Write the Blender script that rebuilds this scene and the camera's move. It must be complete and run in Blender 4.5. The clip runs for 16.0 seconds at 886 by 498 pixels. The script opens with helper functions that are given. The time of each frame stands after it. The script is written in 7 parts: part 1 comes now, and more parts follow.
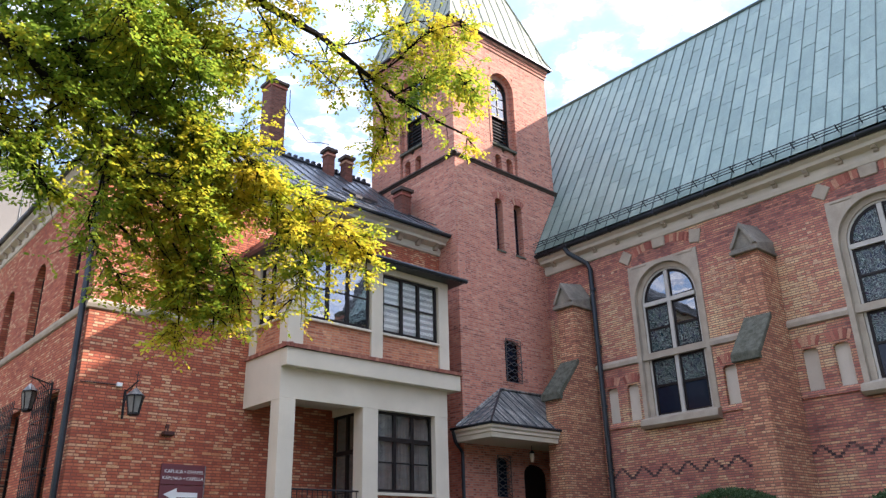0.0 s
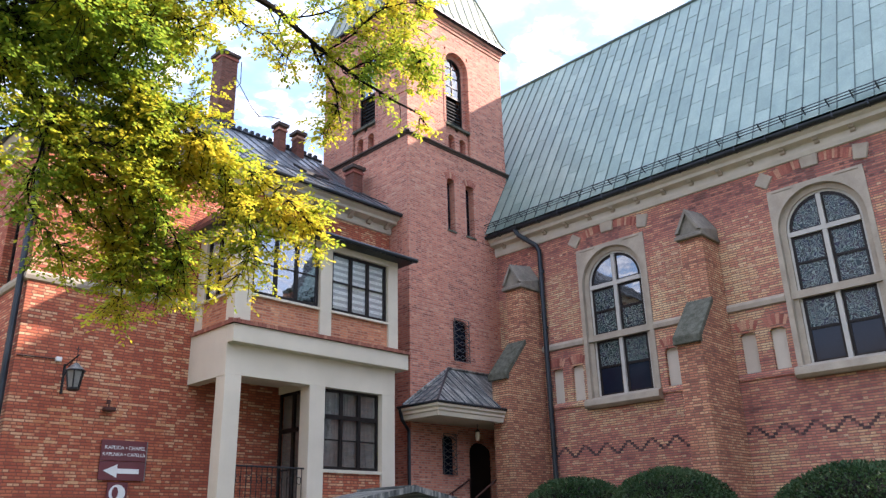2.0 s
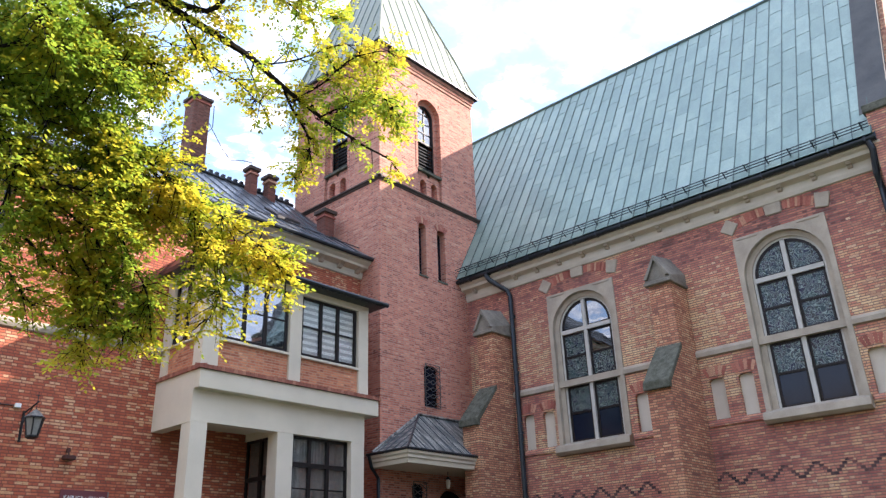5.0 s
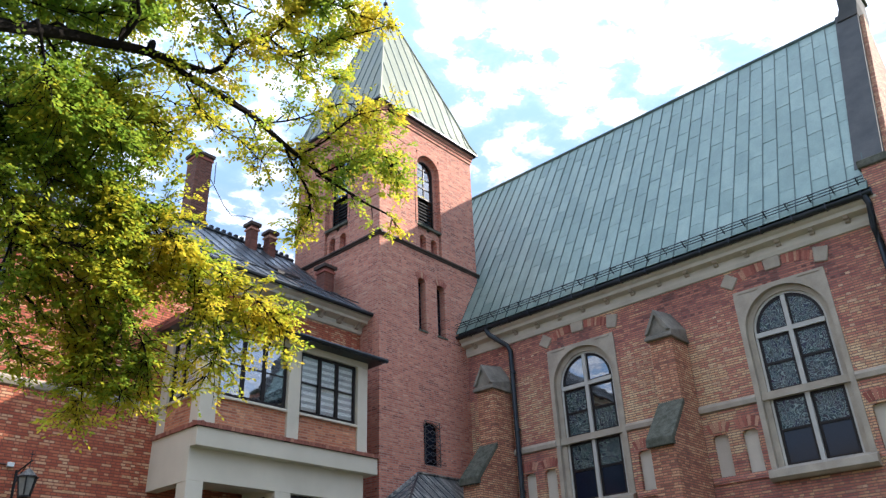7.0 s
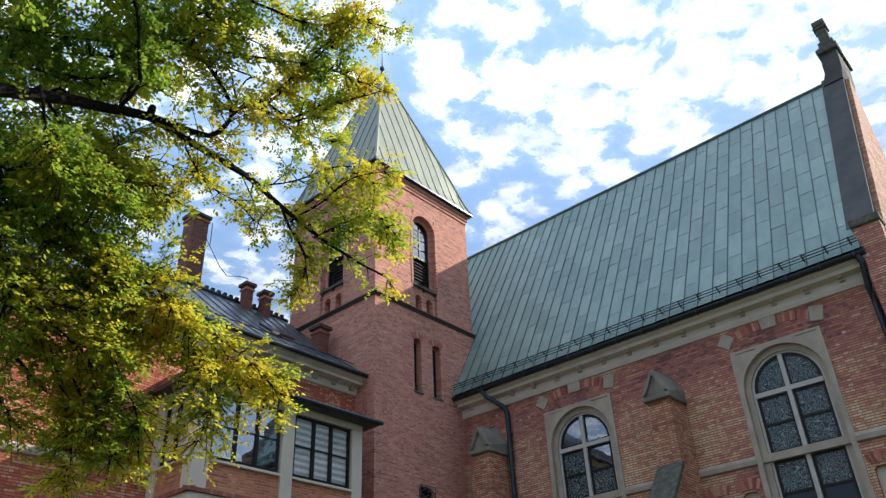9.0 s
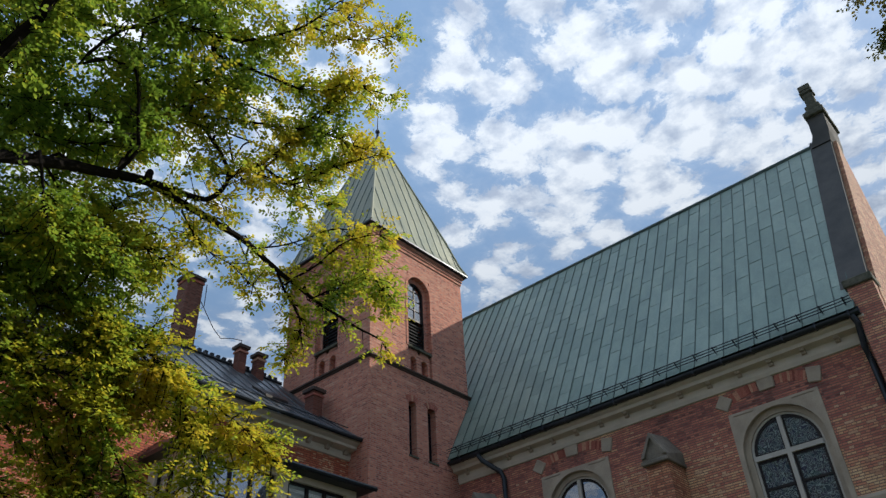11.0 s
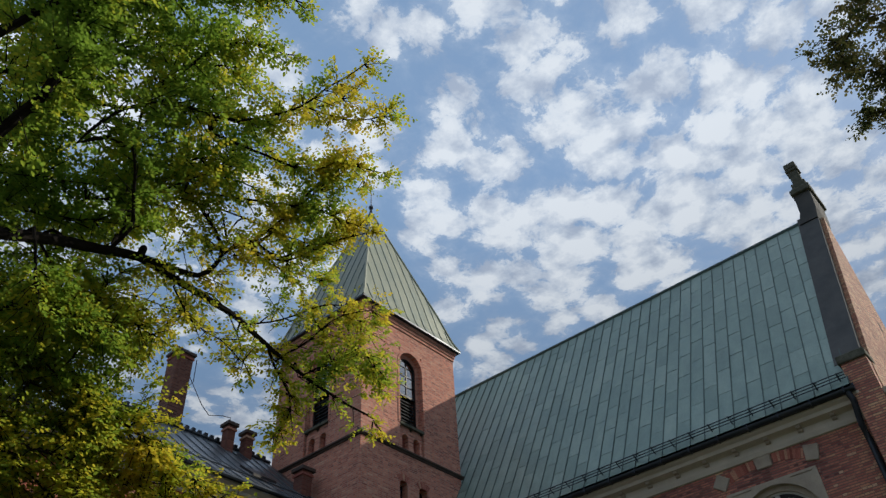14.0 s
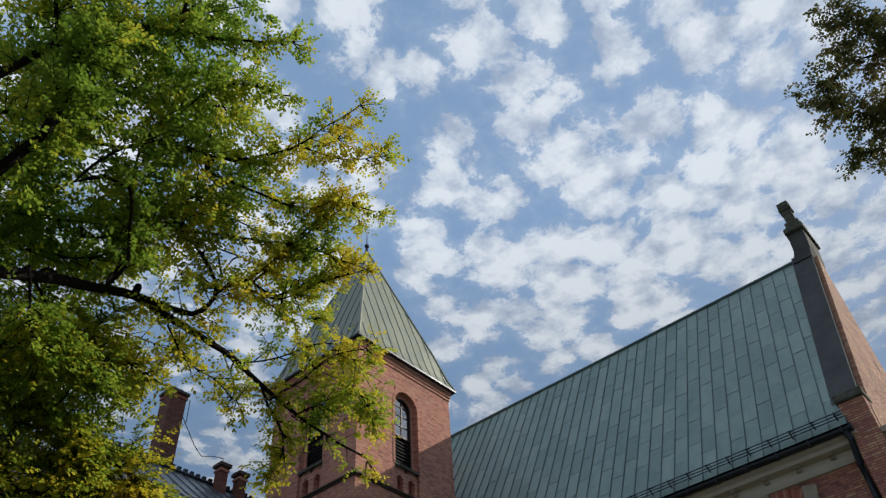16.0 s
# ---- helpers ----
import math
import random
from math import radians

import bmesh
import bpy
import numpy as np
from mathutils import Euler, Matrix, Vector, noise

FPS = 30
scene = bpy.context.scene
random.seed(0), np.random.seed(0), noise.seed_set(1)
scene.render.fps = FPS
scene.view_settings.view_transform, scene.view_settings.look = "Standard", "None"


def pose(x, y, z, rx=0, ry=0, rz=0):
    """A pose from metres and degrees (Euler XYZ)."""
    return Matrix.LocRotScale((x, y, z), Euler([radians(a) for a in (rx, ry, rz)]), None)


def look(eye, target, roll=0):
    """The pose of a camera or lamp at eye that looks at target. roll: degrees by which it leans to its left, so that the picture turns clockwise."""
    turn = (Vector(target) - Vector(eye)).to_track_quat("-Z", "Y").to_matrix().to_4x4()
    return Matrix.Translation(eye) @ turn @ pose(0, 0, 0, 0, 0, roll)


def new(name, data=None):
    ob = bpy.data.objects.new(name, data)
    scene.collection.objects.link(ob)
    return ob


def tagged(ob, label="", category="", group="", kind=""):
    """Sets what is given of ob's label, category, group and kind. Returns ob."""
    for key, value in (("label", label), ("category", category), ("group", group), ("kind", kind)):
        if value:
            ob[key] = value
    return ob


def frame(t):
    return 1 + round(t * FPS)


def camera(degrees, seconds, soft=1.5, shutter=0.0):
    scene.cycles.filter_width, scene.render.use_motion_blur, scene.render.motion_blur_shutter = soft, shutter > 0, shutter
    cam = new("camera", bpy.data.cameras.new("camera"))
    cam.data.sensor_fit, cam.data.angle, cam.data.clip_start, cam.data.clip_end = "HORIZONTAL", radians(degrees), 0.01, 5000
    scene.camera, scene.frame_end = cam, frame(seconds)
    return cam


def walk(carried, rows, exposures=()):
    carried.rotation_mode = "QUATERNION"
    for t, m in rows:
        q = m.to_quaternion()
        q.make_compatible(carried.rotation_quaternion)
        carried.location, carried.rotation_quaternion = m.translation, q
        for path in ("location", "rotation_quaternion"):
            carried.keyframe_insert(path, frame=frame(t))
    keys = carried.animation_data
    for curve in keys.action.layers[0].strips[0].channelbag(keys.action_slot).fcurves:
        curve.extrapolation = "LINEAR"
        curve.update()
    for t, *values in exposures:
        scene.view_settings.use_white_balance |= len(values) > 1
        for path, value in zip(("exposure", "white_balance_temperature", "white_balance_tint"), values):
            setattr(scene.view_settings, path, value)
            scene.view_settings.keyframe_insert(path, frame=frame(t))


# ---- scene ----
EYE = 1.6
cam = camera(59.57, 16.0, soft=1.4)
# seconds, shift from the standing point, yaw, pitch, roll of a camera that is held in the hand and tilted up
ROWS = [
    (0.0, 0.025, 0.047, -0.002, -42.35, 21.73, -1.47),
    (0.5, 0.026, 0.044, -0.007, -43.40, 21.28, -1.38),
    (1.0, 0.027, 0.040, -0.011, -44.46, 20.80, -1.37),
    (1.5, 0.027, 0.037, -0.013, -45.28, 20.40, -1.46),
    (2.0, 0.027, 0.034, -0.015, -46.18, 20.14, -1.52),
    (2.5, 0.027, 0.031, -0.016, -46.99, 20.20, -1.55),
    (3.0, 0.026, 0.028, -0.016, -47.68, 20.52, -1.69),
    (3.5, 0.025, 0.025, -0.016, -48.12, 21.01, -1.76),
    (4.0, 0.024, 0.023, -0.015, -48.36, 21.72, -1.90),
    (6.5, 0.013, 0.012, -0.004, -48.67, 26.29, -2.28),
    (7.0, 0.011, 0.010, -0.001, -48.76, 27.38, -2.32),
    (7.5, 0.008, 0.008, 0.002, -48.87, 28.40, -2.39),
    (8.0, 0.005, 0.006, 0.005, -48.99, 29.52, -2.48),
    (8.5, 0.002, 0.003, 0.008, -49.17, 30.58, -2.56),
    (9.0, -0.001, 0.001, 0.010, -49.36, 31.76, -2.72),
    (11.5, -0.016, -0.014, 0.019, -50.25, 37.28, -3.41),
    (12.0, -0.019, -0.018, 0.019, -50.39, 38.30, -3.50),
    (12.5, -0.022, -0.022, 0.018, -50.53, 39.21, -3.57),
    (13.0, -0.025, -0.026, 0.017, -50.75, 40.12, -3.72),
    (13.5, -0.027, -0.031, 0.015, -50.98, 40.92, -3.81),
    (14.0, -0.029, -0.036, 0.012, -51.22, 41.71, -3.92),
    (14.5, -0.031, -0.041, 0.007, -51.42, 42.42, -3.93),
    (15.0, -0.033, -0.047, 0.002, -51.61, 43.11, -4.11),
    (15.5, -0.035, -0.053, -0.004, -51.75, 43.79, -4.18),
    (16.0, -0.036, -0.060, -0.011, -51.91, 44.54, -4.38),
]
EXPOSURES = [(0.0, 1.80, 6130, 19), (4.0, 2.02, 6130, 19), (6.5, 1.60, 5900, 13), (9.0, 0.90, 5880, 10), (11.5, 0.12, 6080, 8), (16.0, -0.12, 6080, 8)]
walk(cam, [(t, pose(x, y, EYE + z, 0, 0, yaw) @ pose(0, 0, 0, 90 + p) @ pose(0, 0, 0, 0, 0, r)) for t, x, y, z, yaw, p, r in ROWS], EXPOSURES)

# ---- world and sun ----
SUN = Vector((1.0, -0.6, 0.78)).normalized()
SUN_EL = math.asin(SUN.z)
SUN_AZ = math.atan2(SUN.x, SUN.y)


def nd(nt, kind):
    return nt.nodes.new(kind)


def mth(nt, op, a, b=None, c=None):
    n = nd(nt, "ShaderNodeMath")
    n.operation = op
    for i, v in enumerate((a, b, c)):
        if v is None:
            continue
        if isinstance(v, (int, float)):
            n.inputs[i].default_value = v
        else:
            nt.links.new(v, n.inputs[i])
    return n.outputs[0]


def ramp(nt, fac, stops, mode="LINEAR"):
    n = nd(nt, "ShaderNodeValToRGB")
    n.color_ramp.interpolation = mode
    els = n.color_ramp.elements
    while len(els) < len(stops):
        els.new(0.5)
    for e, (p, c) in zip(els, stops):
        e.position = p
        e.color = (*c, 1) if len(c) == 3 else c
    if fac is not None:
        nt.links.new(fac, n.inputs[0])
    return n.outputs[0]


def g3(v):
    return (v, v, v)


def mixc(nt, fac, a, b, mode="MIX"):
    n = nd(nt, "ShaderNodeMix")
    n.data_type, n.blend_type = "RGBA", mode
    for i, v in ((0, fac), (6, a), (7, b)):
        if isinstance(v, (int, float)):
            n.inputs[i].default_value = v
        elif isinstance(v, tuple):
            n.inputs[i].default_value = (*v, 1)
        else:
            nt.links.new(v, n.inputs[i])
    return n.outputs[2]


def noise_tex(nt, vec, scale, detail=4.0, rough=0.55):
    n = nd(nt, "ShaderNodeTexNoise")
    n.inputs["Scale"].default_value = scale
    n.inputs["Detail"].default_value = detail
    n.inputs["Roughness"].default_value = rough
    if vec is not None:
        nt.links.new(vec, n.inputs["Vector"])
    return n.outputs["Fac"]


def build_world():
    w = bpy.data.worlds.new("sky")
    scene.world = w
    w.use_nodes = True
    nt = w.node_tree
    nt.nodes.clear()
    sky = nd(nt, "ShaderNodeTexSky")
    sky.sky_type, sky.sun_disc, sky.sun_elevation, sky.sun_rotation = "NISHITA", False, SUN_EL, SUN_AZ
    sky.air_density, sky.dust_density = 1.0, 1.6
    tc = nd(nt, "ShaderNodeTexCoord")
    sep = nd(nt, "ShaderNodeSeparateXYZ")
    nt.links.new(tc.outputs["Generated"], sep.inputs[0])
    zc = mth(nt, "MAXIMUM", sep.outputs[2], 0.12)
    cmb = nd(nt, "ShaderNodeCombineXYZ")
    nt.links.new(mth(nt, "DIVIDE", sep.outputs[0], zc), cmb.inputs[0])
    nt.links.new(mth(nt, "DIVIDE", sep.outputs[1], zc), cmb.inputs[1])
    cmb.inputs[2].default_value = 3.7
    # puffs of altocumulus: cells with ragged edges, thinned out by a broad field
    warp = nd(nt, "ShaderNodeTexNoise")
    warp.inputs["Scale"].default_value, warp.inputs["Detail"].default_value = 7.0, 5.0
    nt.links.new(cmb.outputs[0], warp.inputs["Vector"])
    bent = nd(nt, "ShaderNodeVectorMath")
    bent.operation = "MULTIPLY_ADD"
    nt.links.new(warp.outputs["Color"], bent.inputs[0])
    bent.inputs[1].default_value = (0.075, 0.075, 0.0)
    nt.links.new(cmb.outputs[0], bent.inputs[2])
    cell = nd(nt, "ShaderNodeTexVoronoi")
    cell.feature, cell.voronoi_dimensions = "SMOOTH_F1", "2D"
    cell.inputs["Scale"].default_value, cell.inputs["Smoothness"].default_value = 10.5, 0.3
    nt.links.new(bent.outputs[0], cell.inputs["Vector"])
    big = noise_tex(nt, cmb.outputs[0], 2.3, 3.0, 0.5)
    puff = noise_tex(nt, bent.outputs[0], 17.0, 10.0, 0.68)
    fine = noise_tex(nt, cmb.outputs[0], 13.0, 6.0, 0.55)
    dens = mth(nt, "ADD", mth(nt, "MULTIPLY", mth(nt, "SUBTRACT", 0.75, cell.outputs["Distance"]), 0.31), mth(nt, "ADD", mth(nt, "MULTIPLY", puff, 0.54), mth(nt, "MULTIPLY", big, 0.34)))
    mask = ramp(nt, dens, [(0.0, g3(0.0)), (0.44, g3(0.10)), (0.52, g3(0.22)), (0.545, g3(0.62)), (0.568, g3(0.88)), (0.63, g3(1.0))])
    tone = mth(nt, "ADD", mth(nt, "MULTIPLY", fine, 0.6), mth(nt, "MULTIPLY", dens, 0.4))
    cloud = ramp(nt, tone, [(0.45, (4.4, 4.95, 6.0)), (0.52, (6.2, 6.65, 7.4)), (0.59, (8.2, 8.4, 8.7))])
    haze = mixc(nt, 0.6, sky.outputs[0], (3.0, 4.7, 7.2))
    col = mixc(nt, mask, haze, cloud)
    # sky darkened towards the horizon to balance its brightness against the walls
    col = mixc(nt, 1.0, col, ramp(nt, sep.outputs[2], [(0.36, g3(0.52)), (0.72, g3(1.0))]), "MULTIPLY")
    bg = nd(nt, "ShaderNodeBackground")
    bg.inputs[1].default_value = 0.1
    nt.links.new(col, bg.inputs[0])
    o = nd(nt, "ShaderNodeOutputWorld")
    nt.links.new(bg.outputs[0], o.inputs[0])


build_world()
sun_data = bpy.data.lights.new("sun", "SUN")
sun_data.energy, sun_data.angle, sun_data.color = 3.5, radians(0.6), (1.0, 0.88, 0.72)
sun = new("sun", sun_data)
sun.matrix_world = look(SUN * 60, (0, 0, 0))


# ---- materials ----
def mat(name):
    m = bpy.data.materials.new(name)
    m.use_nodes = True
    nt = m.node_tree
    b = nt.nodes["Principled BSDF"]
    return m, nt, b


def pos(nt):
    return nd(nt, "ShaderNodeNewGeometry").outputs["Position"]


def bump(nt, b, height, strength, dist):
    n = nd(nt, "ShaderNodeBump")
    n.inputs["Strength"].default_value = strength
    n.inputs["Distance"].default_value = dist
    nt.links.new(height, n.inputs["Height"])
    nt.links.new(n.outputs[0], b.inputs["Normal"])


def plain(name, lo, hi, scale=3.0, rough=0.6, metal=0.0, bumps=0.15, grain=40.0, spec=0.4):
    """A surface that wavers between two colours at two scales, with fine relief."""
    m, nt, b = mat(name)
    p = pos(nt)
    n1 = noise_tex(nt, p, scale, 5)
    n2 = noise_tex(nt, p, grain, 3)
    f = mth(nt, "ADD", mth(nt, "MULTIPLY", n1, 0.7), mth(nt, "MULTIPLY", n2, 0.3))
    nt.links.new(ramp(nt, f, [(0.32, lo), (0.68, hi)]), b.inputs["Base Color"])
    nt.links.new(ramp(nt, n1, [(0.3, g3(max(rough - 0.1, 0.03))), (0.7, g3(min(rough + 0.1, 1)))]), b.inputs["Roughness"])
    b.inputs["Metallic"].default_value = metal
    b.inputs["Specular IOR Level"].default_value = spec
    if bumps:
        bump(nt, b, n2, bumps, 0.01)
    return m


def brick_mat(name, stops, mortar, patch=0.5, patch_scale=0.45, course=0.07, batches=None, even=False):
    """Brickwork of alternating header and stretcher courses; every brick has its own shade."""
    m, nt, b = mat(name)
    p = pos(nt)
    sep = nd(nt, "ShaderNodeSeparateXYZ")
    nt.links.new(p, sep.inputs[0])
    u = mth(nt, "ADD", sep.outputs[0], sep.outputs[1])
    wob = noise_tex(nt, p, 3.0, 2)
    v = mth(nt, "ADD", mth(nt, "DIVIDE", sep.outputs[2], course), mth(nt, "MULTIPLY", wob, 0.12))
    row = mth(nt, "FLOOR", v)
    odd = mth(nt, "MODULO", row, 2.0)
    w = mth(nt, "SUBTRACT", 0.25, mth(nt, "MULTIPLY", odd, 0.125))
    uu = mth(nt, "ADD", mth(nt, "DIVIDE", u, w), mth(nt, "MULTIPLY", odd, 0.25))
    col = mth(nt, "FLOOR", uu)
    fu, fv = mth(nt, "FRACT", uu), mth(nt, "FRACT", v)
    du = mth(nt, "MULTIPLY", mth(nt, "MINIMUM", fu, mth(nt, "SUBTRACT", 1.0, fu)), w)
    dv = mth(nt, "MULTIPLY", mth(nt, "MINIMUM", fv, mth(nt, "SUBTRACT", 1.0, fv)), course)
    edge = mth(nt, "MINIMUM", mth(nt, "ADD", du, 0.0045 if even else 0.0025), dv)
    joint = nd(nt, "ShaderNodeMapRange")
    joint.inputs[1].default_value, joint.inputs[2].default_value = 0.006, 0.016
    nt.links.new(edge, joint.inputs[0])
    cmb = nd(nt, "ShaderNodeCombineXYZ")
    nt.links.new(col, cmb.inputs[0])
    nt.links.new(row, cmb.inputs[1])
    wn = nd(nt, "ShaderNodeTexWhiteNoise")
    wn.noise_dimensions = "2D"
    nt.links.new(cmb.outputs[0], wn.inputs["Vector"])
    # neighbouring bricks of a course come from one batch
    big = noise_tex(nt, p, patch_scale, 4, 0.6)
    runv = nd(nt, "ShaderNodeCombineXYZ")
    nt.links.new(mth(nt, "MULTIPLY", u, 1.1), runv.inputs[0])
    nt.links.new(mth(nt, "MULTIPLY", row, 5.37), runv.inputs[1])
    run = noise_tex(nt, runv.outputs[0], 1.0, 1, 0.5)
    own = mth(nt, "ADD", mth(nt, "MULTIPLY", mth(nt, "ADD", wn.outputs["Value"], 0.2 if even else 0.0), 0.46 if even else 0.62), mth(nt, "MULTIPLY", mth(nt, "SUBTRACT", run, 0.32), 0.85))
    r = mth(nt, "ADD", own, mth(nt, "MULTIPLY", mth(nt, "SUBTRACT", big, 0.5), patch * 2.4))
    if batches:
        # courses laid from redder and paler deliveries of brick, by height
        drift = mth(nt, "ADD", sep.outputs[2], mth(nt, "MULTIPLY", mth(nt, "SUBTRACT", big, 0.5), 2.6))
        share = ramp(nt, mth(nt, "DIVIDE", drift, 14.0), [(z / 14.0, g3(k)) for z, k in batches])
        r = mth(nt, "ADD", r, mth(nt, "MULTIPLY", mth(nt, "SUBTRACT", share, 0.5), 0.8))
    body = ramp(nt, r, stops)
    n2 = noise_tex(nt, p, 26.0, 5, 0.65)
    body = mixc(nt, 1.0, body, ramp(nt, n2, [(0.25, g3(0.78)), (0.75, g3(1.16))]), "MULTIPLY")
    stain = noise_tex(nt, p, 0.35, 5, 0.6)
    body = mixc(nt, 1.0, body, ramp(nt, stain, [(0.3, g3(0.82)), (0.65, g3(1.06))]), "MULTIPLY")
    nt.links.new(mixc(nt, joint.outputs[0], mortar, body), b.inputs["Base Color"])
    b.inputs["Roughness"].default_value = 0.85
    b.inputs["Specular IOR Level"].default_value = 0.25
    h = mth(nt, "ADD", mth(nt, "MULTIPLY", joint.outputs[0], mth(nt, "ADD", 0.75, mth(nt, "MULTIPLY", wn.outputs["Value"], 0.25))), mth(nt, "MULTIPLY", n2, 0.3))
    bump(nt, b, h, 0.6, 0.008)
    return m


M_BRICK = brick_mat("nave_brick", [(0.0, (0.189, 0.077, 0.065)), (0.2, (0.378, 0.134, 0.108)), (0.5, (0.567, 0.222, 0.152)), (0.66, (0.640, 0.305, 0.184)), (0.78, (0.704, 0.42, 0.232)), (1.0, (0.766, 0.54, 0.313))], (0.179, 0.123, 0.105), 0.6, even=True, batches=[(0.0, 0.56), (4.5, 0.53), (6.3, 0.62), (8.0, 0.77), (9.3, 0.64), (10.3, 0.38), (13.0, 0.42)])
M_BRICK_RED = brick_mat("parish_brick", [(0.0, (0.314, 0.076, 0.045)), (0.38, (0.482, 0.129, 0.067)), (0.60, (0.56, 0.175, 0.088)), (0.68, (0.64, 0.32, 0.175)), (1.0, (0.73, 0.46, 0.27))], (0.20, 0.075, 0.052), 0.34, 0.6)
M_BRICK_TOWER = brick_mat("tower_brick", [(0.0, (0.24, 0.08, 0.06)), (0.35, (0.55, 0.185, 0.12)), (0.7, (0.70, 0.285, 0.182)), (1.0, (0.74, 0.43, 0.29))], (0.46, 0.31, 0.25), 0.3)
M_BRICK_BUFF = brick_mat("buttress_brick", [(0.0, (0.276, 0.111, 0.077)), (0.3, (0.496, 0.193, 0.118)), (0.6, (0.648, 0.322, 0.181)), (1.0, (0.780, 0.544, 0.321))], (0.180, 0.115, 0.083), 0.4)


def single_brick_mat(name, stops):
    """Brick pieces, each with its own firing colour."""
    m, nt, b = mat(name)
    info = nd(nt, "ShaderNodeObjectInfo")
    body = ramp(nt, info.outputs["Random"], stops)
    n = noise_tex(nt, pos(nt), 24.0, 4, 0.6)
    nt.links.new(mixc(nt, 1.0, body, ramp(nt, n, [(0.25, g3(0.75)), (0.75, g3(1.2))]), "MULTIPLY"), b.inputs["Base Color"])
    b.inputs["Roughness"].default_value = 0.88
    b.inputs["Specular IOR Level"].default_value = 0.25
    bump(nt, b, n, 0.4, 0.006)
    return m


M_SOLDIER = single_brick_mat("arch_brick", [(0.0, (0.25, 0.085, 0.065)), (0.5, (0.41, 0.145, 0.108)), (0.75, (0.46, 0.19, 0.135)), (1.0, (0.55, 0.32, 0.21))])
M_COPEBRICK = single_brick_mat("coping_brick", [(0.0, (0.24, 0.09, 0.065)), (0.6, (0.32, 0.125, 0.085)), (1.0, (0.44, 0.21, 0.14))])
M_CAPSTONE = plain("weathered_capstone", (0.132, 0.119, 0.097), (0.319, 0.286, 0.231), 2.6, 0.9, bumps=0.35)
M_APRON = brick_mat("apron_brick", [(0.0, (0.280, 0.090, 0.056)), (0.4, (0.515, 0.179, 0.095)), (0.75, (0.627, 0.269, 0.140)), (1.0, (0.762, 0.426, 0.246))], (0.448, 0.269, 0.179), 0.3)
# tall stack's shade is put into its brick colour
M_SHADED_STACK = brick_mat("shaded_stack_brick", [(0.0, (0.11, 0.045, 0.036)), (0.5, (0.22, 0.085, 0.062)), (0.8, (0.30, 0.13, 0.09)), (1.0, (0.42, 0.24, 0.16))], (0.17, 0.11, 0.085), 0.4)
M_STACK = brick_mat("stack_brick", [(0.0, (0.10, 0.035, 0.028)), (0.5, (0.19, 0.065, 0.048)), (1.0, (0.27, 0.10, 0.07))], (0.15, 0.09, 0.07), 0.3)
M_DARKBRICK = single_brick_mat("dark_brick", [(0.0, (0.065, 0.042, 0.045)), (0.7, (0.12, 0.07, 0.065)), (1.0, (0.26, 0.11, 0.09))])
M_STONE = plain("sandstone", (0.325, 0.274, 0.211), (0.493, 0.426, 0.336), 2.2, 0.85, bumps=0.3)
M_GREYSTONE = plain("mossy_stone", (0.055, 0.06, 0.042), (0.165, 0.16, 0.128), 7.0, 0.95, bumps=0.4, spec=0.1)
M_MULLION = plain("pale_stone", (0.44, 0.42, 0.37), (0.56, 0.54, 0.49), 3.0, 0.8)
M_PLASTER = plain("cream_plaster", (0.583, 0.522, 0.407), (0.715, 0.643, 0.512), 0.9, 0.85, bumps=0.12)
M_NICHE = plain("niche_plaster", (0.53, 0.465, 0.375), (0.63, 0.56, 0.46), 1.6, 0.9)
M_IRON = plain("black_iron", (0.012, 0.012, 0.014), (0.03, 0.03, 0.033), 8.0, 0.5, 0.3)
# grille iron coloured lighter grey to stand for its sheen
M_GREYIRON = plain("iron_sheen_grey", (0.05, 0.052, 0.055), (0.12, 0.12, 0.118), 12.0, 0.6, 0.2)
M_LEDGE = plain("dark_ledge", (0.05, 0.036, 0.03), (0.10, 0.07, 0.055), 4.0, 0.7)
M_COPING = plain("coping_sheet", (0.072, 0.074, 0.076), (0.125, 0.124, 0.12), 1.5, 0.85, spec=0.08)
M_RUST = plain("rusty_iron", (0.045, 0.018, 0.014), (0.095, 0.032, 0.024), 9.0, 0.75)
M_CREAM = plain("cream_stone", (0.51, 0.465, 0.375), (0.66, 0.605, 0.50), 1.8, 0.85)
M_METAL = plain("dark_sheet_metal", (0.025, 0.032, 0.04), (0.055, 0.065, 0.075), 1.2, 0.38, 0.55, 0.08)
M_ROOF = plain("grey_sheet_roof", (0.05, 0.058, 0.066), (0.12, 0.13, 0.14), 1.6, 0.36, 0.5, 0.1)


def zinc_mat():
    """Old zinc with pale runs down the slope."""
    m, nt, b = mat("zinc_sheet")
    mp = nd(nt, "ShaderNodeMapping")
    mp.inputs["Scale"].default_value = (6.0, 0.7, 0.7)
    nt.links.new(pos(nt), mp.inputs["Vector"])
    run = noise_tex(nt, mp.outputs[0], 1.6, 5, 0.6)
    blot = noise_tex(nt, pos(nt), 3.0, 4, 0.6)
    c = ramp(nt, run, [(0.32, (0.055, 0.062, 0.06)), (0.5, (0.17, 0.18, 0.17)), (0.60, (0.42, 0.41, 0.37))])
    nt.links.new(mixc(nt, 1.0, c, ramp(nt, blot, [(0.3, g3(0.7)), (0.7, g3(1.2))]), "MULTIPLY"), b.inputs["Base Color"])
    b.inputs["Roughness"].default_value = 0.5
    b.inputs["Metallic"].default_value = 0.25
    bump(nt, b, blot, 0.12, 0.01)
    return m


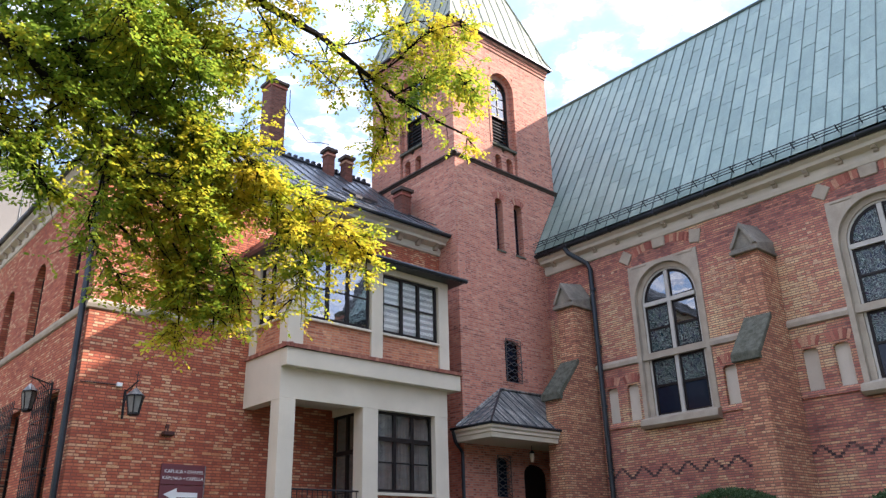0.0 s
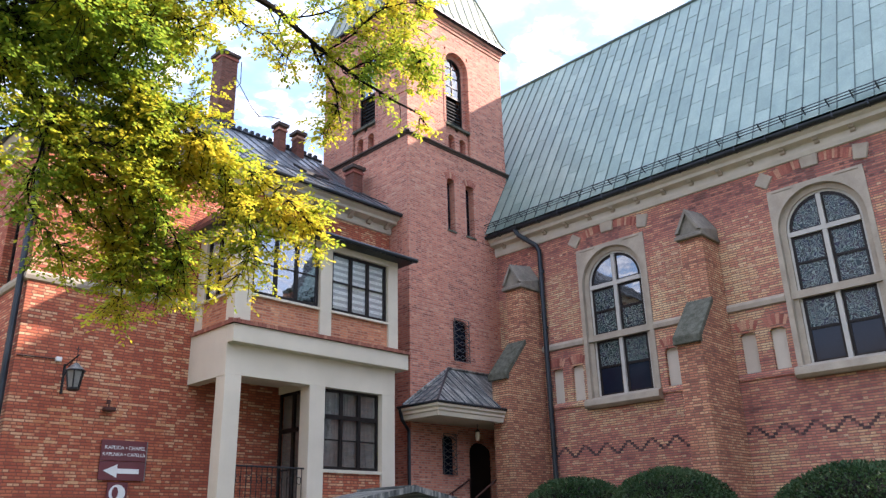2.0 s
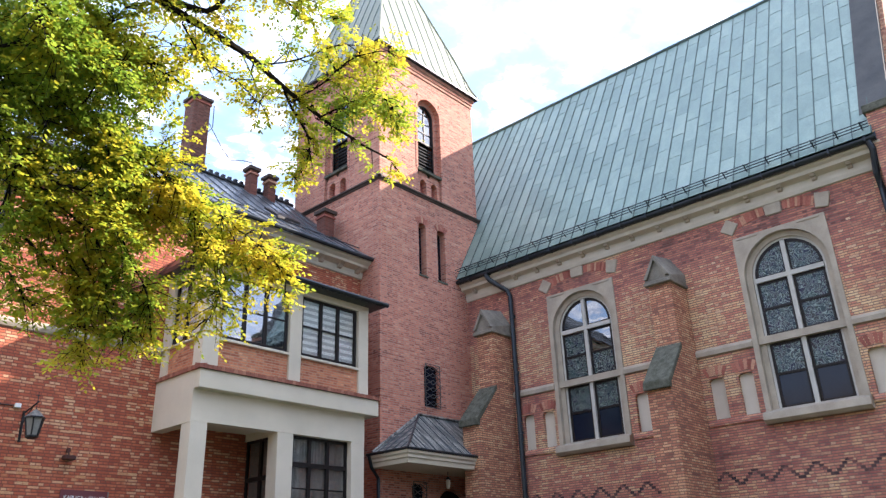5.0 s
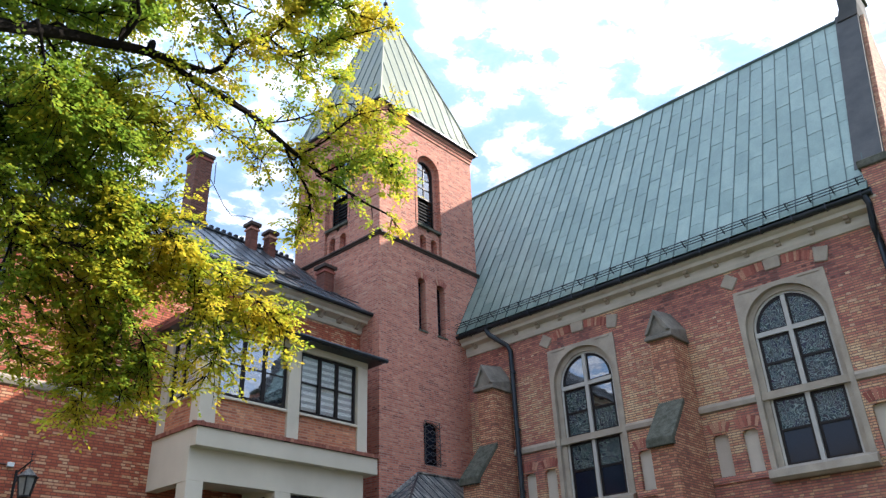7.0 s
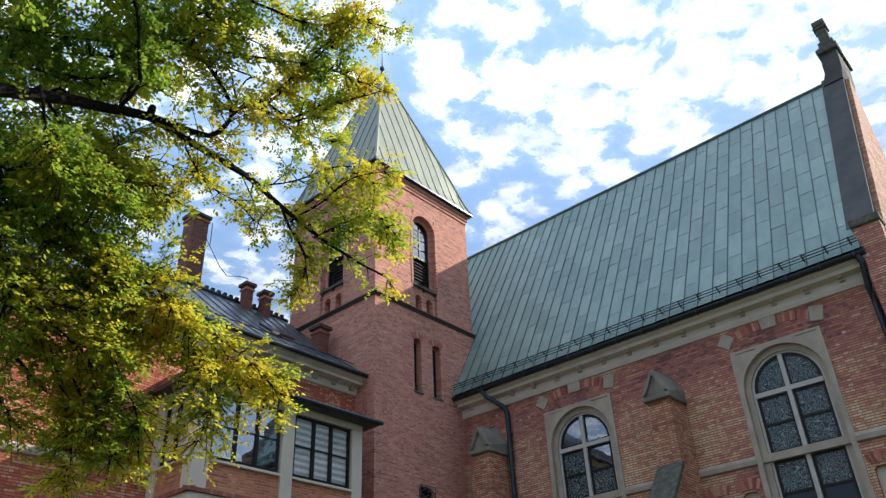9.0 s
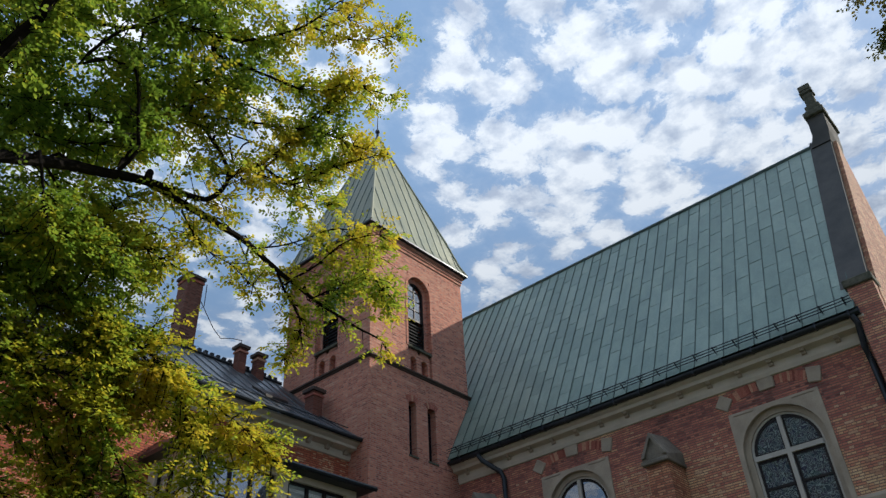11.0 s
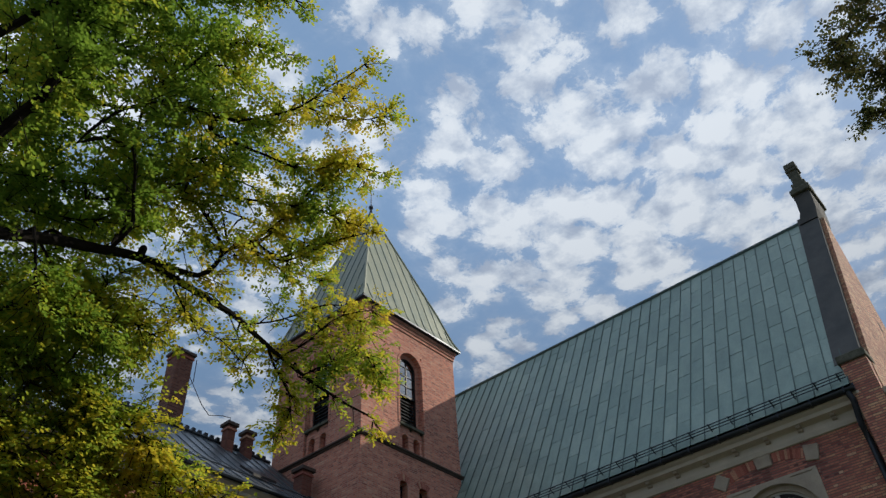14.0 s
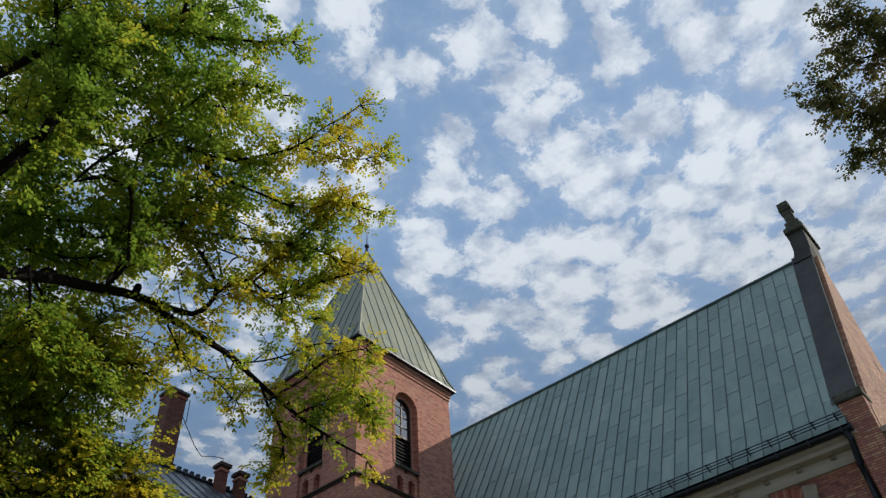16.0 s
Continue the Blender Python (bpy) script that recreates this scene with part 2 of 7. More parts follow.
M_ZINC = zinc_mat()
M_FRAME = plain("dark_brown_frame", (0.009, 0.007, 0.007), (0.019, 0.014, 0.012), 5.0, 0.5, spec=0.25)
# near-black panels paint the shade of unlit rooms behind the openings
M_ROOM_SHADE = plain("room_shade_panel", (0.02, 0.018, 0.016), (0.035, 0.03, 0.028), 1.0, 0.9, bumps=0)
M_BLIND = plain("pale_blind", (0.82, 0.81, 0.78), (0.88, 0.87, 0.84), 4.0, 0.8, bumps=0)
M_BLIND_DARK = plain("sheer_blind", (0.42, 0.42, 0.41), (0.52, 0.52, 0.50), 4.0, 0.8, bumps=0)
M_CURTAIN = plain("net_curtain", (0.15, 0.145, 0.13), (0.27, 0.26, 0.24), 6.0, 0.9, bumps=0)
M_SIGN = plain("maroon_enamel", (0.115, 0.02, 0.026), (0.14, 0.028, 0.034), 1.0, 0.35, bumps=0)
M_WHITE = plain("white_lettering", (0.72, 0.72, 0.70), (0.80, 0.80, 0.78), 3.0, 0.5, bumps=0)
# bark set near-black: the crown's shade is put into its colour
M_SHADED_BARK = plain("shaded_bark", (0.007, 0.006, 0.006), (0.024, 0.020, 0.017), 6.0, 0.95, bumps=0.6, grain=60.0, spec=0.1)
M_PALE = plain("pale_render", (0.22, 0.205, 0.185), (0.29, 0.275, 0.25), 0.5, 0.85)
M_GROUND = plain("ground_grass", (0.035, 0.05, 0.018), (0.09, 0.10, 0.05), 0.8, 0.95, bumps=0.5)
M_STEP = plain("step_stone", (0.16, 0.155, 0.145), (0.26, 0.25, 0.235), 2.0, 0.85)


def copper_mat(name, a, b_, c):
    m, nt, b = mat(name)
    p = pos(nt)
    info = nd(nt, "ShaderNodeObjectInfo")
    mp = nd(nt, "ShaderNodeMapping")
    mp.inputs["Scale"].default_value = (1, 1, 0.25)
    nt.links.new(p, mp.inputs[0])
    n1 = noise_tex(nt, mp.outputs[0], 2.2, 6, 0.62)
    n2 = noise_tex(nt, p, 30.0, 4)
    f = mth(nt, "ADD", mth(nt, "MULTIPLY", n1, 0.74), mth(nt, "MULTIPLY", info.outputs["Random"], 0.22))
    col = ramp(nt, f, [(0.22, a), (0.48, b_), (0.78, c)])
    nt.links.new(mixc(nt, 1.0, col, ramp(nt, n2, [(0.3, g3(0.88)), (0.7, g3(1.08))]), "MULTIPLY"), b.inputs["Base Color"])
    nt.links.new(ramp(nt, n1, [(0.3, g3(0.36)), (0.7, g3(0.56))]), b.inputs["Roughness"])
    b.inputs["Metallic"].default_value = 0.15
    bump(nt, b, mth(nt, "ADD", n1, noise_tex(nt, p, 5.5, 3, 0.5)), 0.4, 0.03)
    return m


M_COPPER = copper_mat("green_copper", (0.15, 0.225, 0.195), (0.22, 0.31, 0.27), (0.335, 0.425, 0.37))
M_SPIRE = copper_mat("spire_copper", (0.17, 0.20, 0.14), (0.245, 0.265, 0.185), (0.32, 0.325, 0.23))
M_SEAM = plain("seam_copper", (0.05, 0.085, 0.08), (0.085, 0.125, 0.115), 3.0, 0.5, 0.2)


def glass_mat(name, tint, gloss=1.5):
    m, nt, b = mat(name)
    nt.nodes.remove(b)
    tr = nd(nt, "ShaderNodeBsdfTransparent")
    tr.inputs[0].default_value = (*tint, 1)
    gl = nd(nt, "ShaderNodeBsdfGlossy")
    gl.inputs["Roughness"].default_value = 0.02
    gl.inputs["Color"].default_value = (0.95, 0.97, 1.0, 1)
    lw = nd(nt, "ShaderNodeLayerWeight")
    fac = mth(nt, "ADD", 0.045 * gloss, mth(nt, "MULTIPLY", mth(nt, "POWER", lw.outputs["Facing"], 4.0), 0.85))
    wav = noise_tex(nt, pos(nt), 1.7, 2)
    bp = nd(nt, "ShaderNodeBump")
    bp.inputs["Strength"].default_value = 0.05
    bp.inputs["Distance"].default_value = 0.05
    nt.links.new(wav, bp.inputs["Height"])
    nt.links.new(bp.outputs[0], gl.inputs["Normal"])
    mx = nd(nt, "ShaderNodeMixShader")
    nt.links.new(fac, mx.inputs[0])
    nt.links.new(tr.outputs[0], mx.inputs[1])
    nt.links.new(gl.outputs[0], mx.inputs[2])
    nt.links.new(mx.outputs[0], nt.nodes["Material Output"].inputs[0])
    return m


M_GLASS = glass_mat("window_glass", (0.97, 0.98, 0.98), 1.55)
M_SKYGLASS = glass_mat("reflecting_glass", (0.12, 0.13, 0.14), 8.0)
M_BAYGLASS = glass_mat("bay_glass", (0.55, 0.57, 0.58), 8.5)


def leaded_mat():
    m, nt, b = mat("leaded_glass")
    p = pos(nt)
    wv = nd(nt, "ShaderNodeTexNoise")
    wv.inputs["Scale"].default_value = 3.5
    nt.links.new(p, wv.inputs["Vector"])
    add = nd(nt, "ShaderNodeVectorMath")
    add.operation = "MULTIPLY_ADD"
    nt.links.new(wv.outputs["Color"], add.inputs[0])
    add.inputs[1].default_value = (0.5, 0.5, 0.5)
    nt.links.new(p, add.inputs[2])
    vo = nd(nt, "ShaderNodeTexVoronoi")
    vo.feature = "DISTANCE_TO_EDGE"
    vo.inputs["Scale"].default_value = 9.5
    nt.links.new(add.outputs[0], vo.inputs["Vector"])
    vc = nd(nt, "ShaderNodeTexVoronoi")
    vc.inputs["Scale"].default_value = 9.5
    nt.links.new(add.outputs[0], vc.inputs["Vector"])
    # lead and painted scrolls follow curling lines
    curl = noise_tex(nt, p, 3.0, 1.5, 0.5)
    wave = mth(nt, "ABSOLUTE", mth(nt, "SUBTRACT", mth(nt, "FRACT", mth(nt, "MULTIPLY", curl, 17.0)), 0.5))
    scroll = ramp(nt, wave, [(0.05, g3(0.75)), (0.14, g3(0))])
    lead = mth(nt, "MAXIMUM", ramp(nt, vo.outputs["Distance"], [(0.014, g3(0.5)), (0.05, g3(0))]), scroll)
    tint = mixc(nt, 0.93, vc.outputs["Color"], (0.012, 0.018, 0.025))
    glass = mixc(nt, 0.7, tint, (0.010, 0.016, 0.030))
    nt.links.new(mixc(nt, lead, glass, (0.31, 0.39, 0.35)), b.inputs["Base Color"])
    nt.links.new(ramp(nt, lead, [(0.0, g3(0.07)), (1.0, g3(0.6))]), b.inputs["Roughness"])
    b.inputs["Specular IOR Level"].default_value = 0.42
    bump(nt, b, vo.outputs["Distance"], 0.25, 0.01)
    return m


M_LEADED = leaded_mat()
M_DARKGLASS = plain("dark_glass", (0.007, 0.011, 0.022), (0.011, 0.018, 0.034), 0.8, 0.08, 0.0, 0.0, 20.0, 0.42)


def leaf_mat(name, stops, glow):
    m, nt, b = mat(name)
    p = pos(nt)
    isl = nd(nt, "ShaderNodeNewGeometry").outputs["Random Per Island"]
    n = noise_tex(nt, p, 1.5, 3, 0.6)
    sep = nd(nt, "ShaderNodeSeparateXYZ")
    nt.links.new(p, sep.inputs[0])
    # light painted in: leaves yellower to the sunny side and lower, greener inside
    sun_tint = mth(nt, "MULTIPLY", mth(nt, "SUBTRACT", sep.outputs[0], 3.0), 0.11)
    sun_tint = mth(nt, "MAXIMUM", mth(nt, "MINIMUM", sun_tint, 0.03), -0.19)
    low = mth(nt, "MAXIMUM", mth(nt, "MINIMUM", mth(nt, "MULTIPLY", mth(nt, "SUBTRACT", 5.3, sep.outputs[2]), 0.05), 0.04), 0.0)
    sun_tint = mth(nt, "ADD", sun_tint, low)
    f = mth(nt, "ADD", mth(nt, "ADD", mth(nt, "MULTIPLY", isl, 0.24), mth(nt, "SUBTRACT", mth(nt, "MULTIPLY", n, 1.15), 0.12)), sun_tint)
    col = ramp(nt, f, stops)
    nt.links.new(col, b.inputs["Base Color"])
    b.inputs["Roughness"].default_value = 0.5
    b.inputs["Specular IOR Level"].default_value = 0.18
    tl = nd(nt, "ShaderNodeBsdfTranslucent")
    nt.links.new(mixc(nt, 1.0, col, (1.0, 1.0, 0.75), "MULTIPLY"), tl.inputs[0])
    mx = nd(nt, "ShaderNodeMixShader")
    mx.inputs[0].default_value = glow
    nt.links.new(b.outputs[0], mx.inputs[1])
    nt.links.new(tl.outputs[0], mx.inputs[2])
    nt.links.new(mx.outputs[0], nt.nodes["Material Output"].inputs[0])
    return m


M_LEAF = leaf_mat("autumn_leaf", [(0.32, (0.19, 0.31, 0.05)), (0.48, (0.33, 0.43, 0.06)), (0.60, (0.53, 0.51, 0.055)), (0.78, (0.68, 0.52, 0.06))], 0.68)
M_LEAF_DARK = leaf_mat("dull_leaf", [(0.3, (0.05, 0.075, 0.03)), (0.55, (0.10, 0.12, 0.05)), (0.8, (0.20, 0.17, 0.08))], 0.4)
M_SHRUB = leaf_mat("shrub_leaf", [(0.3, (0.016, 0.042, 0.017)), (0.55, (0.034, 0.075, 0.029)), (0.8, (0.07, 0.115, 0.05))], 0.2)


# ---- building blocks ----
def part(name, bm, material, parent=None, label=""):
    """Links a bmesh as one mesh object under a thing or a part."""
    bmesh.ops.recalc_face_normals(bm, faces=bm.faces)
    me = bpy.data.meshes.new(name)
    bm.to_mesh(me)
    bm.free()
    me.materials.append(material)
    ob = new(name, me)
    if parent is not None:
        ob.parent = parent
    if label:
        ob["label"] = label
    return ob


def thing(name, label, category, group="", at=(0, 0, 0), kind=""):
    ob = new(name)
    ob.location = at
    ob.empty_display_size = 0.2
    return tagged(ob, label, category, group, kind)


def on_x(X):
    """Wall plane facing -x: along, up, out."""
    return lambda u, v, d=0.0: (X - d, u, v)


def on_y(Y):
    """Wall plane facing -y: along, up, out."""
    return lambda u, v, d=0.0: (u, Y - d, v)


def box(bm, F, u0, u1, v0, v1, d0, d1):
    vs = [bm.verts.new(F(u, v, d)) for u in (u0, u1) for v in (v0, v1) for d in (d0, d1)]
    for q in ((0, 1, 3, 2), (4, 6, 7, 5), (0, 4, 5, 1), (2, 3, 7, 6), (0, 2, 6, 4), (1, 5, 7, 3)):
        bm.faces.new([vs[i] for i in q])
    return vs


def box_part(name, F, dims, material, parent, label="", bevel=0.0):
    bm = bmesh.new()
    box(bm, F, *dims)
    if bevel:
        bmesh.ops.bevel(bm, geom=bm.edges[:], offset=bevel, segments=1, affect="EDGES")
    return part(name, bm, material, parent, label)


def prism(bm, F, profile, u0, u1):
    """Extrudes a closed profile of (out, up) along the wall."""
    a = [bm.verts.new(F(u0, v, d)) for d, v in profile]
    b = [bm.verts.new(F(u1, v, d)) for d, v in profile]
    n = len(profile)
    for i in range(n):
        bm.faces.new((a[i], a[(i + 1) % n], b[(i + 1) % n], b[i]))
    bm.faces.new(a)
    bm.faces.new(b[::-1])


def prism_part(name, F, profile, u0, u1, material, parent, label=""):
    bm = bmesh.new()
    prism(bm, F, profile, u0, u1)
    return part(name, bm, material, parent, label)


def solid(bm, pts, shift):
    """A polygon thickened by a vector."""
    a = [bm.verts.new(p) for p in pts]
    b = [bm.verts.new(Vector(p) + Vector(shift)) for p in pts]
    bm.faces.new(a)
    bm.faces.new(b[::-1])
    n = len(pts)
    for i in range(n):
        bm.faces.new((a[i], b[i], b[(i + 1) % n], a[(i + 1) % n]))


def wall_panel(bm, F, u0, u1, v0, v1, thick, holes):
    """A wall with rectangular openings that go right through."""
    us = sorted({u0, u1, *[h[0] for h in holes], *[h[1] for h in holes]})
    vs = sorted({v0, v1, *[h[2] for h in holes], *[h[3] for h in holes]})
    cells = {}
    for i in range(len(us) - 1):
        for j in range(len(vs) - 1):
            cu, cv = (us[i] + us[i + 1]) / 2, (vs[j] + vs[j + 1]) / 2
            cells[i, j] = not any(h[0] < cu < h[1] and h[2] < cv < h[3] for h in holes)
    grid = {}

    def V(i, j, k):
        if (i, j, k) not in grid:
            grid[i, j, k] = bm.verts.new(F(us[i], vs[j], 0.0 if k == 0 else -thick))
        return grid[i, j, k]

    for (i, j), full in cells.items():
        if not full:
            continue
        bm.faces.new((V(i, j, 0), V(i + 1, j, 0), V(i + 1, j + 1, 0), V(i, j + 1, 0)))
        bm.faces.new((V(i, j, 1), V(i, j + 1, 1), V(i + 1, j + 1, 1), V(i + 1, j, 1)))
        for di, dj, a, b in ((-1, 0, (i, j), (i, j + 1)), (1, 0, (i + 1, j), (i + 1, j + 1)), (0, -1, (i, j), (i + 1, j)), (0, 1, (i, j + 1), (i + 1, j + 1))):
            if not cells.get((i + di, j + dj), False):
                bm.faces.new((V(*a, 0), V(*b, 0), V(*b, 1), V(*a, 1)))


def arch_line(c, half, v0, spring, n=14, rise=1.0):
    """An arched outline from the lower left over the top to the lower right."""
    pts = [(c - half, v0), (c - half, (v0 + spring) / 2)]
    for i in range(n + 1):
        a = math.pi - math.pi * i / n
        pts.append((c + half * math.cos(a), spring + half * rise * math.sin(a)))
    return pts + [(c + half, (v0 + spring) / 2), (c + half, v0)]


def box_line(c, half, v0, top, inner, spring):
    """The rectangle round an arched outline, point for point."""
    out = []
    for u, v in inner:
        if v <= spring + 1e-6:
            out.append((c + math.copysign(half, u - c), v))
        else:
            du, dv = u - c, v - spring
            s = min(half / abs(du) if abs(du) > 1e-6 else 1e9, (top - spring) / dv)
            out.append((c + du * s, spring + dv * s))
    return out


def ring(bm, F, outer, inner, d0, d1):
    """The solid between two outlines of as many points, open at the foot."""
    rows = [[bm.verts.new(F(u, v, d)) for u, v in line] for line, d in ((outer, d1), (inner, d1), (inner, d0), (outer, d0))]
    for k in range(4):
        a, b = rows[k], rows[(k + 1) % 4]
        for i in range(len(a) - 1):
            bm.faces.new((a[i], a[i + 1], b[i + 1], b[i]))
    for e in (0, -1):
        bm.faces.new([r[e] for r in rows])


def fill(bm, F, line, d, thick=0.012):
    a = [bm.verts.new(F(u, v, d)) for u, v in line]
    b = [bm.verts.new(F(u, v, d - thick)) for u, v in line]
    bm.faces.new(a)
    bm.faces.new(b[::-1])
    for i in range(len(a)):
        j = (i + 1) % len(a)
        bm.faces.new((a[i], b[i], b[j], a[j]))


def tube(bm, pts, radii, sides=6):
    """A round bar along a line of points."""
    pts = [Vector(p) for p in pts]
    rings = []
    for i, p in enumerate(pts):
        t = (pts[min(i + 1, len(pts) - 1)] - pts[max(i - 1, 0)]).normalized()
        a = t.orthogonal().normalized() if abs(t.z) > 0.95 else t.cross(Vector((0, 0, 1))).normalized()
        b = t.cross(a)
        r = radii if isinstance(radii, (int, float)) else radii[i]
        rings.append([bm.verts.new(p + (a * math.cos(2 * math.pi * k / sides) + b * math.sin(2 * math.pi * k / sides)) * r) for k in range(sides)])
    for a, b in zip(rings, rings[1:]):
        for k in range(sides):
            bm.faces.new((a[k], a[(k + 1) % sides], b[(k + 1) % sides], b[k]))
    bm.faces.new(rings[0][::-1])
    bm.faces.new(rings[-1])


def tube_part(name, pts, radii, material, parent, label="", sides=6):
    bm = bmesh.new()
    tube(bm, pts, radii, sides)
    return part(name, bm, material, parent, label)


# ---- ground and distance ----
def build_ground():
    bm = bmesh.new()
    xs = (-400, -60, -20, 0, 6, 12, 16, 24, 40, 80, 400)
    ys = (-400, -60, -20, -4, 0, 4, 8, 12, 16, 24, 60, 400)

    def h(x, y):
        # the yard rises gently towards the buildings
        return 0.6 * max(0.0, min(1.0, (max(x, y) - 4) / 9))

    g = [[bm.verts.new((x, y, h(x, y))) for y in ys] for x in xs]
    for i in range(len(xs) - 1):
        for j in range(len(ys) - 1):
            bm.faces.new((g[i][j], g[i + 1][j], g[i + 1][j + 1], g[i][j + 1]))
    tagged(part("ground", bm, M_GROUND), "grassy ground of the church yard", "ground", kind="structure")


build_ground()


# ---- the nave ----
XN = 21.0
NAVE_W = on_x(XN)
Y0, Y1 = 3.1, 17.4
WINDOWS = (12.63, 6.08)
church = thing("church_nave", "red brick church nave with a steep green copper roof", "church")


def nave_shell():
    holes = [(c - 1.28, c + 1.28, 5.45, 10.42) for c in WINDOWS]
    niches = [(14.83, 15.25), (14.03, 14.47), (10.69, 11.11), (9.87, 10.29), (8.34, 8.78), (7.52, 7.94), (4.20, 4.64), (3.4, 3.84)]
    holes += [(a, b, 5.46, 6.62) for a, b in niches]
    bm = bmesh.new()
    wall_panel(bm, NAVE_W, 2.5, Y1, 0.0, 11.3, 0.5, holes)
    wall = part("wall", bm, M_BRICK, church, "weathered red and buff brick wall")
    for a, b in niches:
        c, hw = (a + b) / 2, (b - a) / 2
        bm = bmesh.new()
        box(bm, NAVE_W, a, b, 5.46, 6.75, -0.16, -0.12)
        part("niche_panel", bm, M_NICHE, wall, "pale plastered blind niche")
        bm = bmesh.new()
        line = arch_line(c, hw - 0.004, 6.44, 6.5, 8, 0.45)
        ring(bm, NAVE_W, box_line(c, hw + 0.001, 6.44, 6.63, line, 6.5), line, -0.118, 0.0)
        part("niche_head", bm, M_BRICK, wall)
        # fan of soldier bricks over the niche
        for i in range(6):
            s = (i + 0.5) / 6 * 2 - 1
            bm = bmesh.new()
            a0 = s * 0.42
            r0, r1 = 0.62, 0.89
            pts = []
            for r, w in ((r0, 0.036), (r1, 0.050)):
                for k in (-1, 1):
                    pts.append((c + r * math.sin(a0) + k * w * math.cos(a0), 6.05 + r * math.cos(a0) - k * w * math.sin(a0)))
            solid(bm, [NAVE_W(*pts[0], 0.012), NAVE_W(*pts[1], 0.012), NAVE_W(*pts[3], 0.012), NAVE_W(*pts[2], 0.012)], (0.06, 0, 0))
            part("brick", bm, M_SOLDIER, wall)
    # sloping brick ledge under the niches
    for u0, u1 in ((13.98, 15.3), (9.8, 11.3), (7.45, 8.95), (3.3, 4.72)):
        prism_part("brick_ledge", NAVE_W, [(0.0, 5.28), (0.05, 5.28), (0.05, 5.36), (0.0, 5.46)], u0, u1, M_BRICK, wall)
    # string course between the windows
    for u0, u1 in ((13.9, Y1), (9.68, 11.36), (7.36, 9.0), (2.5, 4.8)):
        prism_part("string_course", NAVE_W, [(0.0, 7.22), (0.07, 7.24), (0.09, 7.36), (0.05, 7.42), (0.0, 7.46)], u0, u1, M_STONE, wall, "sandstone string course")
    # zigzag of dark bricks
    wave = (0, 1, 2, 3, 4, 4, 3, 2, 1, 0)
    k, u = 0, 16.9
    shared = None
    while u > 3.2:
        v = 3.70 + 0.075 * wave[k % 10] + 0.0375
        if not (9.0 < u < 9.7 or 15.5 < u < 16.3):
            if shared is None:
                bm = bmesh.new()
                box(bm, lambda a, b, d: (-d, a, b), -0.058, 0.058, -0.033, 0.033, -0.03, 0.006)
                shared = part("brick", bm, M_DARKBRICK, wall)
                ob = shared
            else:
                ob = new("brick", shared.data)
                ob.parent = wall
            ob.location = NAVE_W(u, v, 0.0)
        u -= 0.078
        k += 1
    return wall


nave_wall = nave_shell()


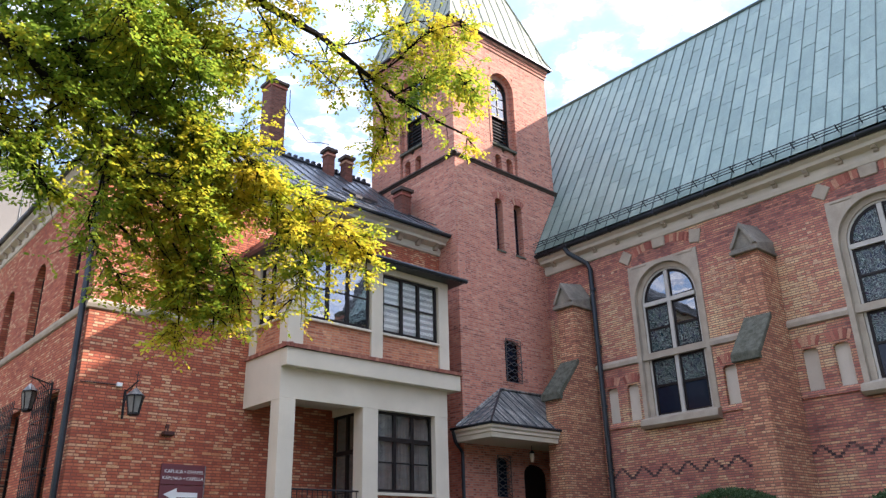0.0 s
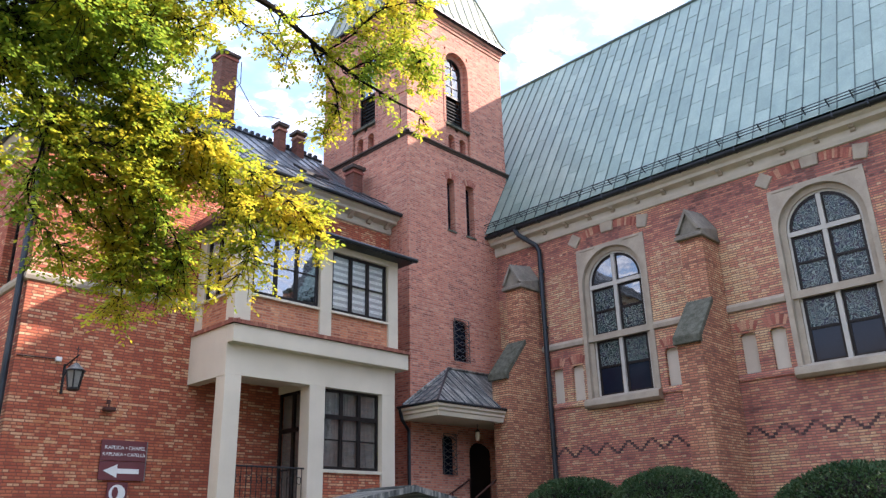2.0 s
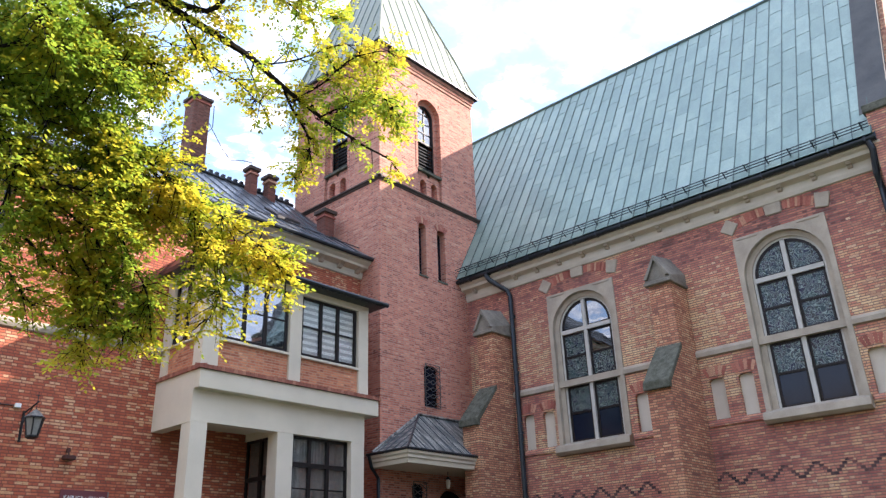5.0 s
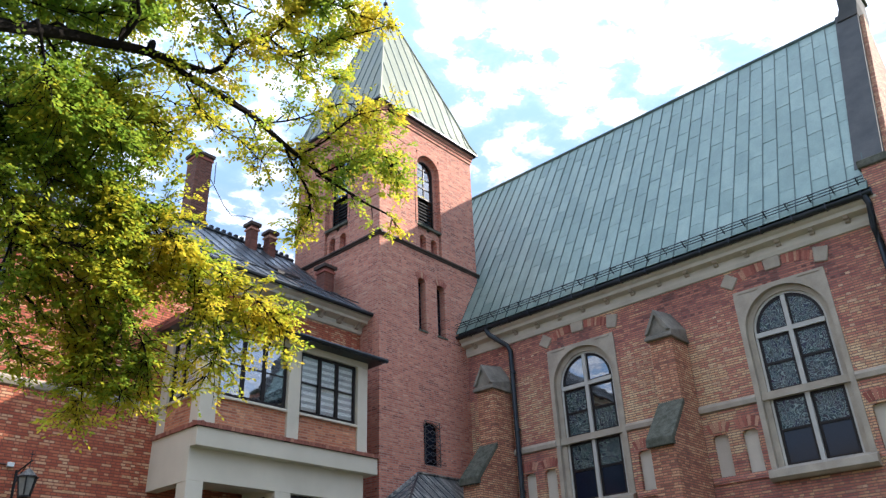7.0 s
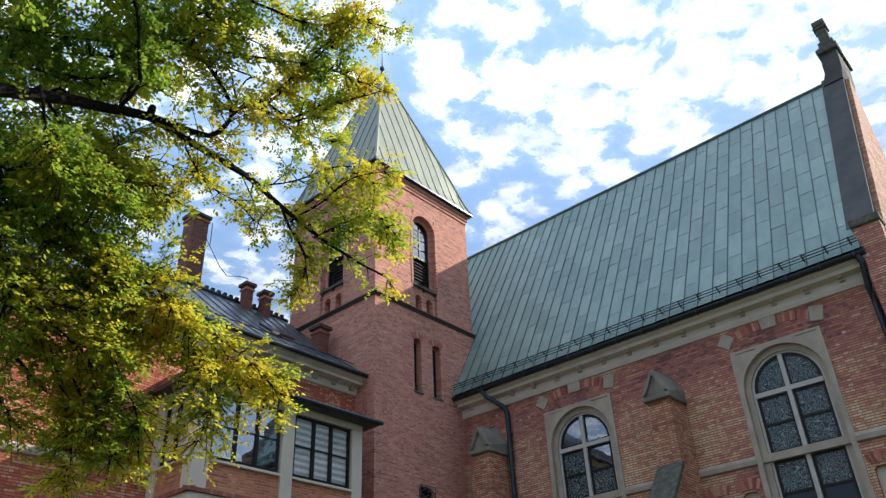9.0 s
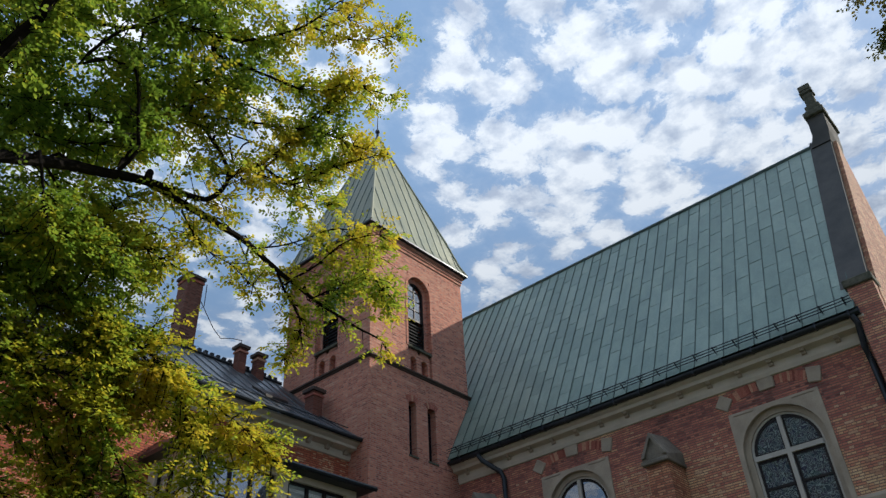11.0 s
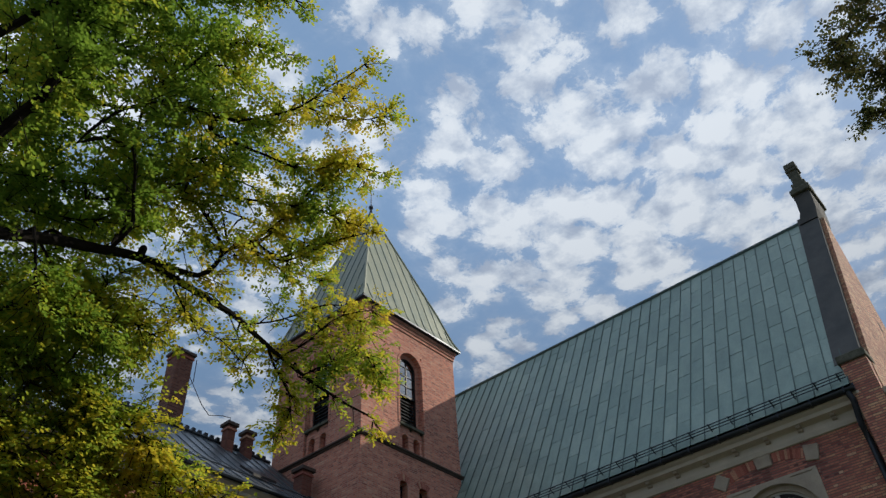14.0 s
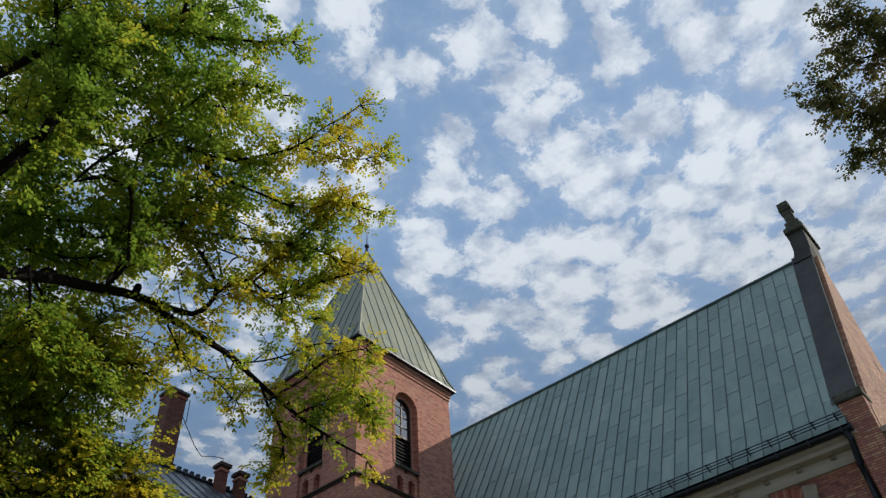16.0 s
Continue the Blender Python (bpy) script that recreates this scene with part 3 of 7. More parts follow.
def nave_window(c):
    w = new("window")
    w.parent = church
    w["label"] = "tall round-arched window with sandstone surround and leaded glass"
    F = NAVE_W
    bm = bmesh.new()
    line = arch_line(c, 1.14, 5.45, 9.15, 20)
    ring(bm, F, box_line(c, 1.28, 5.45, 10.42, line, 9.15), line, -0.4, 0.035)
    part("stone_surround", bm, M_STONE, w)
    bm = bmesh.new()
    inner = arch_line(c, 0.985, 5.45, 9.15, 20)
    ring(bm, F, line, inner, -0.38, -0.12)
    part("inner_moulding", bm, M_STONE, w)
    bm = bmesh.new()
    thin = arch_line(c, 0.925, 5.45, 9.15, 20)
    ring(bm, F, inner, thin, -0.3, -0.18)
    part("stone_frame", bm, M_MULLION, w)
    # raised edge lines in the spandrels
    for k in (-1, 1):
        bm = bmesh.new()
        box(bm, F, c + k * 0.55 - 0.6 * (k < 0), c + k * 0.55 + 0.6 * (k > 0), 10.34, 10.40, 0.035, 0.06)
        part("spandrel_moulding", bm, M_STONE, w)
    prism_part("window_sill", F, [(-0.3, 5.56), (0.06, 5.44), (0.24, 5.38), (0.26, 5.2), (0.16, 5.12), (0.0, 5.12)], c - 1.31, c + 1.31, M_STONE, w, "projecting weathered stone sill")
    box_part("mullion", F, (c - 0.06, c + 0.06, 5.5, 10.04, -0.3, -0.13), M_MULLION, w)
    box_part("transom", F, (c - 1.15, c + 1.15, 7.26, 7.46, -0.32, -0.05), M_STONE, w)
    box_part("glazing_bar", F, (c - 0.92, c + 0.92, 9.0, 9.13, -0.3, -0.128), M_MULLION, w)
    for s in (-1, 1):
        a, b = (c - 0.925, c - 0.06) if s < 0 else (c + 0.06, c + 0.925)
        for v0, v1, head in ((5.5, 7.26, False), (7.46, 9.0, False), (9.13, 10.05, True)):
            bm = bmesh.new()
            if head:
                q = [(c + s * 0.06, v0), (c + s * 0.925, v0 + 0.02)]
                for i in range(9):
                    t = math.acos(0.06 / 0.925) * i / 8
                    q.append((c + s * 0.925 * math.cos(t), 9.15 + 0.925 * math.sin(t)))
                m = Vector((c + s * 0.36, 9.42))
                ins = [tuple(m + (Vector(x) - m) * 0.84) for x in q]
                q.append(q[0])
                ins2 = ins + [ins[0]]
                ring(bm, F, q, ins2, -0.25, -0.2)
                part("casement", bm, M_FRAME, w)
                bm = bmesh.new()
                fill(bm, F, ins, -0.22)
                part("pane", bm, M_SKYGLASS if c > 10 else M_LEADED, w)
            else:
                e = 0.075
                box(bm, F, a, a + e, v0, v1, -0.25, -0.2)
                box(bm, F, b - e, b, v0, v1, -0.25, -0.2)
                box(bm, F, a + e, b - e, v0, v0 + e, -0.25, -0.2)
                box(bm, F, a + e, b - e, v1 - e, v1, -0.25, -0.2)
                mid = v0 + (v1 - v0) * (0.5 if v0 > 7 else 0.52)
                box(bm, F, a + e, b - e, mid - 0.035, mid + 0.035, -0.25, -0.19)
                part("casement", bm, M_FRAME, w)
                for g0, g1, low in ((v0 + e, mid - 0.035, v0 < 7), (mid + 0.035, v1 - e, False)):
                    bm = bmesh.new()
                    box(bm, F, a + e, b - e, g0, g1, -0.235, -0.22)
                    part("pane", bm, M_DARKGLASS if low else M_SKYGLASS if c > 10 and s < 0 and g0 > 8 else M_LEADED, w)
    # keystone, corner stones and the fan of bricks between them
    for u, v, hw, hh, rot in ((c, 11.1, 0.22, 0.3, 0), (c + 1.3, 10.8, 0.2, 0.2, 0.62), (c - 1.3, 10.78, 0.17, 0.22, 0.2)):
        bm = bmesh.new()
        cs, sn = math.cos(rot), math.sin(rot)
        top = 1.22 if rot < 0.5 else 1.0
        q = [(-hw, -hh), (hw, -hh), (hw * top, hh), (-hw * top, hh)]
        solid(bm, [F(u + x * cs - y * sn, v + x * sn + y * cs, 0.05) for x, y in q], (0.12, 0, 0))
        bmesh.ops.bevel(bm, geom=bm.edges[:], offset=0.02, segments=1, affect="EDGES")
        part("block_stone", bm, M_STONE, w)
    for s in (-1, 1):
        for i in range(12):
            t = (i + 0.5) / 12
            u = c + s * (0.27 + t * 0.82)
            lean = s * (0.05 + 0.28 * t)
            v = 11.0 - 0.17 * t * t
            bm = bmesh.new()
            q = [(-0.03, -0.14), (0.03, -0.14), (0.034, 0.14), (-0.034, 0.14)]
            cs, sn = math.cos(-lean), math.sin(-lean)
            solid(bm, [F(u + x * cs - y * sn, v + x * sn + y * cs, 0.012) for x, y in q], (0.06, 0, 0))
            part("brick", bm, M_SOLDIER, w)
    box_part("room_shade_panel", F, (c - 1.25, c + 1.25, 5.45, 10.4, -0.5, -0.44), M_ROOM_SHADE, w)


for c in WINDOWS:
    nave_window(c)


def nave_buttress(c):
    F = NAVE_W
    b = new("buttress")
    b.parent = church
    b["label"] = "stepped brick buttress with stone weatherings"
    hw = 0.34
    bm = bmesh.new()
    prism(bm, F, [(0, 0), (1.97, 0), (1.97, 6.34), (1.0, 7.38), (1.0, 9.45), (0, 9.9)], c - hw, c + hw)
    part("pier", bm, M_BRICK_BUFF, b)
    bm = bmesh.new()
    prism(bm, F, [(2.1, 6.12), (2.1, 6.34), (1.0, 7.54), (0.98, 7.38), (1.972, 6.3), (1.972, 6.12)], c - hw - 0.05, c + hw + 0.05)
    bmesh.ops.bevel(bm, geom=[e for e in bm.edges if e.calc_length() > 0.5], offset=0.02, segments=1, affect="EDGES")
    part("weathering_stone", bm, M_GREYSTONE, b, "mossy grey weathering slab")
    # gabled cap
    bm = bmesh.new()
    w2 = hw + 0.05
    a = [bm.verts.new(F(u, v, 1.07)) for u, v in ((c - w2, 9.42), (c + w2, 9.42), (c + w2, 9.54), (c, 10.24), (c - w2, 9.54))]
    z = [bm.verts.new(F(u, v, 0.0)) for u, v in ((c - w2, 9.42), (c + w2, 9.42), (c + w2, 9.8), (c, 10.42), (c - w2, 9.8))]
    for i in range(5):
        bm.faces.new((a[i], a[(i + 1) % 5], z[(i + 1) % 5], z[i]))
    bm.faces.new(a)
    bm.faces.new(z[::-1])
    part("gablet_cap", bm, M_CAPSTONE, b, "grey stone gabled cap")
    box_part("cap_slab", F, (c - w2 - 0.04, c + w2 + 0.04, 9.34, 9.46, 0.0, 1.14), M_CAPSTONE, b, "", 0.02)
    for s in (-1, 1):
        bm = bmesh.new()
        q = [(c + s * w2, 9.54), (c + s * (w2 - 0.1), 9.54), (c, 10.08), (c, 10.24)]
        solid(bm, [F(u, v, 1.07) for u, v in q], (-0.09, 0, 0))
        part("gablet_rib", bm, M_CAPSTONE, b)


for c in (15.9, 9.34):
    nave_buttress(c)


def nave_eaves():
    F = NAVE_W
    prof = [(0.0, 11.12), (0.06, 11.14), (0.1, 11.25), (0.1, 11.45), (0.34, 11.5), (0.36, 11.6), (0.46, 11.66), (0.46, 11.72), (0.0, 11.72)]
    prism_part("cornice", F, prof, 3.0, Y1, M_CREAM, church, "moulded sandstone cornice")
    u = 16.9
    first = None
    while u > 3.3:
        if first is None:
            bm = bmesh.new()
            prism(bm, lambda a, v, d: (-d, a, v), [(0.1, -0.15), (0.14, -0.16), (0.18, -0.13), (0.19, -0.08), (0.26, -0.07), (0.29, -0.03), (0.29, 0.0), (0.1, 0.0)], -0.065, 0.065)
            first = part("bracket", bm, M_STONE, church)
            ob = first
        else:
            ob = new("bracket", first.data)
            ob.parent = church
        ob.location = NAVE_W(u, 11.495)
        u -= 0.93
    # half-round gutter with a dark lead apron
    bm = bmesh.new()
    arc = [(0.56 + 0.1 * math.cos(a), 11.8 + 0.1 * math.sin(a)) for a in [math.pi + math.pi * i / 8 for i in range(9)]]
    inner = [(0.56 + 0.085 * math.cos(a), 11.8 + 0.085 * math.sin(a)) for a in [2 * math.pi - math.pi * i / 8 for i in range(9)]]
    prism(bm, F, arc + inner, 3.05, Y1)
    part("gutter", bm, M_METAL, church, "dark metal half-round gutter")
    prism_part("eaves_flashing", F, [(0.3, 11.72), (0.5, 11.72), (0.5, 11.86), (0.44, 12.0), (0.3, 12.1)], 3.05, Y1, M_METAL, church)
    u = 3.3
    while u < Y1:
        bm = bmesh.new()
        box(bm, F, u - 0.015, u + 0.015, 11.69, 11.85, 0.45, 0.68)
        part("gutter_clip", bm, M_METAL, church)
        u += 0.9
    # downpipes
    tube_part("downpipe", [(20.44, 16.05, 11.72), (20.5, 15.95, 11.5), (20.82, 15.42, 11.02), (20.86, 15.34, 10.8), (20.86, 15.3, 0.4)], 0.085, M_METAL, church, "dark metal downpipe", 10)
    tube_part("downpipe", [(20.44, 3.25, 11.72), (20.5, 3.2, 11.5), (20.7, 3.3, 10.9), (20.86, 3.3, 10.5), (20.86, 3.3, 0.4)], 0.085, M_METAL, church, "dark metal downpipe", 10)
    for z in (10.0, 8.0, 6.0, 4.0):
        tube_part("pipe_clip", [(20.86, 15.3, z), (20.86, 15.3, z + 0.07)], 0.1, M_METAL, church, "", 10)


nave_eaves()

EAVE = Vector((20.42, 0, 11.88))
RIDGE = Vector((25.6, 0, 21.15))


def roof_at(y, s, lift=0.0):
    q = EAVE.lerp(RIDGE, s)
    n = Vector((-(RIDGE.z - EAVE.z), 0, RIDGE.x - EAVE.x)).normalized()
    return Vector((q.x, y, q.z)) + n * lift


def nave_roof():
    roof = new("roof")
    roof.parent = church
    roof["label"] = "steep roof of green copper sheets with standing seams"
    bm = bmesh.new()
    a = [(20.46, 11.8), (25.6, 21.06), (30.74, 11.8)]
    solid(bm, [(x, 3.1, z) for x, z in a], (0, Y1 + 4.8 - 3.1, 0))
    part("roof_deck", bm, M_SEAM, roof)
    pitch, n = 0.4613, 41
    rows = 9
    L = (RIDGE - EAVE).length
    nrm = Vector((-(RIDGE.z - EAVE.z), 0, RIDGE.x - EAVE.x)).normalized()
    up = (RIDGE - EAVE).normalized()

    def sheet(s0, s1, lift):
        me = bmesh.new()
        w = pitch - 0.012
        vs = []
        for k in (0, 1):
            for y, s in ((0, s0), (w, s0), (w, s1), (0, s1)):
                q = up * (s * L) + Vector((0, y, 0)) + nrm * (lift + 0.004 + (0.004 if s == s0 else 0.0) - 0.012 * k)
                vs.append(me.verts.new(q))
        for f in ((0, 1, 2, 3), (4, 7, 6, 5), (0, 4, 5, 1), (1, 5, 6, 2), (2, 6, 7, 3), (3, 7, 4, 0)):
            me.faces.new([vs[i] for i in f])
        return me

    step = 1 / (rows - 0.5)
    rest = bmesh.new()
    base = {}
    for i in range(n):
        y = 3.11 + i * pitch
        s, j = 0.0, 0
        while s < 0.999:
            ln = step * 0.5 if (j == 0 and i % 2) else step
            e = min(s + ln, 1.0)
            key = round(e - s, 4)
            if i >= 31:
                # the few sheets beyond the tower stay joined
                bm = sheet(0.0, e - s - 0.0012, 0.02)
                for v in bm.verts:
                    v.co += EAVE + up * (s * L) + Vector((0, y, 0))
                tmp = bpy.data.meshes.new("sheet")
                bm.to_mesh(tmp)
                bm.free()
                rest.from_mesh(tmp)
                bpy.data.meshes.remove(tmp)
                s, j = e, j + 1
                continue
            if key not in base:
                bm = sheet(0.0, e - s - 0.0012, 0.02)
                ob = part("copper_sheet", bm, M_COPPER, roof)
                base[key] = ob
            else:
                ob = new("copper_sheet", base[key].data)
                ob.parent = roof
            ob.location = EAVE + up * (s * L) + Vector((0, y, 0)) + nrm * (0.010 * random.random())
            s, j = e, j + 1
    tagged(part("copper_sheets_behind_tower", rest, M_COPPER, roof), kind="stuff")
    seam = None
    for i in range(n + 1):
        if seam is None:
            bm = bmesh.new()
            vs = []
            for s in (0.0, 1.0):
                for y, h in ((-0.012, 0), (0.012, 0), (0.012, 0.055), (-0.012, 0.055)):
                    vs.append(bm.verts.new(up * (s * L) + Vector((0, y, 0)) + nrm * h))
            for f in ((0, 1, 2, 3), (4, 7, 6, 5), (0, 4, 5, 1), (1, 5, 6, 2), (2, 6, 7, 3), (3, 7, 4, 0)):
                bm.faces.new([vs[k] for k in f])
            seam = part("seam", bm, M_SEAM, roof)
            ob = seam
        else:
            ob = new("seam", seam.data)
            ob.parent = roof
        ob.location = EAVE + Vector((0, 3.105 + i * pitch, 0))
    bm = bmesh.new()
    tube(bm, [(25.6, 3.1, 21.2), (25.6, Y1 + 4.8, 21.2)], 0.09, 8)
    part("ridge_roll", bm, M_SEAM, roof)
    # snow guard above the eaves
    guard = new("snow_guard")
    guard.parent = church
    guard["label"] = "dark metal snow guard rail"
    for s, lift in ((0.022, 0.1), (0.022, 0.19), (0.022, 0.28)):
        bm = bmesh.new()
        tube(bm, [roof_at(3.12, s, lift), roof_at(Y1 - 0.05, s, lift)], 0.016, 5)
        part("rail", bm, M_METAL, guard)
    y = 3.3
    while y < Y1:
        bm = bmesh.new()
        tube(bm, [roof_at(y, 0.022, 0.0), roof_at(y, 0.022, 0.31)], 0.02, 4)
        tube(bm, [roof_at(y, 0.055, 0.02), roof_at(y, 0.022, 0.27)], 0.014, 4)
        part("guard_post", bm, M_METAL, guard)
        y += 0.62


nave_roof()


def gable():
    g = new("gable")
    g.parent = church
    g["label"] = "brick gable end with stone coping and finial"
    bm = bmesh.new()
    pts = [(20.9, 0), (20.9, 12.3), (21.3, 13.1), (25.6, 21.0), (29.9, 13.1), (30.3, 12.3), (30.3, 0)]
    solid(bm, [(x, 2.46 - 0.2 * max(0.0, (z - 12.5) / 9), z) for x, z in pts], (0, 0.6, 0))
    part("gable_wall", bm, M_BRICK_BUFF, g, "sunlit orange brick gable")
    # coping slabs on both rakes
    for s in (-1, 1):
        bm = bmesh.new()
        q = [(25.6 + s * 4.75, 12.75), (25.6, 21.42), (25.6, 21.05), (25.6 + s * 4.55, 12.62)]
        solid(bm, [(x, 2.604 - 0.2 * (z - 12.5) / 9, z) for x, z in q], (0, 0.74, 0))
        part("coping", bm, M_COPING, g, "dark grey sheet-covered coping")
    # kneeler pier at the foot
    bm = bmesh.new()
    box(bm, on_y(3.14), 20.55, 21.2, 0.0, 12.55, 0.0, 0.66)
    part("corner_pier", bm, M_BRICK, g)
    bm = bmesh.new()
    box(bm, on_y(3.2), 20.48, 21.3, 12.55, 12.8, 0.0, 0.76)
    bmesh.ops.bevel(bm, geom=bm.edges[:], offset=0.03, segments=1, affect="EDGES")
    part("kneeler", bm, M_GREYSTONE, g)
    bm = bmesh.new()
    box(bm, on_y(2.48), 20.7, 21.6, 11.0, 11.45, -0.2, 0.2)
    box(bm, on_y(2.48), 20.62, 21.7, 11.45, 11.6, -0.2, 0.28)
    part("corbel_stone", bm, M_STONE, g, "pale stone corbel")
    # apex block with stepped pinnacle
    bm = bmesh.new()
    q = [(2.6, 20.9), (3.28, 20.9), (3.1, 21.4), (3.04, 22.22), (2.44, 22.22), (2.5, 21.4)]
    solid(bm, [(25.25, y - 0.2, z) for y, z in q], (1.5, 0, 0))
    part("apex_stone", bm, M_COPING, g)
    box_part("apex_slab", lambda u, v, d: (u, d, v), (25.1, 26.95, 22.22, 22.46, 2.16, 2.9), M_GREYSTONE, g, "", 0.03)
    for hw, z0, z1 in ((0.34, 22.46, 22.62), (0.27, 22.6, 22.9), (0.18, 22.9, 23.72), (0.24, 23.55, 23.7), (0.22, 23.72, 24.0)):
        box_part("finial_block", lambda u, v, d: (25.6 + u, 2.5 + d, v), (-hw, hw, z0, z1, -hw, hw), M_GREYSTONE, g, "grey stone pinnacle block", 0.03)
    # slit drawn as a near-black box in place of a shaded opening
    box_part("slit_window", on_y(2.38), (26.2, 26.45, 16.2, 18.0, -0.1, 0.01), M_ROOM_SHADE, g)


gable()
bm = bmesh.new()
box(bm, on_x(30.3), 3.1, 22.2, 0, 11.9, -0.5, 0)
part("wall", bm, M_BRICK, church)

# ---- the bell tower ----
XT, XT2, YT, YT2 = 16.5, 21.8, 17.4, 22.2
tower = thing("bell_tower", "square brick bell tower with a green copper spire", "tower")


def belfry_window(F, c):
    """A recessed arched opening over a pair of blind niches."""
    w = new("window")
    w.parent = tower
    w["label"] = "recessed round-arched belfry window"
    hw, spring = 0.65, 18.5
    bm = bmesh.new()
    line = arch_line(c, hw - 0.004, spring - 0.02, spring, 14)
    ring(bm, F, box_line(c, hw + 0.002, spring - 0.02, 19.203, line, spring), line, -0.5, 0.001)
    part("arch_head", bm, M_BRICK_TOWER, w)
    # moulded arch rim
    bm = bmesh.new()
    ring(bm, F, arch_line(c, hw + 0.1, 15.86, spring, 14), arch_line(c, hw - 0.008, 15.86, spring, 14), -0.05, 0.02)
    part("arch_rim", bm, M_BRICK_TOWER, w)
    bm = bmesh.new()
    inner = arch_line(c, 0.47, 16.0, spring, 14)
    ring(bm, F, arch_line(c, hw - 0.006, 16.0, spring, 14), inner, -0.5, -0.2)
    part("inner_reveal", bm, M_BRICK_TOWER, w)
    prism_part("window_sill", F, [(-0.45, 16.1), (-0.12, 16.0), (0.03, 15.92), (0.03, 15.82), (-0.45, 15.82)], c - hw, c + hw, M_GREYSTONE, w)
    # apron with two small arched niches
    for k in (-1, 1):
        m = c + k * 0.3
        bm = bmesh.new()
        nl = arch_line(m, 0.17, 14.86, 15.36, 8)
        ring(bm, F, box_line(m, 0.30, 14.86, 15.82, nl, 15.36), nl, -0.3, -0.08)
        part("niche", bm, M_BRICK_TOWER, w)
    box_part("niche_back", F, (c - hw, c + hw, 14.86, 15.82, -0.34, -0.29), M_SOLDIER, w)
    bm = bmesh.new()
    top = arch_line(c, 0.44, 17.3, spring, 14)
    fill(bm, F, top, -0.27)
    part("pane", bm, M_SKYGLASS, w)
    bm = bmesh.new()
    ring(bm, F, inner, arch_line(c, 0.41, 16.0, spring, 14), -0.28, -0.215)
    box(bm, F, c - 0.02, c + 0.02, 17.3, 18.9, -0.268, -0.24)
    for z in (17.75, 18.2, 18.6):
        box(bm, F, c - 0.44, c + 0.44, z - 0.015, z + 0.015, -0.268, -0.245)
    box(bm, F, c - 0.45, c + 0.45, 17.24, 17.32, -0.28, -0.215)
    part("window_frame", bm, M_FRAME, w)
    for i in range(8):
        prism_part("louvre", F, [(-0.34, 16.16 + i * 0.14), (-0.32, 16.17 + i * 0.14), (-0.25, 16.05 + i * 0.14), (-0.27, 16.04 + i * 0.14)], c - 0.44, c + 0.44, M_IRON, w)
    box_part("room_shade_panel", F, (c - 0.64, c + 0.64, 15.9, 19.18, -0.56, -0.5), M_ROOM_SHADE, w)


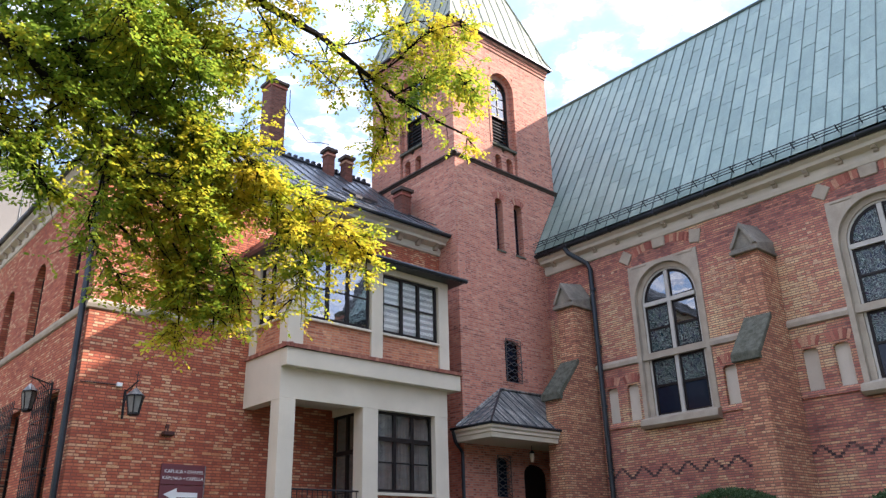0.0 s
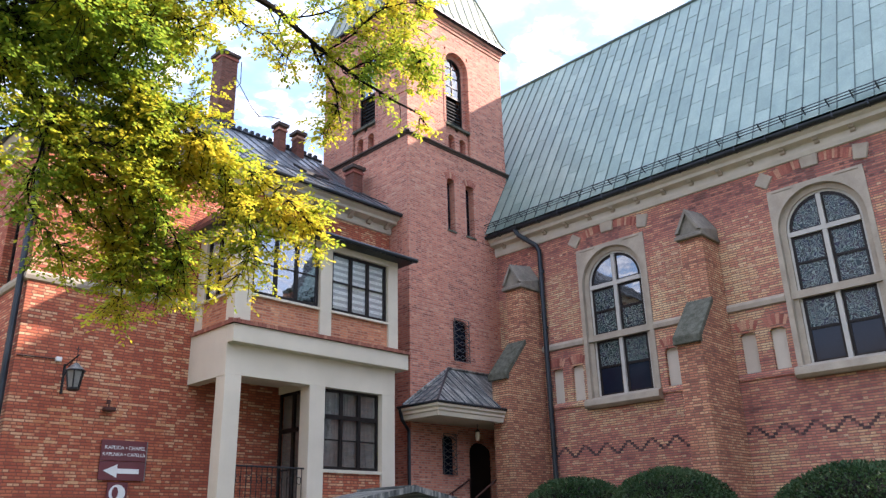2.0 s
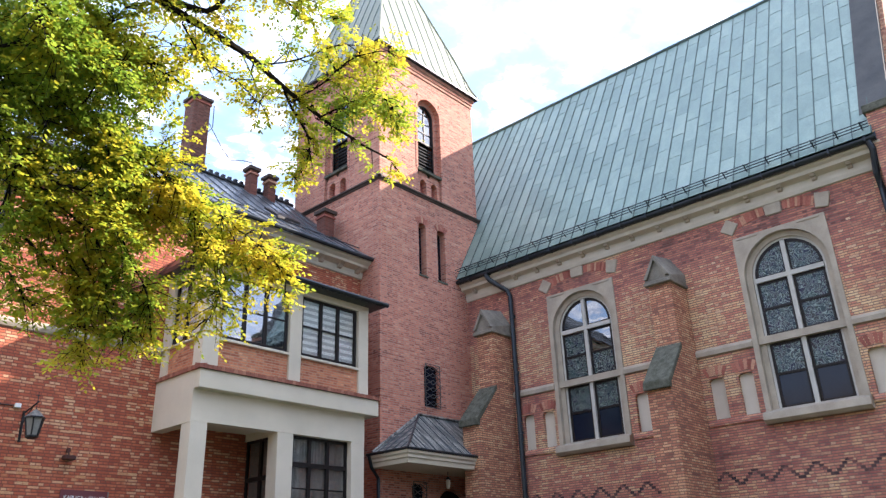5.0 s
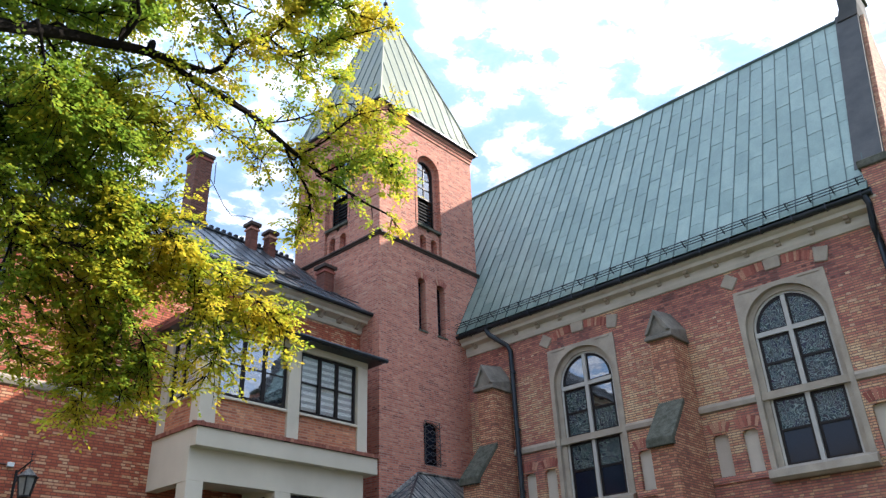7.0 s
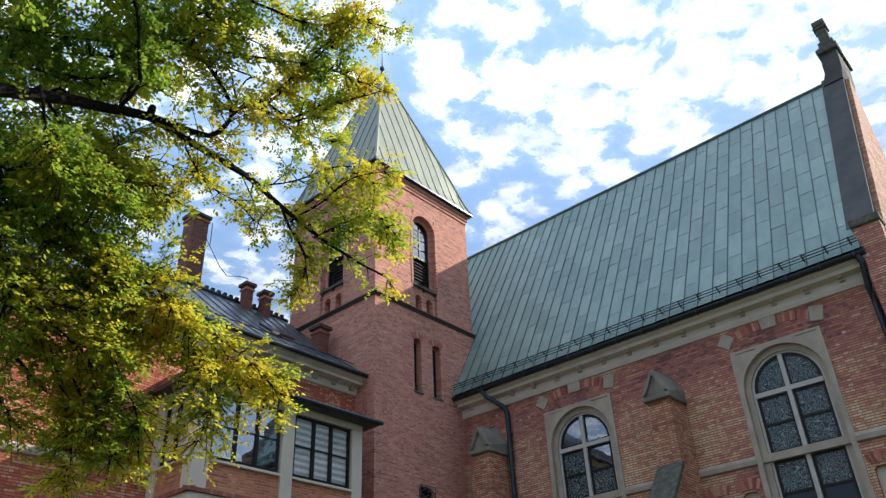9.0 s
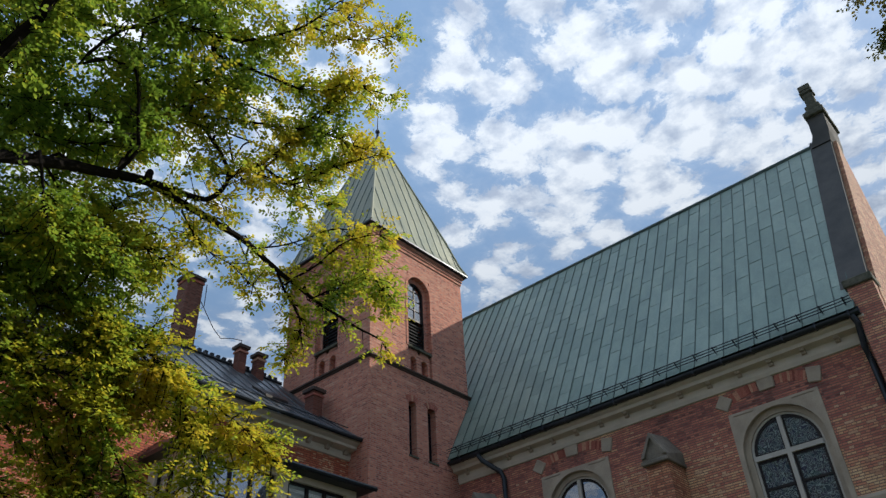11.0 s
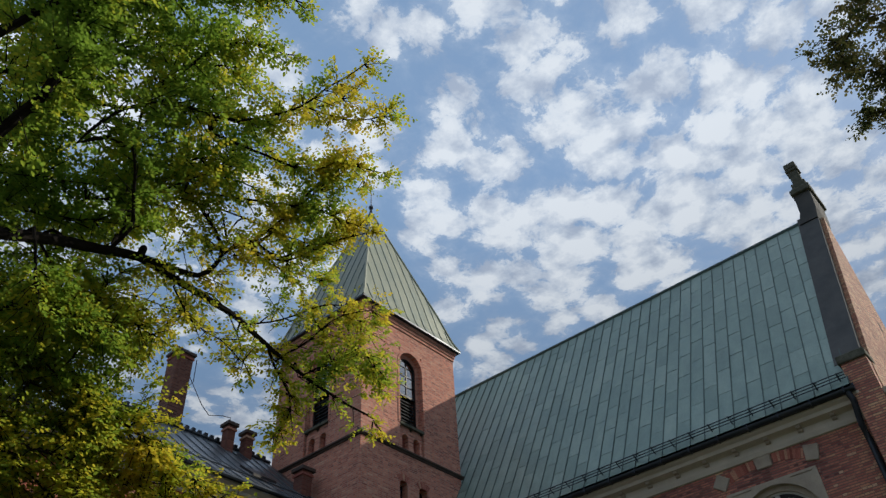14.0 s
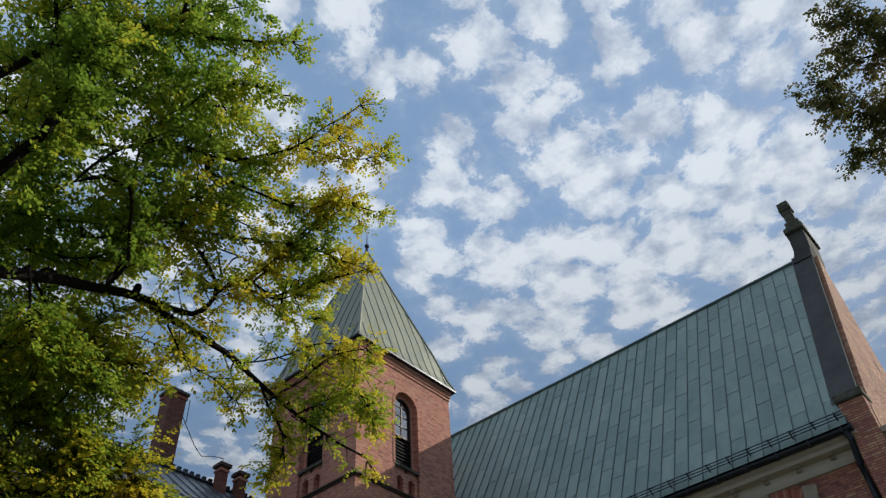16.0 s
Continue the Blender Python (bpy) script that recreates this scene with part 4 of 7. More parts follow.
def build_tower():
    FS, FW = on_y(YT), on_x(XT)
    cs, cw = 19.12, 19.76
    holes = [(cs - 0.65, cs + 0.65, 14.86, 19.2), (18.42, 18.81, 11.6, 13.66), (19.40, 19.84, 11.6, 13.66), (18.52, 19.2, 6.95, 8.36), (17.86, 18.4, 3.3, 4.5), (19.1, 20.4, 2.0, 4.42)]
    bm = bmesh.new()
    wall_panel(bm, FS, XT, XT2, 0, 20.4, 0.5, holes)
    wall = part("wall", bm, M_BRICK_TOWER, tower, "orange-red brick tower front")
    bm = bmesh.new()
    wall_panel(bm, FW, YT + 0.5, YT2, 0, 20.4, 0.5, [(cw - 0.65, cw + 0.65, 14.86, 19.2)])
    part("wall", bm, M_BRICK_TOWER, tower)
    bm = bmesh.new()
    box(bm, on_y(YT2), XT + 0.5, XT2, 0, 20.4, 0, 0.5)
    box(bm, on_x(XT2), YT + 0.5, YT2 - 0.5, 0, 20.4, 0, 0.5)
    part("wall", bm, M_BRICK_TOWER, tower)
    belfry_window(FS, cs)
    belfry_window(FW, cw)
    # slit windows with segmental heads
    for a, b in ((18.42, 18.81), (19.40, 19.84)):
        s = new("slit_window")
        s.parent = tower
        c, hw = (a + b) / 2, (b - a) / 2
        bm = bmesh.new()
        line = arch_line(c, hw - 0.004, 13.45, 13.5, 8, 0.6)
        ring(bm, FS, box_line(c, hw + 0.001, 13.45, 13.67, line, 13.5), line, -0.4, 0)
        part("arch_head", bm, M_BRICK_TOWER, s)
        box_part("pane", FS, (a, b, 11.6, 13.66, -0.3, -0.27), M_DARKGLASS, s)
        box_part("frame", FS, (c - 0.015, c + 0.015, 11.6, 13.6, -0.27, -0.25), M_FRAME, s)
        prism_part("sill", FS, [(-0.3, 11.68), (0.03, 11.6), (0.03, 11.53), (-0.02, 11.53)], a - 0.04, b + 0.04, M_GREYSTONE, s)
        for i in range(7):
            t = (i - 3) / 3 * 0.5
            bm = bmesh.new()
            r0, r1 = 0.44, 0.68
            q = []
            for r, w in ((r0, 0.03), (r1, 0.045)):
                for k in (-1, 1):
                    q.append((c + r * math.sin(t) + k * w * math.cos(t), 13.18 + r * math.cos(t) - k * w * math.sin(t)))
            solid(bm, [FS(*q[0], 0.01), FS(*q[1], 0.01), FS(*q[3], 0.01), FS(*q[2], 0.01)], (0, 0.05, 0))
            part("brick", bm, M_SOLDIER, s)
    # ledge round the tower
    led = [(0.0, 14.66), (0.04, 14.67), (0.05, 14.72), (0.11, 14.74), (0.11, 14.79), (0.0, 14.86)]
    prism_part("ledge", FS, led, XT - 0.16, XT2 + 0.1, M_LEDGE, tower, "dark metal-capped ledge")
    prism_part("ledge", FW, led, YT - 0.16, YT2, M_LEDGE, tower)
    # corbelled brick under the eaves
    for d, z0, z1 in ((0.035, 20.02, 20.16), (0.07, 20.16, 20.3), (0.11, 20.3, 20.5)):
        bm = bmesh.new()
        box(bm, lambda u, v, e: (u, e, v), XT - d, XT2 + d, z0, z1, YT - d, YT2 + d)
        part("corbel_course", bm, M_BRICK_TOWER, tower)
    # iron-grilled window
    for a, b, z0, z1, name in ((18.52, 19.2, 6.95, 8.36, "grilled_window"), (17.86, 18.4, 3.3, 4.5, "grilled_window")):
        g = new(name)
        g.parent = tower
        g["label"] = "dark window behind a wrought iron grille"
        box_part("pane", FS, (a, b, z0, z1, -0.12, -0.09), M_DARKGLASS, g)
        c, hw = (a + b) / 2, (b - a) / 2
        bm = bmesh.new()
        line = arch_line(c, hw - 0.004, z1 - 0.19, z1 - 0.15, 8, 0.45)
        ring(bm, FS, box_line(c, hw + 0.001, z1 - 0.19, z1 + 0.004, line, z1 - 0.15), line, -0.4, 0)
        part("arch_head", bm, M_BRICK_TOWER, g)
        bm = bmesh.new()
        for u in (a - 0.02, b + 0.02):
            tube(bm, [FS(u, z0 - 0.02, 0.08), FS(u, z1 + 0.02, 0.08)], 0.014, 5)
        for z in (z0 - 0.02, z1 + 0.02):
            tube(bm, [FS(a - 0.02, z, 0.08), FS(b + 0.02, z, 0.08)], 0.014, 5)
        n = 6
        h = (z1 - z0) / n
        for i in range(n):
            tube(bm, [FS(a, z0 + (i + 0.9) * h, 0.08), FS(c, z0 + (i + 0.2) * h, 0.08), FS(b, z0 + (i + 0.9) * h, 0.08)], 0.013, 5)
            tube(bm, [FS(a, z0 + (i + 0.1) * h, 0.09), FS(c, z0 + (i + 0.8) * h, 0.09), FS(b, z0 + (i + 0.1) * h, 0.09)], 0.013, 5)
        for z in (z0 + 0.15, (z0 + z1) / 2, z1 - 0.15):
            for u in (a - 0.02, b + 0.02):
                tube(bm, [FS(u, z, 0.08), FS(u, z, 0.0)], 0.012, 5)
                k = 1 if u > c else -1
                tube(bm, [FS(u, z, 0.08), FS(u + k * 0.07, z + 0.02, 0.09), FS(u + k * 0.1, z + 0.08, 0.09)], 0.009, 4)
        part("grille", bm, M_GREYIRON, g)
    # entrance door under the canopy
    d = new("door")
    d.parent = tower
    d["label"] = "dark arched wooden entrance door"
    bm = bmesh.new()
    line = arch_line(19.75, 0.646, 3.98, 4.03, 10, 0.52)
    ring(bm, FS, box_line(19.75, 0.652, 3.98, 4.424, line, 4.03), line, -0.45, 0)
    part("arch_head", bm, M_BRICK_TOWER, d)
    for i in range(8):
        box_part("plank", FS, (19.1 + i * 0.1625 + 0.003, 19.2625 + i * 0.1625 - 0.003, 2.0, 4.42, -0.3, -0.25), M_FRAME, d)
    # spire with flared eaves
    sp = new("spire")
    sp.parent = tower
    sp["label"] = "pyramid spire of pale green copper with standing seams"
    cx, cy = (XT + XT2) / 2, (YT + YT2) / 2
    hx, hy = (XT2 - XT) / 2 + 0.24, (YT2 - YT) / 2 + 0.24
    prof = [(1.0, 20.5), (0.985, 20.58), (0.925, 20.95), (0.865, 21.5), (0.775, 22.35), (0.0, 28.75)]
    corner = [(-1, -1), (1, -1), (1, 1), (-1, 1)]

    def sp_at(i, f, k):
        s, z = prof[k]
        a, b = corner[i], corner[(i + 1) % 4]
        return Vector((cx + (a[0] + (b[0] - a[0]) * f) * hx * s, cy + (a[1] + (b[1] - a[1]) * f) * hy * s, z))

    for i in range(4):
        bm = bmesh.new()
        grid = [(bm.verts.new(sp_at(i, 0, k)), bm.verts.new(sp_at(i, 1, k))) for k in range(5)]
        tip = bm.verts.new((cx, cy, 28.75))
        for k in range(4):
            bm.faces.new((grid[k][0], grid[k][1], grid[k + 1][1], grid[k + 1][0]))
        bm.faces.new((grid[4][0], grid[4][1], tip))
        part("roof_slope", bm, M_SPIRE, sp)
        n = 11
        for j in range(1, n):
            f = j / n
            # each seam runs straight up until it meets the hip
            pts = []
            u0 = 2 * f - 1
            for k in range(5):
                s = prof[k][0]
                if abs(u0) < s:
                    pts.append(sp_at(i, 0.5 + u0 / s / 2, k))
            s5, z5 = prof[4]
            if abs(u0) < s5:
                zt = 28.75 - (28.75 - z5) * abs(u0) / s5
                q = sp_at(i, 0.5 + u0 / s5 / 2, 4)
                ax = (corner[(i + 1) % 4][0] - corner[i][0]) / 2
                m = 1 - abs(u0) / s5
                mid = Vector((cx, cy, 0))
                side = Vector(((corner[i][0] + corner[(i + 1) % 4][0]) / 2 * hx, (corner[i][1] + corner[(i + 1) % 4][1]) / 2 * hy, 0))
                along = Vector((ax * hx, (corner[(i + 1) % 4][1] - corner[i][1]) / 2 * hy, 0))
                pts.append(mid + along * u0 + side * abs(u0) + Vector((0, 0, zt)))
            if len(pts) > 1:
                tube_part("seam", [q + Vector((0, 0, 0.012)) for q in pts], 0.022, M_SEAM, sp, "", 4)
    for i in range(4):
        tube_part("hip_roll", [sp_at(i, 0, k) + Vector((0, 0, 0.02)) for k in range(5)] + [(cx, cy, 28.77)], 0.05, M_SPIRE, sp, "", 6)
    bm = bmesh.new()
    box(bm, lambda u, v, e: (cx + u, cy + e, v), -hx - 0.02, hx + 0.02, 20.44, 20.52, -hy - 0.02, hy + 0.02)
    part("eaves_board", bm, M_METAL, sp)
    bm = bmesh.new()
    tube(bm, [(cx, cy, 28.6), (cx, cy, 28.85), (cx, cy, 28.95), (cx, cy, 29.05), (cx, cy, 29.15), (cx, cy, 29.25), (cx, cy, 30.1)], [0.1, 0.07, 0.05, 0.12, 0.12, 0.03, 0.015], 8)
    part("finial", bm, M_METAL, sp, "dark metal ball finial")


build_tower()


def entrance_canopy():
    c = thing("entrance_canopy", "hipped zinc canopy with cream moulded cornice over the entrance", "canopy")
    x0, x1, y0, z0, z1 = 16.1, 19.02, 15.83, 5.2, 6.62

    def slope(name, pts):
        bm = bmesh.new()
        solid(bm, pts, (0, 0, -0.04))
        return part(name, bm, M_ZINC, c)

    slope("roof_slope", [(x0, y0, z0), (x1, y0, z0), (x1, 16.26, 5.59), (20.98, 16.26, 5.59), (20.98, YT, z1), (18.2, YT, z1)])
    slope("roof_slope", [(x0, y0, z0), (18.2, YT, z1), (x0, YT, z0)])
    for i in range(1, 8):
        x = x0 + i * 0.4
        s = min(1.0, (x - x0) / 2.1)
        tube_part("seam", [(x, y0, z0 + 0.01), (x, y0 + (YT - y0) * s, z0 + (z1 - z0) * s + 0.01)], 0.02, M_METAL, c, "", 4)
    for i in range(1, 5):
        y = y0 + i * 0.32
        s = (y - y0) / (YT - y0)
        tube_part("seam", [(x0, y, z0 + 0.01), (x0 + 2.1 * s, y, z0 + (z1 - z0) * s + 0.01)], 0.02, M_METAL, c, "", 4)
    tube_part("hip_roll", [(x0, y0, z0 + 0.02), (18.2, YT - 0.02, z1 + 0.02)], 0.035, M_METAL, c)
    tube_part("ridge_flashing", [(16.15, YT - 0.03, 5.26), (18.2, YT - 0.03, 6.64), (20.9, YT - 0.03, 6.64)], 0.04, M_ZINC, c)
    prof = [(-0.3, 4.78), (0.0, 4.78), (0.02, 4.9), (0.06, 4.93), (0.06, 5.0), (0.12, 5.05), (0.12, 5.12), (-0.3, 5.15)]
    bm = bmesh.new()
    rows = [[bm.verts.new(p) for p in line] for line in ([(x1, y0 - d, v) for d, v in prof], [(x0 - d, y0 - d, v) for d, v in prof], [(x0 - d, YT, v) for d, v in prof])]
    for a, b in zip(rows, rows[1:]):
        for j in range(len(prof)):
            n = (j + 1) % len(prof)
            bm.faces.new((a[j], a[n], b[n], b[j]))
    bm.faces.new(rows[0])
    bm.faces.new(rows[2][::-1])
    part("fascia", bm, M_PLASTER, c, "cream moulded cornice")
    for p, q in (((x0 - 0.14, y0 - 0.14, 5.16), (x1, y0 - 0.14, 5.16)), ((x0 - 0.14, y0 - 0.14, 5.16), (x0 - 0.14, YT, 5.16))):
        tube_part("gutter", [p, q], 0.042, M_METAL, c, "", 8)
    bm = bmesh.new()
    box(bm, lambda u, v, e: (u, e, v), x0 + 0.3, 20.98, 4.8, 4.86, y0 + 0.3, YT)
    part("soffit", bm, M_PLASTER, c)
    tube_part("downpipe", [(x0 - 0.14, YT - 0.1, 5.12), (x0 - 0.05, YT - 0.1, 4.8), (x0 + 0.25, YT - 0.08, 4.5), (x0 + 0.25, YT - 0.08, 0.6)], 0.055, M_METAL, c, "", 8)
    h = thing("hanging_lantern", "small pendant lantern hanging under the entrance canopy", "lantern")
    tube_part("chain", [(18.75, 16.7, 4.8), (18.75, 16.7, 4.62)], 0.012, M_IRON, h)
    tube_part("glass", [(18.75, 16.7, 4.3), (18.75, 16.7, 4.45), (18.75, 16.7, 4.56)], [0.05, 0.075, 0.06], M_PLASTER, h, "", 8)
    tube_part("cap", [(18.75, 16.7, 4.56), (18.75, 16.7, 4.66)], [0.1, 0.02], M_IRON, h, "", 8)
    # landing and steps up to the door
    st = thing("entrance_steps", "stone steps and landing before the tower door", "steps")
    box_part("landing", lambda u, v, e: (u, e, v), (17.2, 20.98, 1.825, 2.0, 16.3, YT), M_STEP, st)
    for i in range(8):
        z = 2.0 - 0.175 * (i + 1)
        bm = bmesh.new()
        box(bm, lambda u, v, e: (u, e, v), 17.2 - 0.3 * (i + 1), 17.2 - 0.3 * i, 0.4, z, 16.3, YT - 0.02)
        part("step", bm, M_STEP, st)
    r = thing("handrail", "rust-brown iron handrails beside the entrance steps", "handrail")
    for y, x_top in ((16.35, 19.7), (17.3, 19.0)):
        tube_part("rail", [(x_top, y, 3.4 if y < 17 else 3.17), (18.56, y, 2.77 if y < 17 else 2.95), (15.4, y, 1.0 if y < 17 else 1.4)], 0.028, M_RUST, r)
        for k in range(6):
            x = x_top - 0.03 - k * 0.8
            top = 3.38 - (19.7 - x) * 0.555 if y < 17 else 3.15 - (19.0 - x) * 0.49
            tube_part("post", [(x, y, max(0.5, top - 1.0)), (x, y, top)], 0.018, M_RUST, r)


entrance_canopy()


# ---- the parish house ----
YB, XB = 18.35, 5.5
house = thing("parish_house", "two-storey red brick parish house with dark sheet metal roof", "house")


def house_window(F, parent, a, b, v0, v1, cols=3, bars=(0.62,), backing="blind", depth=0.14, name="window", heavy=None, glass=None):
    w = new(name)
    w.parent = parent
    c, hw = (a + b) / 2, (b - a) / 2
    f = 0.07
    bm = bmesh.new()
    box(bm, F, a, a + f, v0, v1, -depth - 0.07, -depth)
    box(bm, F, b - f, b, v0, v1, -depth - 0.07, -depth)
    box(bm, F, a + f, b - f, v0, v0 + f, -depth - 0.07, -depth)
    box(bm, F, a + f, b - f, v1 - f, v1, -depth - 0.07, -depth)
    part("window_frame", bm, M_FRAME, w)
    cw = (b - a - 2 * f) / cols
    for i in range(1, cols):
        box_part("mullion", F, (a + f + i * cw - 0.048, a + f + i * cw + 0.048, v0 + f, v1 - f, -depth - 0.06, -depth + 0.01), M_FRAME, w)
    if heavy:
        z = v0 + (v1 - v0) * heavy
        box_part("transom", F, (a + f, b - f, z - 0.055, z + 0.055, -depth - 0.062, -depth + 0.014), M_FRAME, w)
    for t in bars:
        z = v0 + (v1 - v0) * t
        box_part("glazing_bar", F, (a + f, b - f, z - 0.018, z + 0.018, -depth - 0.05, -depth - 0.012), M_FRAME, w)
    for i in range(cols):
        box_part("pane", F, (a + f + i * cw + 0.05 * (i > 0), a + f + (i + 1) * cw - 0.05 * (i < cols - 1), v0 + f, v1 - f, -depth - 0.035, -depth - 0.028), glass or M_GLASS, w).visible_shadow = False
    if backing == "blind":
        bm, bm2 = bmesh.new(), bmesh.new()
        z, k = v0 + 0.1, 0
        while z < v1 - 0.05:
            box(bm if k % 2 else bm2, F, a + 0.02, b - 0.02, z, min(z + 0.09, v1), -depth - 0.085, -depth - 0.08)
            z, k = z + 0.09, k + 1
        part("blind", bm, M_BLIND, w, "pale striped roller blind")
        part("sheer_blind", bm2, M_BLIND_DARK, w)
    elif backing == "curtain":
        bm = bmesh.new()
        n = 60
        top, bot = [], []
        for i in range(n + 1):
            u = a + 0.03 + (b - a - 0.06) * i / n
            d = -depth - 0.13 + 0.035 * math.sin(i * 1.9) + 0.015 * math.sin(i * 0.7)
            top.append(bm.verts.new(F(u, v1, d)))
            bot.append(bm.verts.new(F(u, v0, d)))
        for i in range(n):
            bm.faces.new((top[i], top[i + 1], bot[i + 1], bot[i]))
        part("curtain", bm, M_CURTAIN, w, "net curtain")
    box_part("room_shade_panel", F, (a, b, v0, v1, -depth - 0.42, -depth - 0.38), M_ROOM_SHADE, w)
    return w


def house_walls():
    FS, FW = on_y(YB), on_x(XB)
    bm = bmesh.new()
    wall_panel(bm, FS, XB, XT, 0, 11.3, 0.45, [])
    wall = part("wall", bm, M_BRICK_RED, house, "red brick wall with scattered buff bricks")
    ups = [(19.62 + i * 3.1, 20.62 + i * 3.1) for i in range(7)]
    lows = [(19.7 + i * 3.1, 20.9 + i * 3.1) for i in range(7)]
    bm = bmesh.new()
    wall_panel(bm, FW, YB + 0.45, 42.0, 0, 11.3, 0.45, [(a, b, 7.46, 9.75) for a, b in ups] + [(a, b, 2.9, 5.5) for a, b in lows])
    part("wall", bm, M_BRICK_RED, house)
    for a, b in ups:
        c, hw = (a + b) / 2, (b - a) / 2
        bm = bmesh.new()
        line = arch_line(c, hw - 0.004, 9.2, 9.25, 10)
        ring(bm, FW, box_line(c, hw + 0.001, 9.2, 9.754, line, 9.25), line, -0.45, 0)
        part("arch_head", bm, M_BRICK_RED, house)
        house_window(FW, house, a, b, 7.46, 9.74, 2, (0.35, 0.68), "none", 0.2)
    for a, b in lows:
        house_window(FW, house, a, b, 2.9, 5.5, 2, (0.35, 0.68), "none", 0.2)
        g = new("window_grille")
        g.parent = house
        g["label"] = "projecting wrought iron window grille"
        bm = bmesh.new()
        for i in range(9):
            u = a - 0.05 + (b - a + 0.1) * i / 8
            tube(bm, [FW(u, 2.8, 0.2), FW(u, 5.7, 0.2)], 0.013, 4)
        for z in (2.9, 3.55, 4.2, 4.85, 5.5):
            tube(bm, [FW(a - 0.05, z, 0.0), FW(a - 0.05, z, 0.2), FW(b + 0.05, z, 0.2), FW(b + 0.05, z, 0.0)], 0.014, 4)
        for i in range(8):
            u = a - 0.05 + (b - a + 0.1) * (i + 0.5) / 8
            for z in (3.2, 3.9, 4.55, 5.2):
                tube(bm, [FW(u - 0.07, z - 0.25, 0.2), FW(u, z, 0.21), FW(u + 0.07, z + 0.25, 0.2)], 0.01, 4)
        part("grille", bm, M_IRON, g)
    band = [(0.0, 7.22), (0.05, 7.24), (0.08, 7.32), (0.08, 7.4), (0.0, 7.46)]
    prism_part("string_course", FS, band, XB - 0.08, 9.62, M_STONE, house, "pale stone string course")
    prism_part("string_course", FW, band, YB, 42.0, M_STONE, house)
    # cornice and gutter
    cor = [(0.0, 11.12), (0.06, 11.14), (0.1, 11.22), (0.1, 11.36), (0.38, 11.42), (0.4, 11.5), (0.54, 11.58), (0.54, 11.64), (0.0, 11.64)]
    prism_part("cornice", FS, cor, XB - 0.3, XT, M_CREAM, house, "cream moulded cornice")
    cor2 = [(d * 0.6, v + 0.003) for d, v in cor]
    prism_part("cornice", FW, cor2, YB, 42.0, M_CREAM, house)
    for i in range(14):
        u = 6.0 + i * 0.78
        prism_part("bracket", FS, [(0.1, 11.24), (0.18, 11.25), (0.24, 11.33), (0.36, 11.4), (0.36, 11.43), (0.1, 11.43)], u, u + 0.16, M_STONE, house)
    for i in range(16):
        u = 19.0 + i * 0.78
        prism_part("bracket", FW, [(0.06, 11.24), (0.11, 11.25), (0.14, 11.33), (0.22, 11.4), (0.22, 11.43), (0.06, 11.43)], u, u + 0.16, M_STONE, house)
    tube_part("gutter", [(XB - 0.35, YB - 0.62, 11.68), (XT - 0.02, YB - 0.62, 11.68)], 0.075, M_METAL, house, "", 8)
    tube_part("gutter", [(XB - 0.38, YB - 0.62, 11.68), (XB - 0.38, 42.0, 11.68)], 0.075, M_METAL, house, "", 8)
    tube_part("downpipe", [(XB - 0.36, YB + 0.1, 11.6), (XB - 0.12, YB + 0.15, 11.0), (XB - 0.12, YB + 0.15, 0.5)], 0.075, M_METAL, house, "dark metal downpipe", 8)


